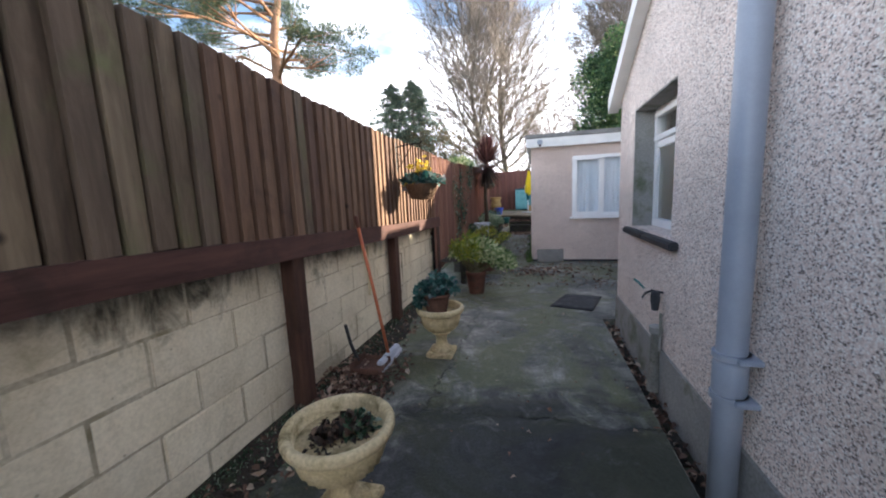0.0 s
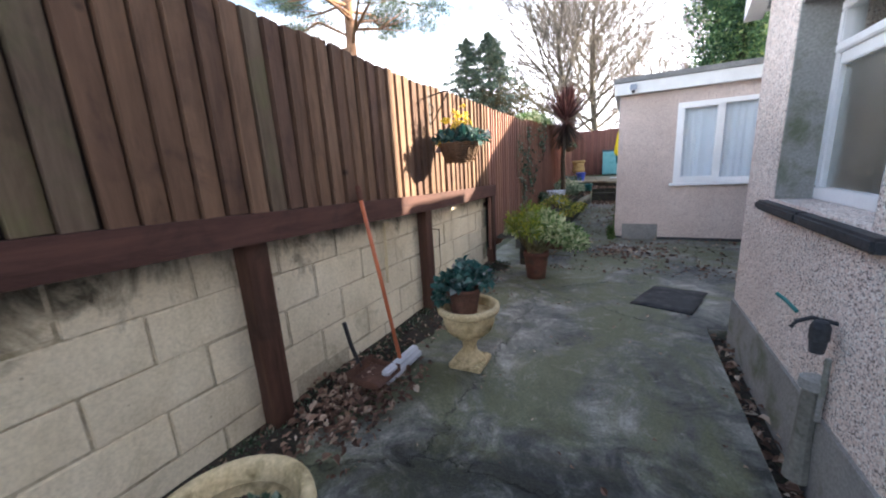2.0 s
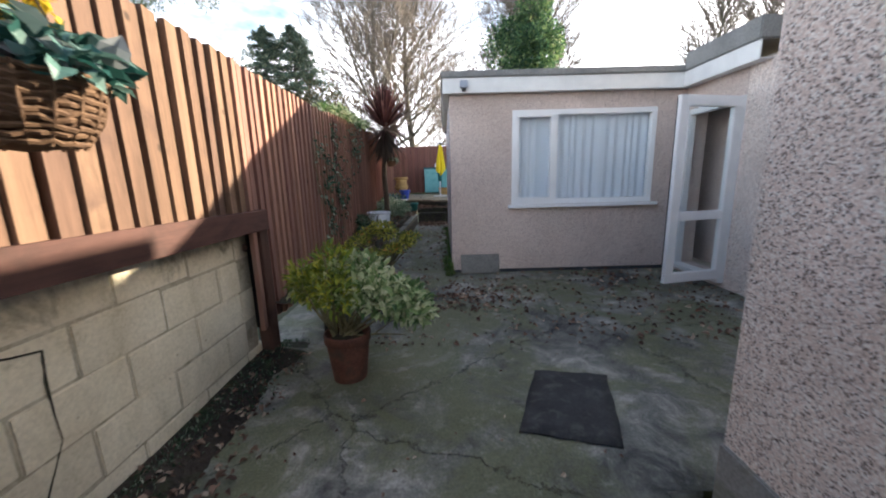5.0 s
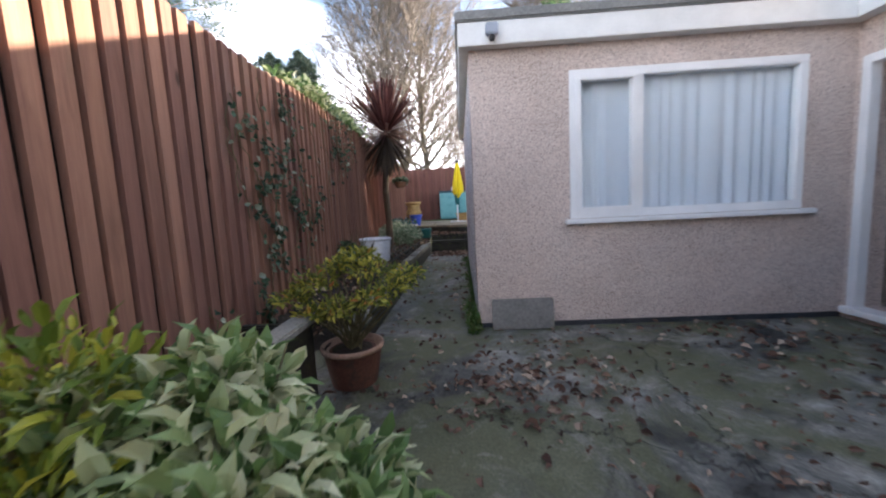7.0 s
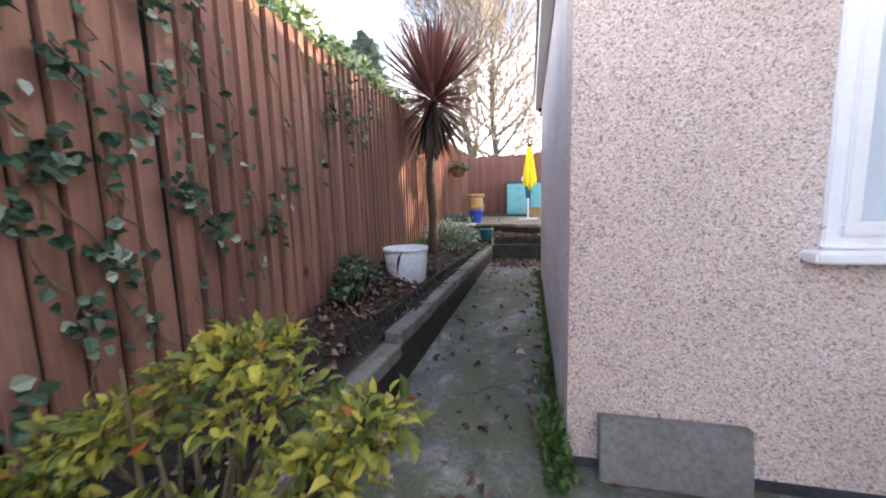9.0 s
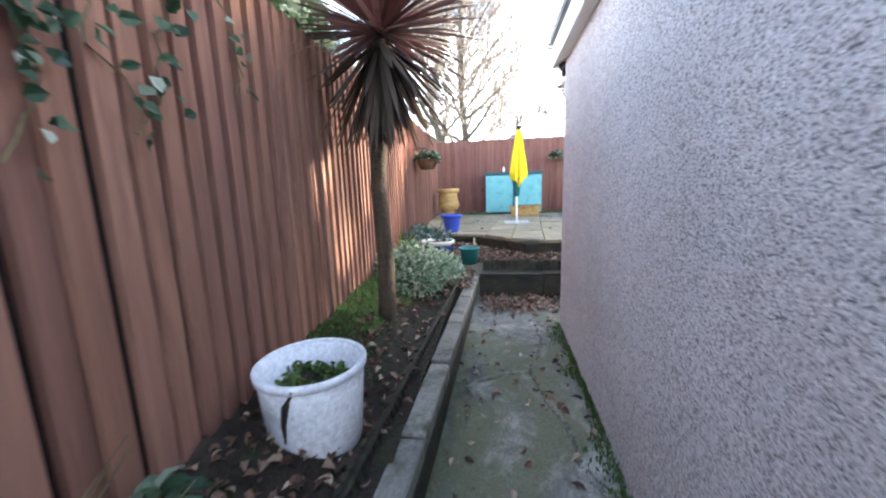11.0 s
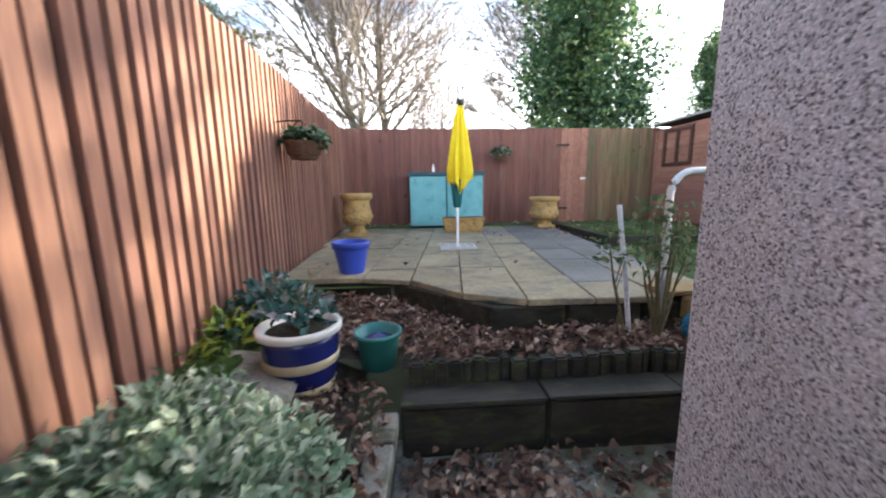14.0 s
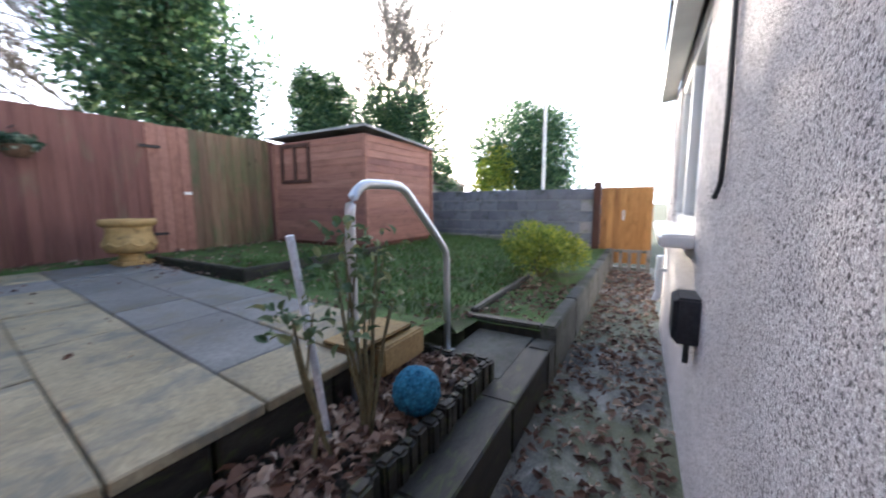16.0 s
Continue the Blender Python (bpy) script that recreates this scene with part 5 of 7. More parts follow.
def urn(name, at_, height, r, material, label, group, soil=True, swag=False):
    u = thing(name, at_, label, "urn", group)
    h = height
    if swag:
        part("plinth", boxes((-r * 0.62, -r * 0.62, 0, r * 0.62, r * 0.62, h * 0.09), bevel=0.012), material, u)
        part("stem", lathe([(r * 0.55, h * 0.09), (r * 0.50, h * 0.14), (r * 0.44, h * 0.20), (r * 0.50, h * 0.27)], 28), material, u, smooth=True)
        part("bowl", lathe([(r * 0.50, h * 0.26), (r * 0.84, h * 0.30), (r * 0.95, h * 0.40), (r * 0.94, h * 0.54), (r * 0.85, h * 0.66), (r * 0.82, h * 0.76), (r * 0.86, h * 0.84)], 36), material, u, smooth=True)
        for k in range(8):
            a = k * math.pi / 4
            arc = [(r * 0.95 * math.cos(a + q), r * 0.95 * math.sin(a + q), h * (0.53 - 0.10 * math.cos(q * 4))) for q in np.linspace(-0.36, 0.36, 7)]
            part("swag", tube(arc, [0.008, 0.014, 0.018, 0.02, 0.018, 0.014, 0.008], 6), material, u, smooth=True)
        part("rim", lathe([(r * 0.80, h * 0.83), (r * 1.02, h * 0.88), (r * 1.04, h * 0.94), (r * 1.0, h), (r * 0.86, h), (r * 0.82, h * 0.95), (0, h * 0.92)], 36), material, u, smooth=True)
        part("soil", lathe([(r * 0.80, h * 0.94), (r * 0.5, h * 0.955), (0, h * 0.96)], 20), SOIL, u)
        return u
    part("plinth", boxes((-r * 0.55, -r * 0.55, 0, r * 0.55, r * 0.55, h * 0.10), bevel=0.01), material, u)
    part("stem", lathe([(r * 0.48, h * 0.10), (r * 0.44, h * 0.14), (r * 0.27, h * 0.20), (r * 0.22, h * 0.32), (r * 0.26, h * 0.42), (r * 0.40, h * 0.46), (r * 0.34, h * 0.49)], 24), material, u, smooth=True)
    part("bowl", lathe([(r * 0.30, h * 0.48), (r * 0.56, h * 0.53), (r * 0.72, h * 0.61), (r * 0.79, h * 0.72), (r * 0.82, h * 0.86)], 48, 24, 0.03), material, u, smooth=True)
    part("rim", lathe([(r * 0.80, h * 0.85), (r * 0.97, h * 0.89), (r * 1.0, h * 0.93), (r * 0.99, h * 0.98), (r * 0.93, h), (r * 0.84, h * 0.985), (r * 0.80, h * 0.93), (r * 0.72, h * 0.80), (0, h * 0.76)], 36), material, u, smooth=True)
    if soil:
        part("soil", lathe([(r * 0.76, h * 0.86), (r * 0.5, h * 0.89), (0, h * 0.90)], 20), SOIL, u)
    return u


urn("garden_urn", (-0.33, 2.47, 0.0), 0.46, 0.255, BUFFSTONE, "wide cream stone urn with dead growth in it", "stone urns", soil=False)
u1 = urn("garden_urn", (-0.31, 4.22, 0.0), 0.47, 0.222, BUFFSTONE, "cream stone pedestal urn holding a potted plant", "stone urns", soil=False)
urn("garden_urn", (-1.19, 17.85, PATIO), 0.68, 0.25, OCHRE, "ochre stone urn with dry stems on the patio", "stone urns", swag=True)
urn("garden_urn", (2.14, 18.55, PATIO), 0.56, 0.27, OCHRE, "ochre stone urn at the patio corner", "stone urns", swag=True)
tagged(leaf_clump("dead_plant", 520, [(-0.36, 2.46, 0.37), (-0.28, 2.50, 0.39), (-0.38, 2.40, 0.36)], [[0.075, 0.075, 0.08]] * 3, DEADPLANT, 0.042, shell=0.2), "brown dead plant remains in the urn", "dead plant")
tagged(leaf_clump("moss_tuft", 260, [(-0.27, 2.52, 0.40)], [[0.09, 0.09, 0.07]], IVY, 0.03, shell=0.2), "dark moss growing in the urn", "moss", kind="stuff")


def pot(name, at_, r, h, material, label, rim=1.0, foot=0.72, band=0.2, inside=SOIL, rim_mat=None):
    p = thing(name, at_, label, "plant pot")
    part("body", lathe([(r * foot, 0), (r * foot * 1.02, 0.01), (r * 0.93, h * (1 - band)), (r * 0.93, h * (1 - band) + 0.004)], 32), material, p, smooth=True)
    part("rim", lathe([(r * 0.93, h * (1 - band)), (r * rim, h * (1 - band) + 0.006), (r * rim * 1.02, h - 0.008), (r * rim, h), (r * 0.92, h), (r * 0.90, h - 0.03), (0, h - 0.045)], 32), rim_mat or material, p, smooth=True)
    part("soil", lathe([(r * 0.89, h - 0.04), (r * 0.4, h - 0.025), (0, h - 0.02)], 20), inside, p)
    return p


plant_pot = pot("plant_pot", (-0.34, 4.22, 0.40), 0.125, 0.19, RUST, "dark plastic plant pot standing in the urn")
tagged(leaf_clump("cyclamen", 620, [(-0.41, 4.18, 0.61), (-0.26, 4.27, 0.62), (-0.35, 4.28, 0.66), (-0.46, 4.16, 0.53)], [[0.12, 0.12, 0.09]] * 3 + [[0.06, 0.07, 0.08]], CYCLAMEN, 0.046, shell=0.3, wide=0.9), "grey-green leafy winter plant in the urn pot", "plant")
pot("terracotta_pot", (-0.325, 6.41, 0.0), 0.155, 0.34, TERRACOTTA, "round terracotta pot with a variegated shrub")
pot("terracotta_pot", (-0.40, 8.14, 0.0), 0.20, 0.26, TERRACOTTA, "wide terracotta pot with a yellowing shrub", band=0.14, rim_mat=WORNRIM)


def stems(name, base, tips, r, material, label, cat):
    """A plant of bare stems, each a part."""
    root = thing(name, base, label, cat)
    for tip in tips:
        b = Vector((RNG.normal() * 0.03, RNG.normal() * 0.03, 0))
        t = Vector(tip) - Vector(base)
        m1 = b.lerp(t, 0.4) + Vector((RNG.normal() * 0.03, RNG.normal() * 0.03, 0.03))
        m2 = b.lerp(t, 0.75) + Vector((RNG.normal() * 0.02, RNG.normal() * 0.02, 0.02))
        part("stem", tube([b, m1, m2, t], [r, r * 0.8, r * 0.6, r * 0.3], 5), material, root)
    return root


def shrub(name, base, centres, radii, material, size, n, label, wide=0.5, shell=0.25):
    """A woody shrub: stems and a crown of leaves."""
    s = thing(name, base, label, "shrub")
    bm = bmesh.new()
    for c in centres:
        for _ in range(3):
            t = Vector(c) + Vector(RNG.normal(size=3) * 0.08) - Vector(base)
            tube([(RNG.normal() * 0.02, RNG.normal() * 0.02, 0), t * 0.5 + Vector(RNG.normal(size=3) * 0.03), t], [0.010, 0.007, 0.003], 5, bm)
    part("stem", bm, STEM, s)
    at(leaf_clump("crown", n, centres, radii, material, size, s, shell=shell, wide=wide), s)
    return s


shrub("variegated_shrub", (-0.325, 6.41, 0.31), [(-0.38, 6.56, 0.62), (-0.12, 6.50, 0.56), (-0.50, 6.62, 0.58), (0.02, 6.56, 0.50), (-0.25, 6.68, 0.66), (0.12, 6.50, 0.45), (-0.32, 6.80, 0.56), (-0.62, 6.70, 0.58)], [[0.20, 0.19, 0.16], [0.20, 0.19, 0.16], [0.17, 0.18, 0.14], [0.17, 0.18, 0.14], [0.17, 0.17, 0.14], [0.13, 0.14, 0.11], [0.18, 0.16, 0.13], [0.15, 0.15, 0.11]], VARIEGATED, 0.072, 3600, "cream and green variegated shrub in a terracotta pot", 0.42)
shrub("lime_shrub", (-0.42, 6.42, 0.31), [(-0.52, 6.45, 0.62), (-0.42, 6.52, 0.78), (-0.36, 6.36, 0.60), (-0.60, 6.50, 0.68)], [[0.13, 0.13, 0.14]] * 4, LIME, 0.06, 900, "lime green young growth beside a variegated shrub", 0.3)
shrub("berry_shrub", (-0.40, 8.14, 0.23), [(-0.62, 8.14, 0.66), (-0.28, 8.22, 0.72), (-0.10, 8.12, 0.62), (-0.42, 8.0, 0.52), (-0.36, 8.28, 0.80), (-0.22, 7.98, 0.58), (-0.74, 8.08, 0.58), (-0.04, 8.24, 0.68), (-0.52, 8.3, 0.74), (-0.58, 7.98, 0.50)], [[0.14, 0.13, 0.08], [0.15, 0.14, 0.08], [0.13, 0.13, 0.07], [0.12, 0.12, 0.07], [0.15, 0.14, 0.06], [0.11, 0.11, 0.06], [0.12, 0.12, 0.06], [0.12, 0.12, 0.06], [0.12, 0.12, 0.06], [0.09, 0.09, 0.06]], BERRY, 0.042, 2000, "yellowing berried shrub growing in a terracotta pot", 0.45, 0.1)
shrub("silver_bush", (-0.86, 12.85, 0.44), [(-1.02, 12.82, 0.66), (-0.78, 12.78, 0.66), (-0.68, 12.92, 0.64), (-0.92, 13.0, 0.72), (-1.18, 12.9, 0.62), (-0.85, 12.64, 0.58)], [[0.26, 0.25, 0.20]] * 6, SILVER, 0.042, 5200, "dense silver variegated evergreen bush in the bed", 0.55, 0.35)
shrub("lime_bush", (4.7, 14.15, 0.5), [(4.4, 14.1, 0.86), (4.85, 14.1, 0.90), (5.2, 14.2, 0.82), (4.7, 14.3, 0.95), (5.0, 13.95, 0.8)], [[0.36, 0.34, 0.27]] * 5, LIME, 0.05, 6500, "rounded lime-green evergreen bush by the kerb", 0.4, 0.45)
shrub("fern_clump", (-1.35, 13.75, 0.55), [(-1.38, 13.7, 0.66), (-1.25, 13.9, 0.70), (-1.45, 14.1, 0.72)], [[0.18, 0.18, 0.12]] * 3, LIME, 0.10, 420, "low green and yellow plants at the fence foot", 0.25)
shrub("bay_shrub", (-1.1, 14.15, 0.55), [(-1.12, 14.2, 0.80), (-0.98, 14.1, 0.74), (-1.2, 14.05, 0.70)], [[0.18, 0.18, 0.15]] * 3, CYCLAMEN, 0.07, 520, "small dark evergreen shrub in the upper bed", 0.5)

# glazed pots by the step
sp = thing("striped_pot", (-0.79, 13.72, 0.44), "navy glazed pot with cream bands and white rim", "plant pot")
prof = [(0.125, 0.0), (0.150, 0.07), (0.170, 0.15), (0.180, 0.23), (0.182, 0.31), (0.180, 0.34)]
part("body", lathe(prof, 36), NAVY, sp, smooth=True)
for z0, z1 in ((0.045, 0.095), (0.185, 0.235)):
    r0, r1 = (float(np.interp(z, [p[1] for p in prof], [p[0] for p in prof])) + 0.003 for z in (z0, z1))
    part("band", lathe([(r0 - 0.004, z0), (r0, z0 + 0.003), (r1, z1 - 0.003), (r1 - 0.004, z1)], 36), CREAM, sp, "cream glaze band", smooth=True)
part("rim", lathe([(0.180, 0.335), (0.200, 0.345), (0.203, 0.370), (0.196, 0.378), (0.172, 0.376), (0.165, 0.34), (0, 0.33)], 36), RIMWHITE, sp, smooth=True)
part("soil", lathe([(0.163, 0.345), (0.08, 0.355), (0, 0.358)], 20), SOIL, sp)
flat_slab = tagged(part("flat_slab", boxes((-0.19, -0.27, -0.02, 0.19, 0.27, 0.02), bevel=0.012), KERB), "pale concrete slab lying in the bed beside the pot", "paving slab")
flat_slab.matrix_world = pose(-0.95, 13.53, 0.62, 0, 12, 8)
stems("dry_stems", (-0.79, 13.72, 0.78), [(-0.9, 13.7, 1.05), (-0.75, 13.8, 1.08), (-0.68, 13.66, 1.0), (-0.84, 13.82, 0.98), (-0.72, 13.7, 1.1)], 0.006, STEM, "thin dry green stems in the striped pot", "plant")
tagged(leaf_clump("pot_leaves", 80, [(-0.85, 13.72, 0.86), (-0.72, 13.74, 0.84)], [[0.1, 0.1, 0.08]] * 2, CYCLAMEN, 0.06, shell=0.3), "sparse grey-green leaves in the striped pot", "plant")
bk = thing("plastic_bucket", (-0.43, 13.88, 0.50), "dark green plastic bucket in the rose bed", "bucket")
part("body", lathe([(0.095, 0), (0.118, 0.19), (0.122, 0.195), (0.113, 0.192), (0.09, 0.02), (0, 0.02)], 24), BUCKET, bk, smooth=True)
part("rim", lathe([(0.118, 0.18), (0.131, 0.184), (0.132, 0.20), (0.121, 0.203), (0.113, 0.19)], 24, caps=False), BUCKET, bk, smooth=True)
part("inner_pot", lathe([(0.108, 0.14), (0.06, 0.165), (0, 0.19)], 16), NAVY, bk)
bp = pot("blue_pot", (-0.80, 15.18, PATIO), 0.16, 0.28, BLUEPOT, "bright blue plastic pot at the patio edge", 1.03, 0.66, 0.22)
wp = thing("white_tub", (-0.85, 10.82, 0.32), "cracked white tub with moss inside on the bed", "plant tub")
part("body", lathe([(0, 0), (0.165, 0), (0.175, 0.02), (0.20, 0.30), (0.21, 0.42), (0.195, 0.425), (0.175, 0.30), (0.16, 0.25)], 32, caps=False), WHITEPOT, wp, smooth=True)
part("rim", lathe([(0.208, 0.40), (0.219, 0.405), (0.221, 0.43), (0.212, 0.437), (0.196, 0.43), (0.194, 0.40)], 32, caps=False), WHITEPOT, wp, smooth=True)
part("moss", lathe([(0.180, 0.30), (0.13, 0.335), (0.06, 0.35), (0, 0.34)], 20, caps=False), SOIL, wp, "dark soil")
leaf_clump("moss", 420, [(-0.06, -0.05, 0.33), (0.05, 0.06, 0.335), (0.06, -0.07, 0.33), (-0.08, 0.07, 0.33)], [[0.07, 0.06, 0.03]] * 4, GRASS, 0.03, wp, "green moss", shell=0.1, wide=0.7)
part("crack", tube([(0.095 * math.cos(4.9) * 2.19, 0.095 * math.sin(4.9) * 2.19, 0.42), (0.214 * math.cos(4.75), 0.212 * math.sin(4.75), 0.36), (0.204 * math.cos(4.66), 0.206 * math.sin(4.66), 0.28), (0.198 * math.cos(4.62), 0.196 * math.sin(4.62), 0.2)], [0.016, 0.014, 0.009, 0.003], 6), SLEEPER, wp, "dark crack and dirt run")
part("lower_rim", lathe([(0.176, 0.045), (0.184, 0.05), (0.186, 0.066), (0.180, 0.074)], 32, caps=False), WHITEPOT, wp, smooth=True)
stems("bare_twigs", (-0.95, 9.9, 0.4), [(-1.25 + 0.5 * RNG.random(), 9.5 + 0.7 * RNG.random(), 0.7 + 0.25 * RNG.random()) for _ in range(26)], 0.005, STEM, "tangle of thin bare twigs in the bed", "plant")

par = thing("parasol", (0.28, 16.38, PATIO), "closed yellow parasol with teal hem on a steel base", "parasol")
part("pole", tube([(0, 0, 0.02), (0, 0, 1.2), (0.04, 0, 1.78)], 0.017, 10), UPVC, par)
part("base_frame", boxes((-0.22, -0.16, 0.004, 0.22, -0.135, 0.035), (-0.22, 0.135, 0.004, 0.22, 0.16, 0.035), (-0.22, -0.135, 0.004, -0.195, 0.135, 0.035), (0.195, -0.135, 0.004, 0.22, 0.135, 0.035), bevel=0.004), STEEL, par, "grey metal base frame")
part("base_cross", boxes((-0.02, -0.135, 0.006, 0.02, 0.135, 0.033), (-0.195, -0.018, 0.006, -0.02, 0.018, 0.033), (0.02, -0.018, 0.006, 0.195, 0.018, 0.033), (-0.12, -0.135, 0.006, -0.10, 0.135, 0.03), (0.10, -0.135, 0.006, 0.12, 0.135, 0.03)), STEEL, par)
bm = bmesh.new()
rings = []
for z, r in ((0.76, 0.125), (0.84, 0.140), (0.95, 0.140), (1.10, 0.122), (1.28, 0.098), (1.45, 0.074), (1.60, 0.048), (1.70, 0.030)):
    ring = []
    for a in np.linspace(0, 2 * math.pi, 48, endpoint=False):
        fold = math.cos(7 * a + 1.1 * z) + 0.35 * math.sin(3 * a + 2)
        q = r * (0.80 + 0.34 * fold)
        hang = 0.05 * math.sin(2 * a + 1) + 0.05 * fold if z < 0.8 else 0.0
        ring.append(bm.verts.new((q * math.cos(a) + 0.02 * z, q * math.sin(a), z + hang)))
    rings.append(ring)
for lo, hi in zip(rings, rings[1:]):
    for i in range(48):
        bm.faces.new((lo[i], lo[(i + 1) % 48], hi[(i + 1) % 48], hi[i]))
part("canopy", bm, YELLOW, par, smooth=True)
part("hem", lathe([(0.030, 0.50), (0.042, 0.52), (0.052, 0.62), (0.062, 0.74), (0.075, 0.84)], 24, 6, 0.18), TEALCLOTH, par, "teal lower hem", smooth=True)
for i in range(6):
    a = i * math.pi / 3
    part("rib", tube([(0.04 + 0.03 * math.cos(a), 0.03 * math.sin(a), 1.66), (0.045 + 0.05 * math.cos(a), 0.05 * math.sin(a), 1.92)], 0.005, 5), IRON, par)
part("hub", lathe([(0.02, 1.68), (0.045, 1.70), (0.045, 1.74), (0.02, 1.76)], 12), IRON, par).matrix_basis = pose(0.04, 0, 0)

# rose bushes, gone leggy
for bx, by, tops in ((1.02, 13.98, [(0.90, 13.95, 1.12), (0.97, 14.05, 1.02)]), (1.22, 13.97, [(1.13, 14.0, 1.22), (1.27, 13.92, 1.28), (1.17, 13.9, 1.12), (1.36, 14.0, 1.2), (1.10, 13.94, 1.0), (1.33, 13.9, 1.08), (1.22, 14.04, 1.32)])):
    rb = thing("rose_bush", (bx, by, 0.52), "leggy winter rose bush with few green leaves", "rose bush", "roses")
    bm = bmesh.new()
    for t in tops:
        d = Vector(t) - Vector((bx, by, 0.52))
        tube([(0.02 * RNG.normal(), 0.02 * RNG.normal(), 0), d * 0.35 + Vector((0.02, 0, 0)), d * 0.7, d], [0.010, 0.009, 0.007, 0.004], 6, bm)
        tube([d * 0.6, d * 0.75 + Vector((0.06, 0.03, 0.02)), d * 0.85 + Vector((0.10, 0.04, 0.06))], [0.005, 0.004, 0.003], 5, bm)
    part("stem", bm, STEM, rb)
    at(leaf_clump("leaves", 22 * len(tops), tops, [[0.10, 0.10, 0.09]] * len(tops), ROSE, 0.045, rb, shell=0.1), rb)

# ---- broom, dustpan, mat, hanging baskets ----
br = thing("broom", (-0.72, 3.92, 0.03), "orange-handled broom with pale head against the wall", "broom")
part("handle", tube([(0, 0, 0.08), (-0.10, 0.0, 0.66), (-0.20, 0.0, 1.20)], 0.014, 10), ORANGE, br, smooth=True)
part("grip", tube([(-0.20, 0, 1.20), (-0.216, 0, 1.29), (-0.217, 0, 1.30)], [0.017, 0.018, 0.012], 10), TERRACOTTA, br)
hd = part("head", boxes((-0.03, -0.19, 0.045, 0.03, 0.21, 0.09), bevel=0.012), BRISTLE, br)
part("bristles", boxes((-0.045, -0.20, 0.0, 0.045, 0.22, 0.05), bevel=0.008), BRISTLE, hd)
dp = thing("dustpan", (-0.80, 3.72, 0.07), "rusty metal dustpan leaning by the leaves", "dustpan")
part("pan", boxes((-0.12, -0.13, 0.0, 0.13, 0.13, 0.012), (-0.12, -0.13, 0.012, -0.105, 0.13, 0.08), (-0.105, -0.13, 0.012, 0.13, -0.12, 0.05), (-0.105, 0.12, 0.012, 0.13, 0.13, 0.05), bevel=0.003), RUST, dp)
part("handle", tube([(-0.11, 0, 0.05), (-0.16, -0.01, 0.20), (-0.19, -0.02, 0.37)], 0.014, 8), BLACK, dp)
bm = bmesh.new()
q = [bm.verts.new(p) for z in (0.004, 0.018) for p in ((0.73, 5.80, z), (1.22, 5.66, z), (1.43, 6.32, z), (0.96, 6.40, z))]
for k in ((3, 2, 1, 0), (4, 5, 6, 7), (0, 1, 5, 4), (1, 2, 6, 5), (2, 3, 7, 6), (3, 0, 4, 7)):
    bm.faces.new([q[i] for i in k])
bmesh.ops.subdivide_edges(bm, edges=bm.edges[:], cuts=6, use_grid_fill=True)
for vtx in bm.verts:
    vtx.co += Vector((0.012 * noise.noise(vtx.co * 9), 0.012 * noise.noise(vtx.co * 8 + Vector((3, 0, 0))), 0.008 * noise.noise(vtx.co * 5)))
tagged(part("door_mat", bm, MAT, smooth=True), "old black rubber mat lying on the concrete", "mat")
tagged(part("wall_pipe", tube([(-1.045, 4.31, 1.02), (-1.045, 4.31, 0.8), (-1.043, 4.29, 0.53)], 0.014, 8), CREAM), "thin cream pipe down the block wall", "pipe")


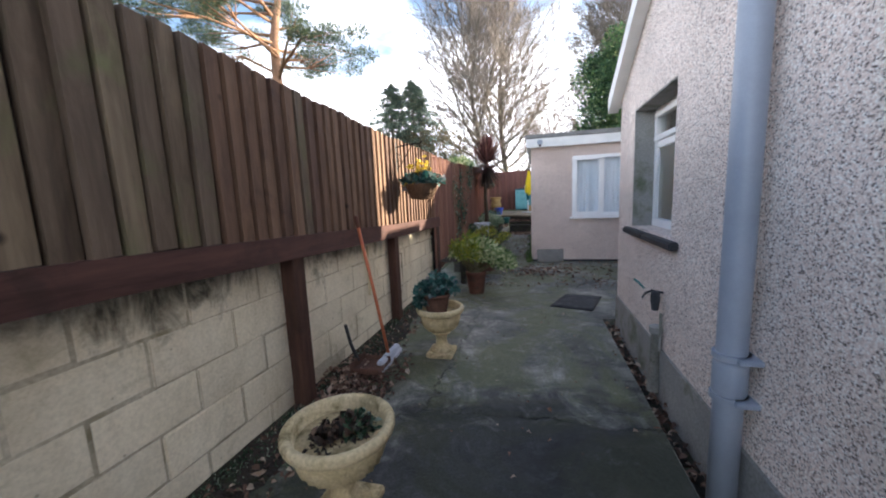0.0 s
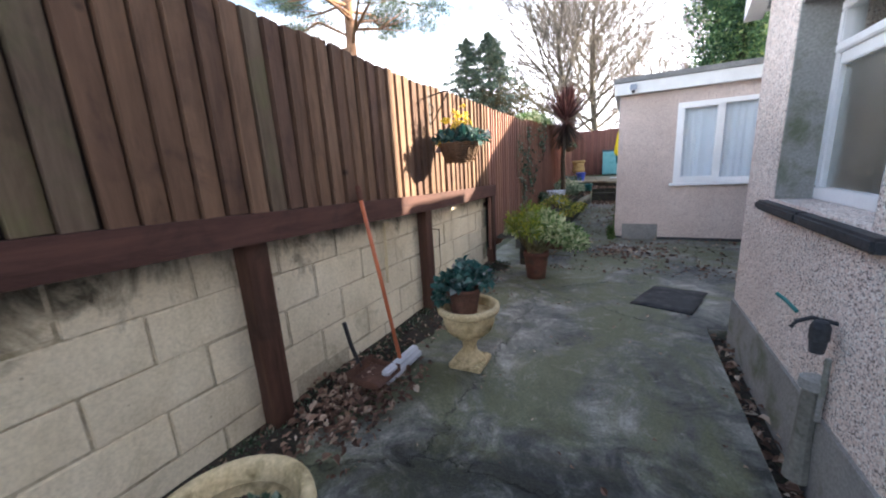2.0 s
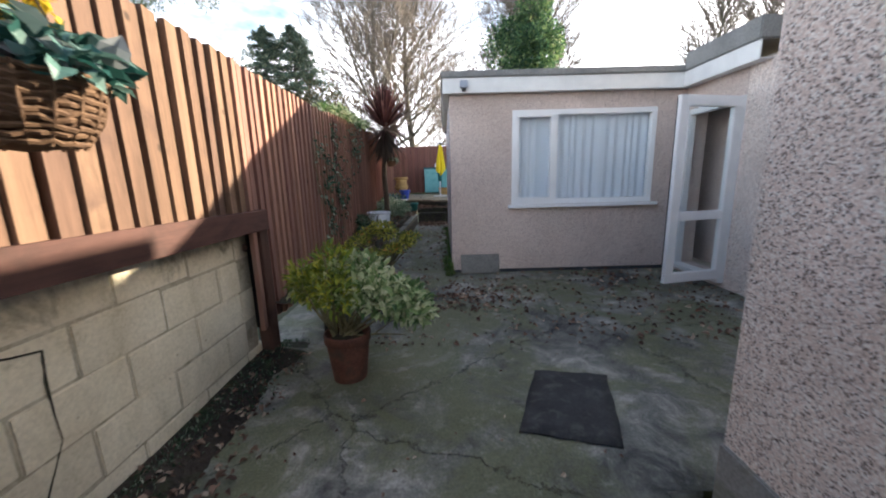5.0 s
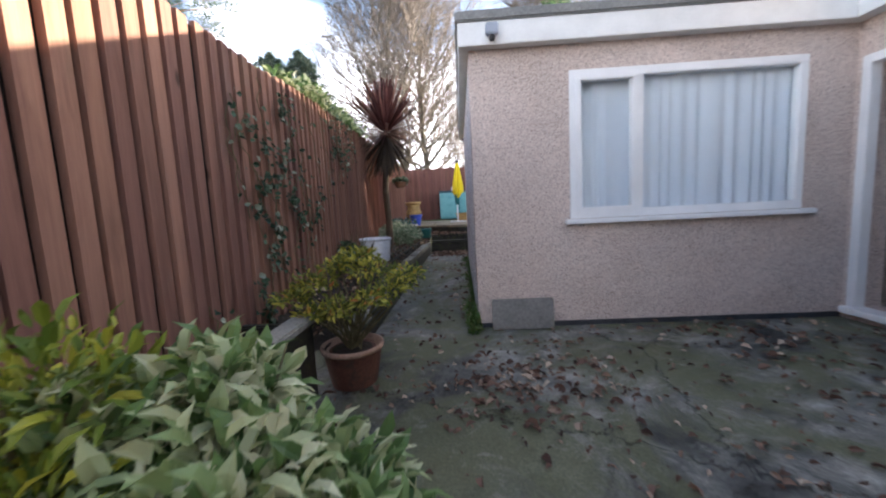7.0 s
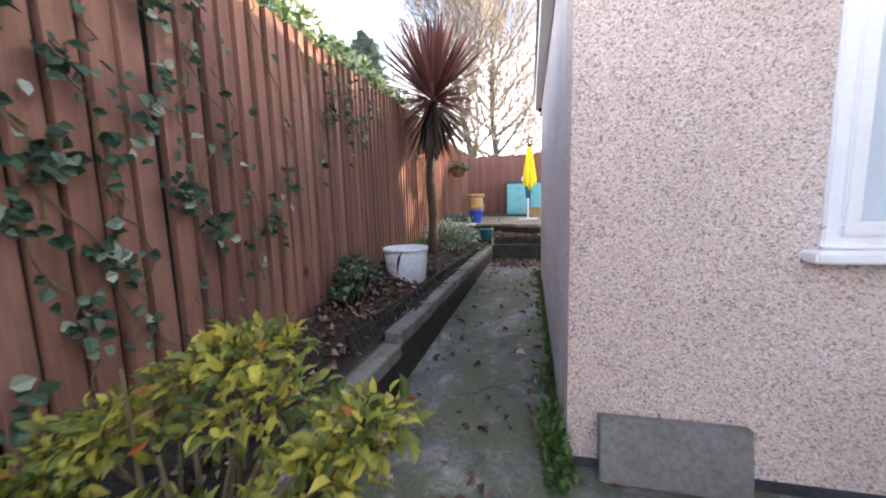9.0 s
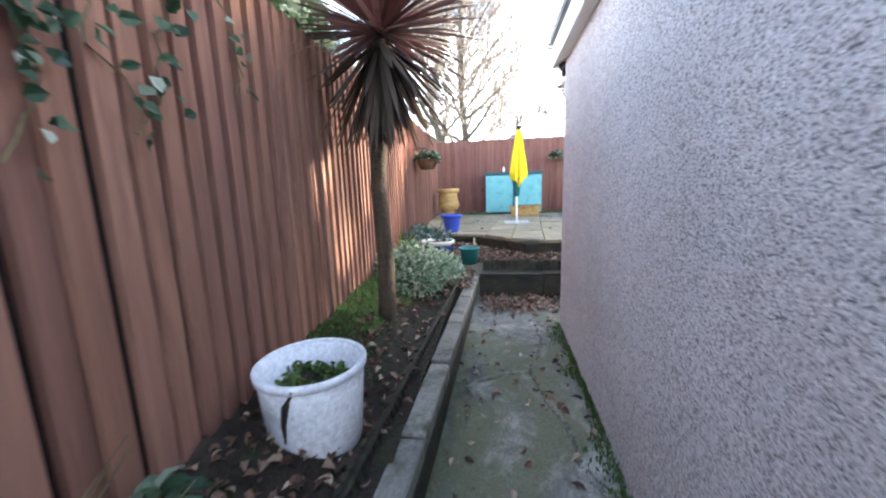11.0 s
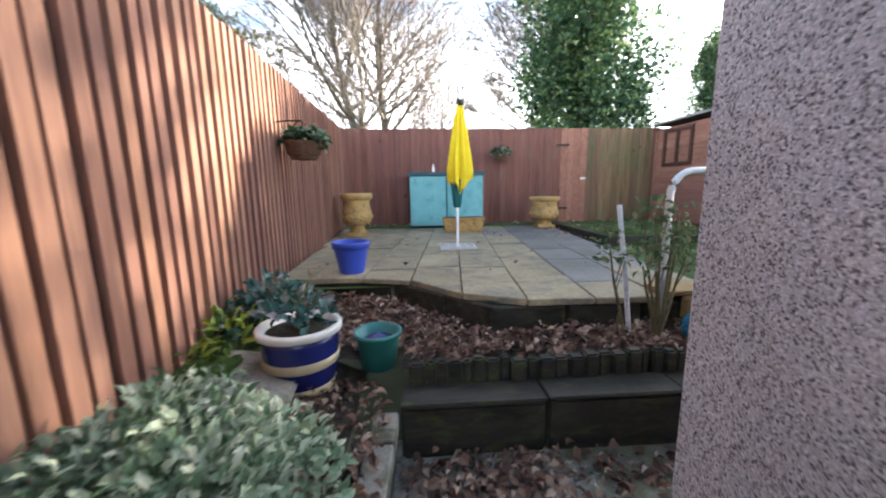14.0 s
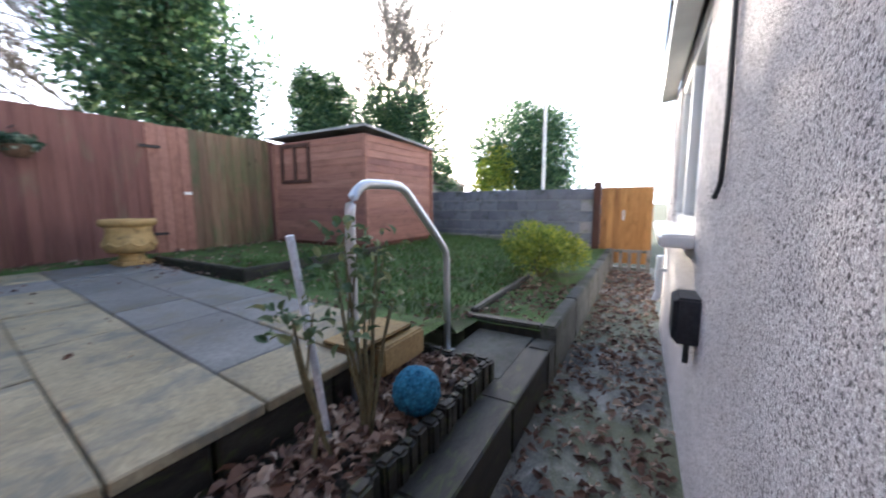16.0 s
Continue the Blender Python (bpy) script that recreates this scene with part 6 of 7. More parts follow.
def basket(at_, root_y, z_arm, r, leaves, mat_leaf, label, flowers=False, wall="x"):
    b = thing("hanging_basket", at_, label, "hanging basket", "hanging baskets")
    part("bowl", lathe([(0.0, 0), (r * 0.55, 0.015), (r * 0.85, r * 0.45), (r, r * 0.95), (r * 1.02, r), (r * 0.96, r), (r * 0.9, r * 0.9), (0, r * 0.85)], 28), WICKER, b, smooth=True)
    bm = bmesh.new()
    for k in range(10):
        z = r * (0.12 + 0.10 * k)
        q = float(np.interp(z / r, (0.0, 0.45, 0.95, 1.02), (0.60, 0.87, 1.01, 1.04)))
        pts = [(q * r * math.cos(a) * (1 + 0.02 * (-1) ** (j + k)), q * r * math.sin(a) * (1 + 0.02 * (-1) ** (j + k)), z + 0.003 * RNG.normal()) for j, a in enumerate(np.linspace(0, 2 * math.pi, 37))]
        tube(pts, r * 0.040, 5, bm)
    part("weave", bm, WICKER, b)
    bm = bmesh.new()
    for k in range(18):
        a = k * math.pi / 9
        tube([(q * r * math.cos(a), q * r * math.sin(a), z * r) for q, z in ((0.64, 0.06), (0.90, 0.45), (1.03, 0.95), (1.05, 1.08))], r * 0.028, 5, bm)
    part("wicker_frame", bm, WICKER, b)
    for i in range(3):
        a = i * 2.094
        part("chain", tube([(r * math.cos(a), r * math.sin(a), r), (0, 0, z_arm - at_[2])], 0.003, 4), IRON, b)
    leaf_clump("plant", leaves, [(0, 0, r * 1.15), (r * 0.6, 0, r * 1.15), (-r * 0.6, 0.02, r * 1.15), (0, r * 0.5, r * 1.2)], [[r * 0.75, r * 0.75, r * 0.5]] * 4, mat_leaf, 0.065, b, shell=0.3, wide=0.8)
    if flowers:
        for _ in range(26):
            o = np.array([0.02, 0.0, r * 1.95]) + RNG.normal(size=3) * np.array([0.07, 0.05, 0.075])
            leaf_clump("flower", 9, [tuple(o)], [[0.018, 0.018, 0.014]], GOLD, 0.030, b, shell=0.1, wide=0.8)
        bm = bmesh.new()
        for _ in range(9):
            tube([(0.03 * RNG.normal(), 0.03 * RNG.normal(), r), (0.03 * RNG.normal(), 0.03 * RNG.normal(), r * 1.5), (0.02 + 0.06 * RNG.normal(), 0.04 * RNG.normal(), r * 2.1)], [0.004, 0.003, 0.002], 4, bm)
        part("flower_stalk", bm, STEM, b)
    return b


basket((-0.69, 5.05, 1.44), 5.05, 2.06, 0.17, 520, CYCLAMEN, "wicker hanging basket with winter leaves and yellow flowers", True)
arm = thing("basket_bracket", (-0.98, 5.05, 1.9), "black wrought-iron scroll bracket on the fence", "bracket")
part("plate", boxes((-0.005, -0.02, -0.14, 0.008, 0.02, 0.20), bevel=0.003), IRON, arm)
part("arm", tube([(0.005, 0, 0.14), (0.15, 0, 0.165), (0.29, 0, 0.165), (0.315, 0, 0.18), (0.305, 0, 0.2)], 0.007, 6), IRON, arm)
bm = tube([(0.008 + 0.012 * a * math.cos(a * 1.7), 0, 0.02 + 0.012 * a * math.sin(a * 1.7)) for a in np.linspace(0.4, 5.2, 26)], 0.005, 5)
tube([(0.005, 0, -0.10), (0.05, 0, -0.06), (0.13, 0, 0.05), (0.20, 0, 0.16)], 0.006, 5, bm)
part("scroll", bm, IRON, arm)
basket((-1.18, 15.3, 1.72), 15.3, 2.05, 0.15, 420, IVY, "hanging basket of dark leaves on the side fence")
arm2 = thing("basket_bracket", (-1.40, 15.3, 1.95), "black iron bracket on the side fence", "bracket")
part("arm", tube([(0, 0, 0.1), (0.1, 0, 0.11), (0.22, 0, 0.11)], 0.007, 6), IRON, arm2)
part("strut", tube([(0, 0, -0.1), (0.1, 0, 0.02), (0.18, 0, 0.1)], 0.006, 6), IRON, arm2)
basket((1.42, 19.02, 1.98), 19.0, 2.32, 0.13, 360, IVY, "small hanging basket on the back fence")
arm3 = thing("basket_bracket", (1.42, 19.2, 2.2), "black iron bracket on the back fence", "bracket")
part("arm", tube([(0, 0.05, 0.12), (0, -0.1, 0.13), (0, -0.18, 0.13)], 0.007, 6), IRON, arm3)

# ---- cordyline ----
cord = thing("cordyline", (-0.87, 11.9, 0.44), "red-leaved cordyline palm with a slim dark trunk", "palm tree")
pts = [(0, 0, -0.06), (0.0, 0, 0.08), (0.015, 0.0, 0.5), (-0.01, 0.0, 1.0), (0.02, 0.0, 1.45), (0.05, 0, 1.85), (0.06, 0, 1.98)]
part("trunk", tube(pts, [0.10, 0.066, 0.055, 0.052, 0.050, 0.050, 0.03], 14), PALMBARK, cord, smooth=True)


def blades(name, n, centre, length, width, elev, material, parent, droop):
    a = RNG.random(n) * 2 * math.pi
    e = np.radians(RNG.uniform(*elev, n))
    way = np.stack([np.cos(a) * np.cos(e), np.sin(a) * np.cos(e), np.sin(e)], 1)
    L = length * (0.75 + 0.4 * RNG.random(n))
    verts, faces = [], []
    for i in range(n):
        d = Vector(way[i])
        s = d.cross(Vector((0, 0, 1))).normalized() if abs(d.z) < 0.98 else Vector((1, 0, 0))
        o = len(verts)
        for k, (u, w) in enumerate(((0, 0.6), (0.35, 1.0), (0.75, 0.9), (1.0, 0.2))):
            p = Vector(centre) + d * (L[i] * u) - Vector((0, 0, droop * L[i] * u * u))
            verts += [p - s * width * w * 0.5, p + s * width * w * 0.5]
        for k in range(3):
            q = o + 2 * k
            faces.append((q, q + 1, q + 3, q + 2))
    return tagged(ob_from(name, verts, faces, material, parent), kind="stuff")


blades("crown", 300, (0.06, 0, 1.96), 0.82, 0.034, (22, 86), REDBLADE, cord, 0.06)
blades("side_leaves", 110, (0.06, 0, 1.94), 0.62, 0.034, (-25, 25), REDBLADE, cord, 0.18)
blades("drooping_leaves", 110, (0.055, 0, 1.90), 0.62, 0.034, (-70, -25), DEADBLADE, cord, 0.10)
blades("dead_skirt", 150, (0.05, 0, 1.86), 0.52, 0.036, (-88, -66), DEADBLADE, cord, 0.05)

# ---- grey wall, gate ----
gwall = thing("grey_wall", (8.1, 16, 0.4), "grey concrete block garden wall", "garden wall", kind="structure")
at(part("mortar", boxes((8.03, 13.95, 0.1, 8.2, 19.4, 1.735)), PLINTH, gwall), gwall)
at(part("pier", boxes((7.97, 13.82, 0.2, 8.25, 13.95, 1.86), bevel=0.01), TIMBER, gwall, "brown gate post"), gwall)
gate = thing("garden_gate", (8.1, 13.4, 0.25), "closed golden timber board gate", "gate")
for i in range(8):
    part("board", boxes((-0.02 - 0.006 * (i % 2), -0.50 + 0.113 * i, 0.0, -0.006 * (i % 2), -0.384 + 0.113 * i, 1.5), bevel=0.003), GATEWOOD, gate)
part("rail", boxes((0.002, -0.5, 0.25, 0.04, 0.42, 0.35), (0.002, -0.5, 1.15, 0.04, 0.42, 1.25)), GATEWOOD, gate)
part("latch", boxes((-0.05, -0.02, 0.85, -0.02, 0.02, 1.05), bevel=0.004), STEEL, gate)
pf = thing("low_trellis", (7.6, 13.35, 0.17), "low pale wooden slat panel before the gate", "trellis")
part("rail", boxes((0, -0.45, 0.36, 0.03, 0.2, 0.41), (0, -0.45, 0.03, 0.03, 0.2, 0.08)), KERB, pf)
for i in range(5):
    part("slat", boxes((-0.012, -0.44 + 0.15 * i, 0.0, -0.002, -0.38 + 0.15 * i, 0.42)), KERB, pf)
planks = thing("stacked_planks", (7.8, 16, 0.45), "pale planks lying along the wall foot", "planks")
for i in range(3):
    part("plank", boxes((-0.02 - 0.04 * i, -1.9, 0.12 + 0.06 * i, 0.13, 1.6, 0.17 + 0.06 * i), bevel=0.006), KERB, planks)


# ---- trees ----
def bare_tree(name, at_, height, seed, label, leaders=((0, 0),), width=5.0, low=0.2, thick=0.3, limbs=26, order=4, rise=0.30):
    """A leafless tree: straight leaders, steep limbs that bend upward, and side shoots three or four times over."""
    rng = np.random.default_rng(seed)
    t = thing(name, at_, label, "tree")
    coarse, fine = ([], []), ([], [])

    def stick(p, d, length, r0, r1, seg, sides, bend, store_):
        vs, fs = store_
        here, way, marks, rings = np.array(p, float), np.array(d, float), [], []
        for k in range(seg + 1):
            rr = r0 + (r1 - r0) * k / seg
            a = np.cross(way, [0.31, 0.77, 0.2])
            a /= np.linalg.norm(a)
            b = np.cross(way, a)
            rings.append(len(vs))
            for i in range(sides):
                w = 2 * math.pi * i / sides
                vs.append(here + rr * (math.cos(w) * a + math.sin(w) * b))
            marks.append((here.copy(), way.copy(), rr))
            way = way + rng.normal(size=3) * 0.055 + np.array([0, 0, bend])
            way /= np.linalg.norm(way)
            here = here + way * length / seg
        for k in range(seg):
            for i in range(sides):
                j = (i + 1) % sides
                fs.append((rings[k] + i, rings[k] + j, rings[k + 1] + j, rings[k + 1] + i))
        return marks

    def shoots(marks, length, level):
        if level > order:
            return
        count = (11, 7, 4)[min(level - 2, 2)]
        flat = rng.normal(size=3)
        for j in range(count):
            u = 0.16 + 0.80 * (j + rng.random() * 0.8) / count
            x = u * (len(marks) - 1)
            i = min(int(x), len(marks) - 2)
            p = marks[i][0] + (marks[i + 1][0] - marks[i][0]) * (x - i)
            w, r = marks[i][1], marks[i][2]
            side = np.cross(w, flat) * (1 if j % 2 else -1) + rng.normal(size=3) * 0.45
            side -= w * np.dot(side, w)
            side /= np.linalg.norm(side) + 1e-9
            d = w * 0.80 + side * (0.50 + 0.25 * rng.random()) + np.array([0, 0, 0.12])
            d /= np.linalg.norm(d)
            L = length * (0.62 - 0.36 * u) * (0.75 + 0.5 * rng.random())
            r2 = max(min(r * 0.55, 0.05), 0.017 if level < 4 else 0.013)
            kid = stick(p, d, L, r2, 0.010, 4 if level < 4 else 3, 4 if level < 3 else 3, 0.05, fine)
            shoots(kid, L, level + 1)

    for dx, dy in leaders:
        lean = np.array([dx * 0.035, dy * 0.035, 1.0])
        tall = height * (1 - 0.06 * rng.random())
        spine = stick((dx, dy, -0.3), lean / np.linalg.norm(lean), tall * 0.86, thick, 0.025, 14, 8, 0.01, coarse)
        for j in range(limbs):
            u = low + (0.97 - low) * (j + rng.random()) / limbs
            x = u * 14
            i = min(int(x), 13)
            p = spine[i][0] + (spine[i + 1][0] - spine[i][0]) * (x - i)
            f = (u - low) / (0.97 - low)
            a = j * 2.4 + rng.normal() * 0.3
            up = 0.34 + 1.25 * f
            d = np.array([math.cos(a), math.sin(a), up])
            d /= np.linalg.norm(d)
            L = width * (1.0 - 0.30 * f) * (0.85 + 0.4 * rng.random()) * (0.75 + 0.25 * min(1, f * 5)) + 0.10 * height * f
            limb = stick(p, d, L, max(spine[i][2] * 0.5, 0.055), 0.022, 7, 5, rise * 0.28, coarse)
            shoots(limb, L, 2)
    ob_from("trunk", *coarse, BARK, t, smooth=True)
    ob_from("crown", *fine, TWIG, t, "fine leafless twigs")
    return t


bare_tree("bare_tree", (-2.45, 35, -0.3), 21, 3, "tall leafless deciduous tree with twin trunks", ((-0.5, 0), (0.55, 0.3)), 7.4, 0.17, 0.36, 32)
bare_tree("bare_tree", (5.6, 28.5, -0.3), 14.5, 11, "leafless tree rising behind the ivy", ((-0.5, 0), (0.6, 0.2)), 4.4, 0.3, 0.18, 18)
bare_tree("bare_tree", (15.0, 24.5, -0.3), 12.5, 23, "slim leafless tree beyond the shed", ((-1.2, 0), (0, 0), (1.0, 0.3), (2.2, -0.2)), 2.4, 0.42, 0.07, 12, 3)
bare_tree("bare_tree", (0.8, 48, -0.3), 13, 31, "distant leafless tree behind the gardens", ((0, 0),), 5.0, 0.2, 0.25, 16, 3)


def ivy_tree(at_, height, r, n, seed, label, lean=(0, 0), size=0.2):
    t = thing("ivy_tree", at_, label, "tree")
    bm = tube([(0, 0, 0), (lean[0] * 0.5, lean[1] * 0.5, height * 0.5), (lean[0], lean[1], height * 0.92)], [0.28, 0.2, 0.06], 8)
    rng = np.random.default_rng(seed)
    cs, rs = [], []
    for k in range(26):
        u = (k + rng.random()) / 26
        a = rng.random() * 6.28
        q = r * (1.0 - 0.6 * abs(u - 0.45)) * 0.72 * rng.random() ** 0.5
        c = (lean[0] * u + q * math.cos(a), lean[1] * u + q * math.sin(a), height * (0.10 + 0.86 * u))
        cs.append(c)
        s = r * (0.30 + 0.24 * rng.random()) * (1.1 - 0.5 * max(0, u - 0.5))
        rs.append([s, s, s * 1.15])
        tube([(lean[0] * u, lean[1] * u, height * 0.9 * u), tuple(np.array(c) * 0.6 + np.array((0, 0, height * 0.36 * u))), c], [0.06, 0.04, 0.015], 5, bm)
    part("trunk", bm, BARK, t)
    leaf_clump("crown", n * 5, cs, rs, TREEIVY, size * 0.55, t, shell=0.3, wide=0.75, lean=0.1, bottom=-0.9, simple=True)
    return t


ivy_tree((4.8, 22.6, -0.3), 9.6, 2.4, 7500, 5, "tall tree smothered in dark ivy", (-0.2, 0.3), 0.24)
ivy_tree((10.9, 24.8, -0.3), 6.9, 1.8, 5500, 6, "ivy-covered tree stump behind the shed", (0, 0), 0.22)
ivy_tree((14.5, 23.4, -0.3), 6.4, 3.0, 7500, 8, "ivy-covered tree beyond the shed", (0.5, 0), 0.22)
ivy_tree((20.5, 19.3, -0.3), 6.6, 3.6, 7000, 9, "dark spreading evergreen beyond the wall", (0, 0), 0.26)
s = thing("yellow_shrub", (17.3, 19.8, -0.3), "yellow-green tall shrub beyond the wall", "shrub")
part("stem", tube([(0, 0, 0), (0.1, 0, 1.6), (0, 0, 3.0)], [0.08, 0.06, 0.03], 6), BARK, s)
leaf_clump("crown", 3200, [(0, 0, 3.2), (0.9, 0.2, 2.9), (-0.8, 0, 2.6), (0.4, -0.2, 3.8), (1.6, 0.1, 3.0)], [[0.8, 0.8, 0.8]] * 5, LIME, 0.16, s, shell=0.3)

pine = thing("pine_tree", (-11.8, 17.6, -0.3), "tall open pine with orange bark and airy needle clumps", "tree")
bm = tube([(0, 0, 0), (0.1, 0.1, 4), (-0.35, 0.2, 7.5), (-0.2, 0.1, 10), (0.3, 0.2, 12.5), (0.4, 0.3, 14.5)], [0.36, 0.32, 0.27, 0.22, 0.14, 0.05], 10)
rng_p = np.random.default_rng(4)
cs, rs = [], []
for k in range(30):
    z = 7.8 + 6.6 * (k + rng_p.random()) / 30
    a = rng_p.random() * 6.283
    L = (2.4 + 3.4 * rng_p.random()) * (1.15 - 0.5 * (z - 8) / 7)
    e = np.array((L * math.cos(a), L * math.sin(a), z + 0.3 + 0.9 * rng_p.random()))
    m1 = e * np.array((0.5, 0.5, 1)) + np.array((0, 0, -0.1 + rng_p.normal() * 0.3))
    tube([(-0.1, 0.1, z - 0.1), tuple(m1), tuple(e)], [0.085, 0.055, 0.02], 5, bm)
    for _ in range(5):
        o = e + rng_p.normal(size=3) * np.array((0.75, 0.75, 0.35))
        cs.append(tuple(o))
        rs.append([0.50 + 0.35 * rng_p.random()] * 2 + [0.26 + 0.14 * rng_p.random()])
        tube([tuple(m1), tuple((m1 + o) / 2 + rng_p.normal(size=3) * 0.1), tuple(o)], [0.03, 0.02, 0.008], 4, bm)
part("trunk", bm, PINEBARK, pine, smooth=True)
leaf_clump("crown", 52000, cs, rs, NEEDLE, 0.21, pine, shell=0.1, wide=0.14, lean=0.5, simple=True)


def conifer(at_, h, r, n, seed, label):
    t = thing("conifer", at_, label, "tree")
    rng = np.random.default_rng(seed)
    bm = tube([(0, 0, 0), (0, 0, h * 0.6), (0, 0, h * 0.98)], [0.16, 0.10, 0.015], 7)
    cs, rs = [], []
    for k in range(240):
        u = 0.22 + 0.78 * (k + rng.random()) / 240
        L = r * (1.03 - u) ** 0.85 * (0.55 + 0.75 * rng.random())
        a = rng.random() * 6.283
        for q in (0.35, 0.7, 1.0):
            cs.append((L * q * math.cos(a), L * q * math.sin(a), h * u - 0.25 * L * q))
            rs.append([(0.05 + 0.075 * r * (1.1 - u)) * min(1.0, 0.35 + 3 * (1.0 - u))] * 2 + [0.12])
        tube([(0, 0, h * u), (L * math.cos(a), L * math.sin(a), h * u - 0.25 * L)], [0.025, 0.008], 4, bm)
    part("trunk", bm, BARK, t)
    leaf_clump("crown", n * 4, cs, rs, SPRUCE, 0.12, t, shell=0.1, wide=0.3, lean=0.5, simple=True)
    return t


conifer((-7.6, 21.8, -0.3), 8.4, 4.6, 9000, 1, "dark blue-green conifer behind the fence")
conifer((-6.4, 22.2, -0.3), 8.6, 4.6, 9000, 2, "dark conifer beside its twin behind the fence")
bs = thing("brown_shrub", (-5.1, 21.4, -0.3), "brown winter shrub behind the fence", "shrub")
part("stem", tube([(0, 0, 0), (0, 0, 2.5), (0.1, 0, 5)], [0.10, 0.07, 0.03], 6), BARK, bs)
leaf_clump("crown", 4200, [(0, 0, 5.0), (-0.9, 0, 4.5), (0.9, 0.2, 4.4), (-0.2, 0, 3.6)], [[1.1, 0.9, 1.2]] * 4, BROWNSPRAY, 0.16, bs, shell=0.2, wide=0.25)
far = thing("far_bushes", (-3.4, 22.5, -0.3), "dark bushes beyond the side fence", "shrub")
part("stem", tube([(0, 0, 0), (0, 0, 3.0)], [0.08, 0.03], 6), BARK, far)
leaf_clump("crown", 1800, [(0, 0, 3.0), (-0.7, 0, 3.6), (0.6, 0.2, 2.6)], [[0.8, 0.8, 0.9]] * 3, SPRUCE, 0.16, far, shell=0.3)

pole = tagged(part("telegraph_pole", tube([(0, 0, 0), (0.0, 0, 3), (0.08, 0, 6.2)], [0.09, 0.08, 0.06], 10), RIMWHITE), "pale slim pole beyond the garden wall", "pole")
pole.matrix_world = pose(16.2, 17.0, -0.3)
fh = thing("far_house", (15, 22.5, -0.3), "low pale outbuilding with a dark roof beyond the wall", "house")
part("wall", boxes((-1.6, -1.5, 0, 1.6, 1.5, 2.6)), PLINTH, fh)
bm = bmesh.new()
q = [bm.verts.new(p) for p in ((-1.8, -1.7, 2.6), (1.8, -1.7, 2.6), (1.8, 1.7, 2.6), (-1.8, 1.7, 2.6), (-1.8, 0, 3.3), (1.8, 0, 3.3))]
for k in ((0, 1, 5, 4), (2, 3, 4, 5), (0, 4, 3), (1, 2, 5), (3, 2, 1, 0)):
    bm.faces.new([q[i] for i in k])
part("roof", bm, TILE, fh)
part("window", boxes((-1.0, -1.52, 1.2, -0.2, -1.49, 2.1)), BLACK, fh)

# ---- ivy on the fence ----
iv = thing("fence_ivy", (-1.0, 8.8, 0.4), "ivy strands climbing the brown fence", "ivy")
strands, lp, lw = bmesh.new(), [], []
rng_i = np.random.default_rng(12)


def ivy_strand(y, z0, z1, step_, wander, dense):
    pts, yy = [], y
    for z in np.arange(z0, z1, step_):
        yy += rng_i.normal() * wander
        x = fence_x(yy) + 0.03
        pts.append((x, yy, z))
        for _ in range(rng_i.poisson(dense)):
            lp.append((x + 0.008 + 0.02 * rng_i.random(), yy + rng_i.normal() * 0.035, z + rng_i.normal() * 0.03))
            lw.append((0.35, rng_i.normal() * 0.7, rng_i.normal() * 0.5 - 0.25))
    if len(pts) > 2:
        tube(pts, 0.0035, 4, strands)


for y, a, b, dn in ((7.72, 0.35, 0.66, 4), (8.15, 0.40, 0.62, 3), (8.22, 1.1, 1.85, 2.2), (8.32, 0.6, 1.8, 1.8), (8.42, 0.7, 1.5, 2.4), (8.5, 0.9, 1.45, 2.8), (8.62, 0.45, 2.1, 2.8), (8.72, 1.4, 2.1, 2.0), (8.8, 0.6, 1.5, 3.0), (8.95, 0.7, 2.0, 2.0), (9.1, 0.8, 2.1, 1.8), (9.4, 1.5, 2.2, 0.7), (9.75, 1.3, 2.2, 0.8), (9.95, 1.7, 2.3, 1.4), (10.15, 1.5, 2.3, 2.0), (10.3, 1.7, 2.3, 2.4), (10.45, 1.6, 2.3, 2.2), (10.6, 1.7, 2.35, 2.0), (10.9, 1.8, 2.35, 2.0), (8.05, 1.2, 1.9, 0.8)):
    ivy_strand(y, a, b, 0.05, 0.035, dn * (0.35 if y < 9.3 else 0.9))
for y, z, k in ((8.31, 1.32, 26), (8.70, 1.23, 34), (8.43, 1.03, 28), (8.66, 1.89, 30), (8.65, 1.64, 14), (8.22, 1.67, 16), (8.34, 1.58, 16), (8.84, 1.09, 26), (8.32, 0.84, 20), (8.15, 0.69, 12), (8.19, 0.47, 26), (9.19, 1.11, 22), (8.22, 1.16, 14), (9.38, 1.28, 16), (9.88, 1.80, 20), (8.56, 1.51, 12)):
    for _ in range(k):
        lp.append((fence_x(y) + 0.035 + 0.035 * rng_i.random(), y + rng_i.normal() * 0.034, z + rng_i.normal() * 0.045))
        lw.append((0.40, rng_i.normal() * 0.8, rng_i.normal() * 0.6 - 0.3))
part("strand", strands, STEM, iv).matrix_parent_inverse = iv.matrix_world.inverted()
lp, lw = np.array(lp), np.array(lw)
v, f = leaf_mesh(lp, lw, np.tile([1.0, 0, 0.3], (len(lp), 1)) + rng_i.normal(size=(len(lp), 3)) * 0.3, 0.032 + 0.022 * rng_i.random(len(lp)), 0.030 + 0.018 * rng_i.random(len(lp)))
at(ob_from("leaves", v, f, IVY, iv), iv)
tops = [(fence_x(y) - 0.03 + 0.05 * rng_i.normal(), y, lerp(FENCE_TOP, y) + 0.02 + 0.05 * rng_i.random()) for y in np.arange(8.9, 11.9, 0.16)]
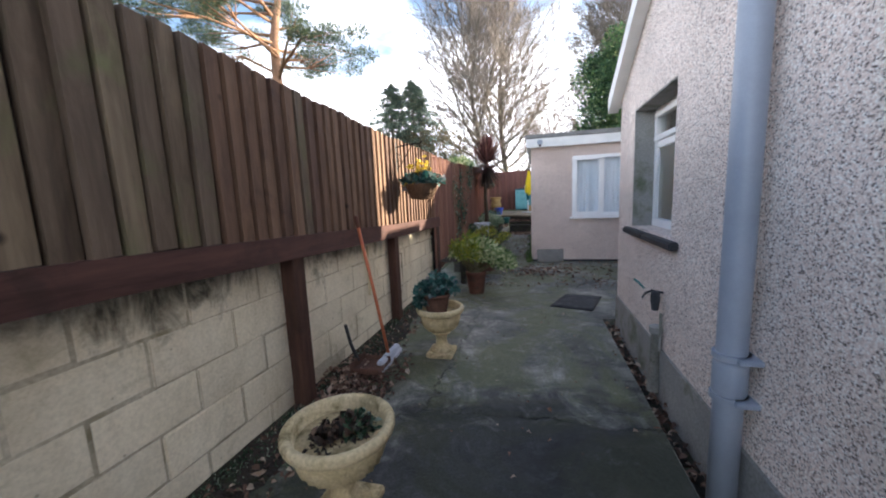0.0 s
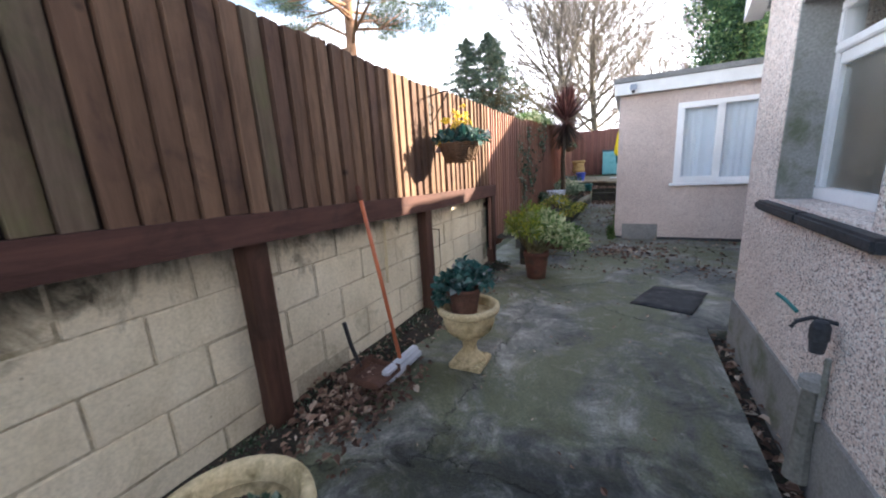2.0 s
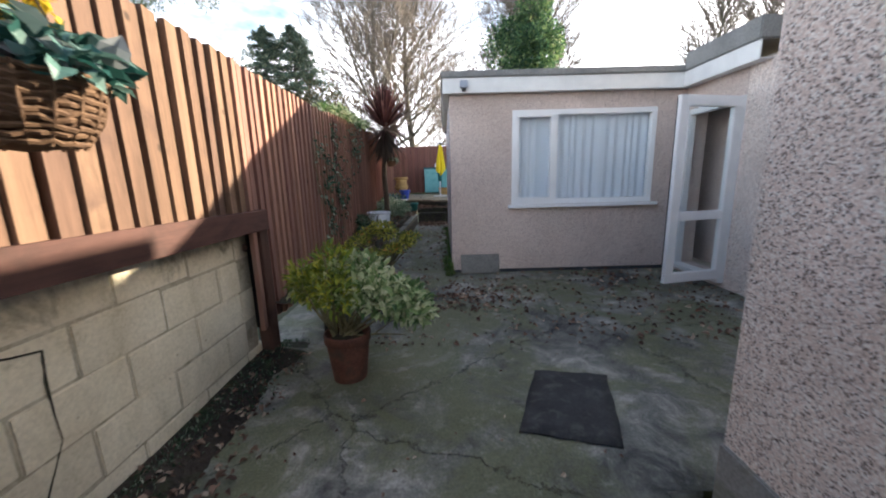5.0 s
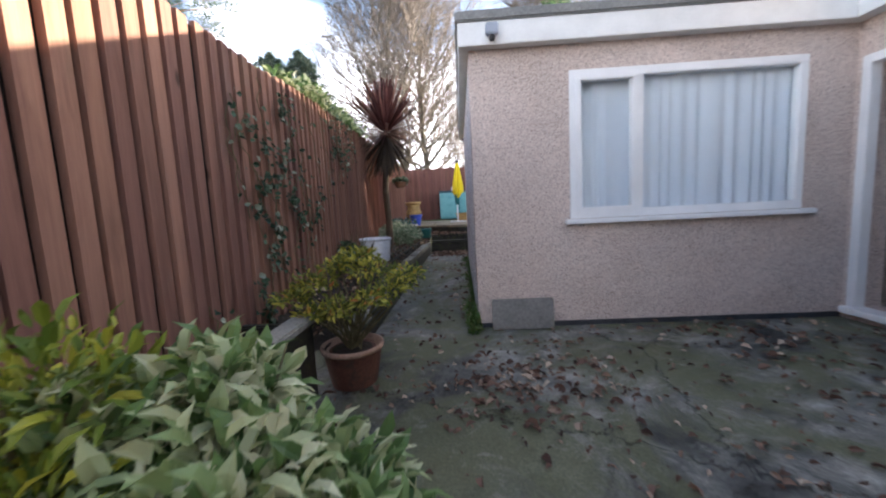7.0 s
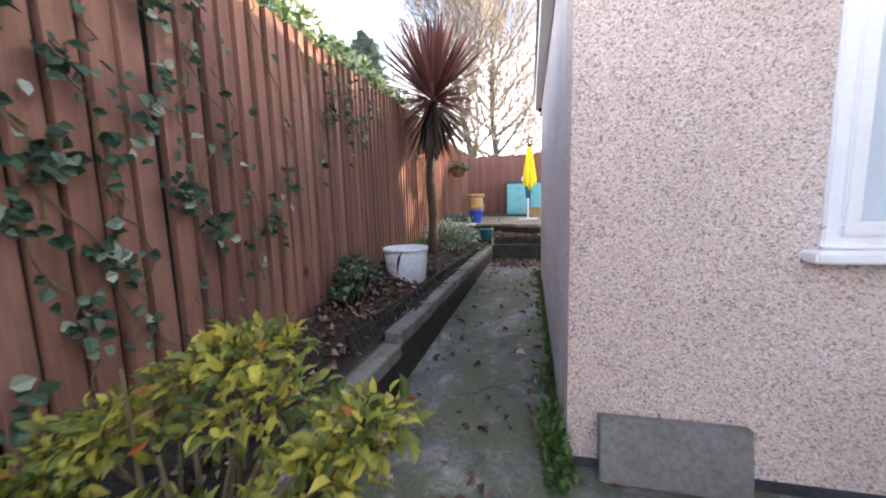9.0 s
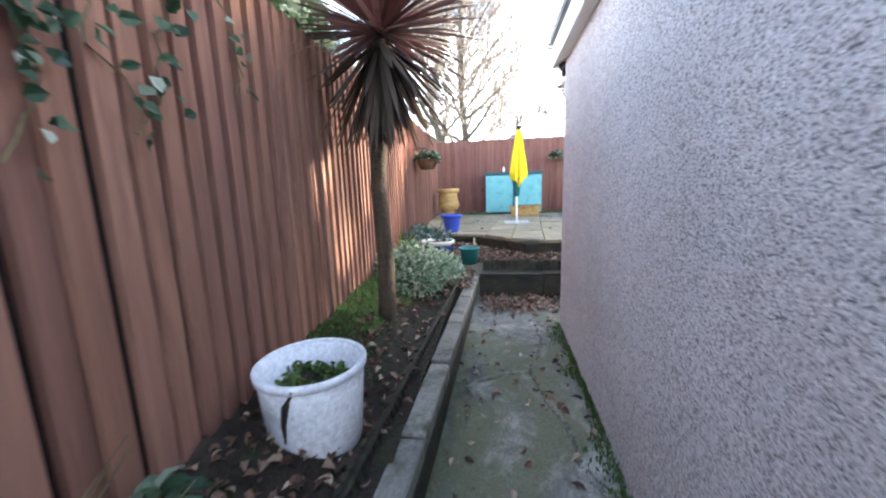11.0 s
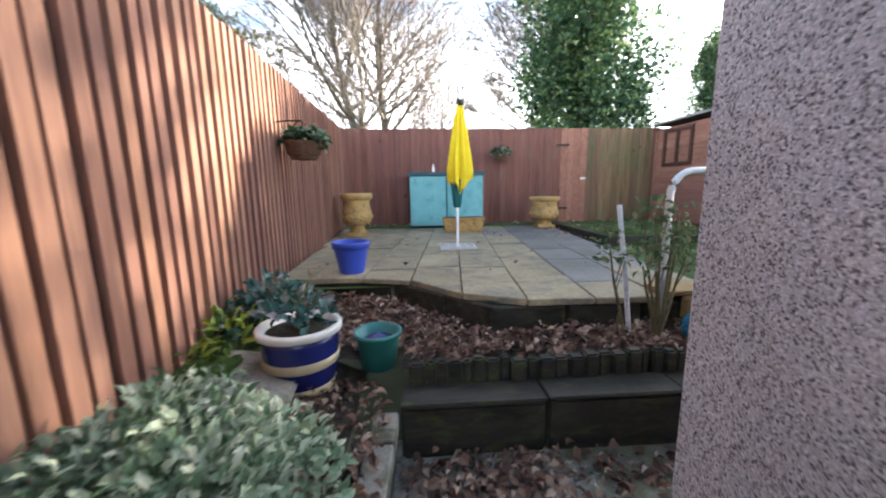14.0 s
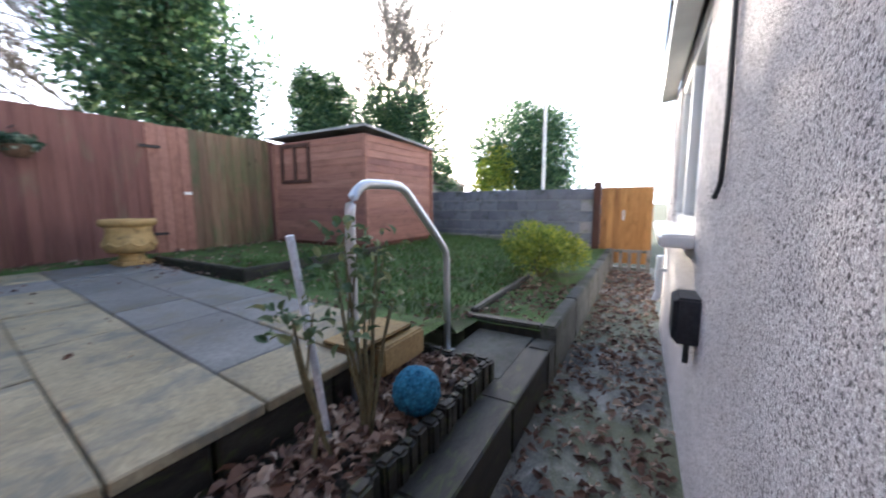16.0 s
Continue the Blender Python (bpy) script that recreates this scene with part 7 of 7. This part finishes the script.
at(leaf_clump("top_growth", 1300, tops, [[0.10, 0.12, 0.09]] * len(tops), VARIEGATED, 0.06, iv, "paler growth along the fence top", shell=0.2), iv)

# ---- fallen leaves, grass ----
def patch(x0, y0, x1, y1, height, bias=None):
    def spot(n):
        out = []
        while len(out) < n:
            x, y = x0 + (x1 - x0) * RNG.random(), y0 + (y1 - y0) * RNG.random()
            if bias and RNG.random() > bias(x, y):
                continue
            out.append((x, y, height(x, y)))
        return np.array(out)
    return spot


scatter("leaf_litter", 420, patch(1.29, -0.5, 1.41, 5.42, lambda x, y: -0.085), LITTER, 0.06, "brown leaves filling the drain channel", 0.06)
scatter("leaf_litter", 800, patch(-1.05, 3.0, -0.45, 4.1, ground_z, lambda x, y: math.exp(-((x + 0.80) ** 2 / 0.05 + (y - 3.55) ** 2 / 0.12))), LITTER, 0.055, "swept heap of brown leaves by the wall", 0.05)
scatter("leaf_litter", 760, patch(-1.05, 1.2, -0.72, 6.8, ground_z), LITTER, 0.045, "leaves and grit along the wall foot", 0.02)
scatter("leaf_litter", 110, patch(-1.0, 4.9, -0.5, 5.9, ground_z, lambda x, y: math.exp(-((x + 0.75) ** 2 / 0.04 + (y - 5.3) ** 2 / 0.1))), LITTER, 0.055, "small heap of reddish leaves by the wall")
scatter("leaf_litter", 130, patch(-0.7, 1.6, 1.25, 6.8, ground_z), LITTER, 0.03, "scraps of leaf on the concrete", 0.004)
scatter("leaf_litter", 760, patch(-0.6, 6.8, 3.5, 9.05, ground_z, lambda x, y: min(1, 0.25 + 0.9 * max(0, noise.noise(Vector((x * 1.4, y * 1.4, 6))) + 0.1))), LITTER, 0.055, "scattered leaves before the extension", 0.012)
scatter("leaf_litter", 230, patch(0.1, 7.3, 1.5, 8.8, ground_z, lambda x, y: math.exp(-((x - 0.62) ** 2 / 0.10 + (y - 8.0) ** 2 / 0.12))), LITTER, 0.065, "cluster of pinkish brown leaves on the concrete", 0.015)
scatter("leaf_litter", 160, patch(2.2, 7.2, 3.5, 8.9, ground_z), LITTER, 0.06, "leaves gathered by the open door", 0.02)
scatter("leaf_litter", 190, patch(-0.38, 9.2, 0.44, 13.0, ground_z, lambda x, y: 0.3 + 0.7 * (abs(x - 0.03) / 0.4) ** 2), LITTER, 0.06, "leaves along the alley", 0.012)
scatter("leaf_litter", 560, patch(-0.28, 12.9, 1.2, 13.54, ground_z, lambda x, y: math.exp(-((x - 0.1) ** 2 / 0.18 + (y - 13.35) ** 2 / 0.06))), LITTER, 0.062, "heap of reddish leaves at the step", 0.05)
scatter("leaf_litter", 2100, patch(0.6, 12.85, 7.6, 13.53, ground_z), LITTER, 0.06, "leaves covering the rear path", 0.02)
scatter("leaf_litter", 1500, patch(-0.25, 13.82, 1.97, 14.18, rose_z), LITTER, 0.065, "thick brown leaves over the rose bed", 0.05)
scatter("leaf_litter", 1400, patch(-1.3, 13.95, 0.05, 14.9, lambda x, y: rose_z(x, y) + 0.10 * max(0, min(1, (-0.5 - x) / 0.6)), lambda x, y: 1.0 if y < front_edge(x) - 0.05 else 0.0), LITTER, 0.065, "thick brown leaves in the upper bed corner", 0.05)
scatter("leaf_litter", 620, patch(-1.4, 9.3, -0.55, 13.5, bed_z, lambda x, y: 1.0 if kerb_x(y) - 0.62 < x < kerb_x(y) - 0.14 else 0.08), LITTER, 0.055, "brown leaves on the long bed", 0.03)
scatter("leaf_litter", 900, patch(1.98, 14.2, 5.5, 18.5, upper_z, lambda x, y: 0.9 if x < 3.0 else 0.35), LITTER, 0.06, "leaves strewn over the lawn edge", 0.02)
scatter("leaf_litter", 90, patch(-1.2, 15.0, 1.9, 18.7, lambda x, y: PATIO + 0.006), LITTER, 0.035, "leaf scraps on the patio slabs", 0.004)
scatter("leaf_litter", 300, patch(-1.4, 18.86, 4.6, 19.2, upper_z), LITTER, 0.06, "leaves along the back fence", 0.02)
scatter("leaf_litter", 260, patch(2.9, 13.68, 4.5, 14.2, upper_z), LITTER, 0.06, "leaves in the corner bed", 0.03)

scatter("leaf_litter", 320, patch(-0.80, 12.95, -0.36, 13.72, bed_z), LITTER, 0.055, "brown leaves round the striped pot", 0.04)
scatter("leaf_litter", 520, patch(-1.1, 8.3, -0.62, 10.9, bed_z), LITTER, 0.055, "brown leaves under the twigs in the bed", 0.03)
tagged(leaf_clump("ground_ivy", 260, [(-0.98, 9.98, 0.70), (-0.95, 10.15, 0.62), (-0.92, 9.8, 0.60)], [[0.07, 0.14, 0.08]] * 3, IVY, 0.06, shell=0.2, wide=0.8), "dark green ivy growing at the fence foot", "ivy")
n = 2600
py = RNG.uniform(9.0, 12.8, n)
px = 0.465 - np.abs(RNG.normal(size=n)) * (0.02 + 0.035 * (np.sin(py * 4.7) + np.sin(py * 9.1) > 0.3))
pz = np.array([ground_z(a, b) for a, b in zip(px, py)])
v, f = leaf_mesh(np.stack([px, py, pz], 1), np.stack([RNG.normal(size=n) * 0.5, RNG.normal(size=n) * 0.6, np.ones(n)], 1), RNG.normal(size=(n, 3)), 0.02 + 0.025 * RNG.random(n), 0.009, simple=True)
tagged(ob_from("moss_tufts", v, f, GRASS), "green moss along the alley wall foot", "moss", kind="stuff")
tagged(leaf_clump("moss_tuft", 320, [(0.42, 9.08, 0.08), (0.43, 9.0, 0.05), (0.40, 9.2, 0.12)], [[0.05, 0.10, 0.10]] * 3, GRASS, 0.04, shell=0.2), "green moss and weeds at the extension corner", "moss", kind="stuff")
n = 9000
px, py = RNG.uniform(2.5, 7.9, n), RNG.uniform(14.3, 17.6, n)
pz = np.array([upper_z(a, b) for a, b in zip(px, py)])
v, f = leaf_mesh(np.stack([px, py, pz], 1), np.stack([RNG.normal(size=n) * 0.5, RNG.normal(size=n) * 0.5, np.ones(n)], 1), RNG.normal(size=(n, 3)), 0.05 + 0.05 * RNG.random(n), 0.012)
tagged(ob_from("lawn_grass", v, f, GRASS), "short damp lawn grass", "grass", kind="stuff")
n = 4200
py = RNG.uniform(10.9, 13.6, n)
px = np.array([fence_x(y) + 0.04 for y in py]) + np.abs(RNG.normal(size=n)) * 0.16
pz = np.array([bed_z(a, b) for a, b in zip(px, py)])
v, f = leaf_mesh(np.stack([px, py, pz], 1), np.stack([RNG.normal(size=n) * 0.6, RNG.normal(size=n) * 0.6, np.ones(n)], 1), RNG.normal(size=(n, 3)), 0.02 + 0.03 * RNG.random(n), 0.008)
tagged(ob_from("moss_tufts", v, f, GRASS), "tufts of moss and grass by the fence", "moss", kind="stuff")
n = 5200
py = RNG.uniform(1.0, 7.0, n)
px = -1.04 + np.abs(RNG.normal(size=n)) * (0.05 + 0.07 * (np.sin(py * 5.3) + np.sin(py * 2.1) > 0.2))
pz = np.array([ground_z(a, b) for a, b in zip(px, py)])
v, f = leaf_mesh(np.stack([px, py, pz], 1), np.stack([RNG.normal(size=n) * 0.6, RNG.normal(size=n) * 0.6, np.ones(n)], 1), RNG.normal(size=(n, 3)), 0.02 + 0.025 * RNG.random(n), 0.009)
tagged(ob_from("moss_tufts", v, f, IVY), "dark moss along the block wall foot", "moss", kind="stuff")
v, f = grid([(-1.13, 1.0, -0.68, 6.95)], 0.05, lambda x, y: ground_z(x, y) + 0.016 - 0.20 * max(0, x + 0.90 + 0.13 * noise.noise(Vector((y * 2.3, 0, 0))) + 0.05 * noise.noise(Vector((y * 11, 0, 0)))))
tagged(ob_from("wall_foot_moss", v, f, SOIL, smooth=True), "damp soil and moss at the wall foot", "soil", kind="stuff")


# ---- pieces: fence boards, blocks, shed boards ----
def board_mesh(name, width, thick, material):
    """A feather-edged board, one metre long along z, scaled per board."""
    w = width
    verts = [(-0.004, 0, 0), (thick, 0.004, 0), (thick * 0.45, w, 0), (-0.004, w, 0), (-0.004, 0, 1), (thick, 0.004, 1), (thick * 0.45, w, 1), (-0.004, w, 1)]
    me = bpy.data.meshes.new(name)
    me.from_pydata(verts, [], [(0, 1, 2, 3), (7, 6, 5, 4), (1, 5, 6, 2), (0, 3, 7, 4), (3, 2, 6, 7), (0, 4, 5, 1)])
    me.materials.append(material)
    return me


def board_run(parent, mesh, y0, y1, pitch, low, high, xs_):
    """Upright boards side by side along a fence line."""
    for i in range(int((y1 - y0) / pitch) + 1):
        y = y0 + pitch * (i + 0.04 * RNG.normal())
        ob = new("board", mesh(y) if callable(mesh) else mesh)
        ob.parent = parent
        z0, z1 = low(y) + 0.006 * RNG.normal(), high(y) + 0.005 * RNG.normal()
        turn = math.degrees(math.atan2(xs_(y) - xs_(y + 0.5), 0.5)) if xs_(y) != xs_(y + 0.5) else 0
        m = pose(xs_(y) + 0.003 * RNG.normal(), y, z0, 0.25 * RNG.normal(), 0, turn + 0.5 * RNG.normal()) @ Matrix.Diagonal((1, 1, z1 - z0, 1))
        ob.matrix_parent_inverse = parent.matrix_world.inverted()
        ob.matrix_basis = m


fence1 = thing("fence", (-1.0, 2.5, 1.2), "dark brown feather-edge board fence above the block wall", "fence", "garden fences")
OLD_M, BROWN_M, RED_M = board_mesh("board_old", 0.105, 0.032, FENCE_OLD), board_mesh("board_brown", 0.102, 0.030, FENCE_BROWN), board_mesh("board_red", 0.0905, 0.026, FENCE_RED)
board_run(fence1, lambda y: OLD_M if RNG.random() > (y - 1.9) / 1.5 else BROWN_M, -2.5, 6.5, 0.1135, lambda y: lerp(BEAM_TOP, y) - 0.006, lambda y: lerp(FENCE_TOP, y), fence_x)
at(part("rail", boxes((-1.06, -2.5, 1.45, -1.012, 6.6, 1.53), (-1.06, -2.5, 1.95, -1.012, 6.6, 2.03)), TIMBER, fence1), fence1)
# added sheet behind the boards; its black paints the shade in the gaps
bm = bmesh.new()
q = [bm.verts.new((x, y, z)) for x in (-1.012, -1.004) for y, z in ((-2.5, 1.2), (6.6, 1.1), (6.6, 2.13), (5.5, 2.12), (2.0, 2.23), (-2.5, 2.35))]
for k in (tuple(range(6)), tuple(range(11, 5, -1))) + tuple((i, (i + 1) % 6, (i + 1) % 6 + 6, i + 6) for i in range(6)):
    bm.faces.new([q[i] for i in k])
at(part("gap_shade_panel", bm, GAP_SHADE, fence1, "near-black panel added to stand for shade in the gaps"), fence1)
fence2 = thing("fence", (-1.1, 10, 0.3), "red-brown feather-edge board fence beside the beds", "fence", "garden fences")
board_run(fence2, RED_M, 6.575, 19.2, 0.1045, lambda y: 0.28 if y < 8 else 0.38, lambda y: lerp(FENCE_TOP, y), fence_x)
prev = None
# same added sheet along the second fence, shade by colour
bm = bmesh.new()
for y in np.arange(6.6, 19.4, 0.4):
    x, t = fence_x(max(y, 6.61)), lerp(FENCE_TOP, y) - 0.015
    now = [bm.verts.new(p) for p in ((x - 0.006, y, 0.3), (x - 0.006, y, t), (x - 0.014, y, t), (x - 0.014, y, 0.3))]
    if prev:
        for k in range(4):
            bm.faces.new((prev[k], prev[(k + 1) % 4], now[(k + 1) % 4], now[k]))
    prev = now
at(part("gap_shade_panel", bm, GAP_SHADE, fence2, "near-black panel added to stand for shade in the gaps"), fence2)
for a, b in ((6.6, 9.0), (9.0, 12.5), (12.5, 16), (16, 19.25)):
    for z in (0.9, 1.9):
        at(part("rail", tube([(fence_x(a) - 0.035, a, z), (fence_x(b) - 0.035, b, z)], 0.03, 4), TIMBER, fence2), fence2)
fence3 = thing("fence", (3, 19.3, 0.7), "tall red-brown board fence across the garden end", "fence", "garden fences")
BACK_M = board_mesh("board_back", 0.1372, 0.006, FENCE_BACK)
PALE_M, RED_M3 = board_mesh("board_pale", 0.1365, 0.014, FENCE_PALE), board_mesh("gate_board", 0.1365, 0.012, SHEDWOOD)
back_gate = thing("fence_gate", (2.9, 19.28, 0.7), "red-stained board gate set in the end fence", "gate")
at(part("latch", boxes((3.12, 19.235, 1.62, 3.22, 19.262, 1.66), bevel=0.004), STEEL, back_gate), back_gate)
at(part("hinge", boxes((2.60, 19.238, 2.28, 2.86, 19.262, 2.32), bevel=0.003), IRON, back_gate), back_gate)
at(part("hinge", boxes((2.60, 19.238, 1.02, 2.86, 19.262, 1.06), bevel=0.003), IRON, back_gate), back_gate)
x = -1.72
while x < 8.1:
    in_gate = 2.60 < x < 3.14
    ob = new("board", RED_M3 if in_gate else (PALE_M if 3.14 <= x < 4.5 else BACK_M))
    ob.parent = back_gate if in_gate else fence3
    ob.matrix_parent_inverse = ob.parent.matrix_world.inverted()
    ob.matrix_basis = pose(x, (19.285 if in_gate else 19.30) + 0.0008 * RNG.normal(), 0.62, 0, 0.03 * RNG.normal(), -90) @ Matrix.Diagonal((1, 1, 2.63 - 0.62 + 0.004 * RNG.normal(), 1))
    x += 0.138
at(part("rail", boxes((-1.7, 19.31, 0.9, 8.1, 19.36, 1.0), (-1.7, 19.31, 2.2, 8.1, 19.36, 2.3)), TIMBER, fence3), fence3)
# added near-black sheet, painted shade between the end fence boards
at(part("gap_shade_panel", boxes((-1.72, 19.302, 0.6, 8.1, 19.308, 2.615)), GAP_SHADE, fence3, "near-black panel added to stand for shade in the gaps"), fence3)
at(part("gravel_board", boxes((-1.7, 19.27, 0.5, 8.1, 19.295, 0.72)), SLEEPER, fence3), fence3)


def block_mesh(name, length, height, depth, material):
    bm = boxes((0, 0, 0, depth, length, height), bevel=0.006)
    me = bpy.data.meshes.new(name)
    bm.to_mesh(me)
    bm.free()
    me.materials.append(material)
    return me


BLK, HALF = block_mesh("block", 0.443, 0.218, 0.05, BLOCK), block_mesh("half_block", 0.218, 0.218, 0.05, BLOCK)
for c in range(6):
    z = 0.886 - 0.225 * (c - 1) - 0.22
    y = 2.69 - 0.45 * 11 + (0.0 if c % 2 else 0.205)
    while y < 6.63:
        mesh = BLK if y + 0.45 < 6.72 else HALF
        ob = new("block", mesh)
        ob.parent = bwall
        ob.matrix_parent_inverse = bwall.matrix_world.inverted()
        ob.matrix_basis = pose(-1.123 + 0.0025 * RNG.normal(), y, z - 0.017 * (y - 2.7), 0.3 * RNG.normal(), 0, 0)
        y += 0.45
GBLK = block_mesh("grey_block", 0.441, 0.216, 0.05, GREYBLOCK)
for c in range(7):
    y = 13.96 + (0.225 if c % 2 else 0)
    while y < 19.0:
        ob = new("block", GBLK)
        ob.parent = gwall
        ob.matrix_parent_inverse = gwall.matrix_world.inverted()
        ob.matrix_basis = pose(8.0 + 0.003 * RNG.normal(), y, 0.165 + 0.225 * c)
        y += 0.45
for side in ("front", "flank"):
    me = bpy.data.meshes.new("shiplap")
    L = SX1 - SX0 if side == "front" else SY1 - SY0
    vs = [(0, 0.0, 0), (0, -0.022, 0), (0, -0.010, 0.118), (0, 0.0, 0.118), (L, 0.0, 0), (L, -0.022, 0), (L, -0.010, 0.118), (L, 0.0, 0.118)]
    me.from_pydata(vs, [], [(0, 1, 2, 3), (7, 6, 5, 4), (1, 5, 6, 2), (0, 4, 5, 1), (3, 2, 6, 7), (0, 3, 7, 4)])
    me.materials.append(SHEDWOOD)
    for i in range(15):
        ob = new("board", me)
        ob.parent = shed
        ob.matrix_parent_inverse = shed.matrix_world.inverted()
        z = 0.80 + 0.118 * i
        ob.matrix_basis = pose(SX0, SY0 + 0.03, z) if side == "front" else pose(SX0 + 0.03, SY1, z, 0, 0, -90)

for ob in bpy.data.objects:
    if ob.name.startswith("pane") and ob.type == "MESH":
        ob.visible_shadow = False
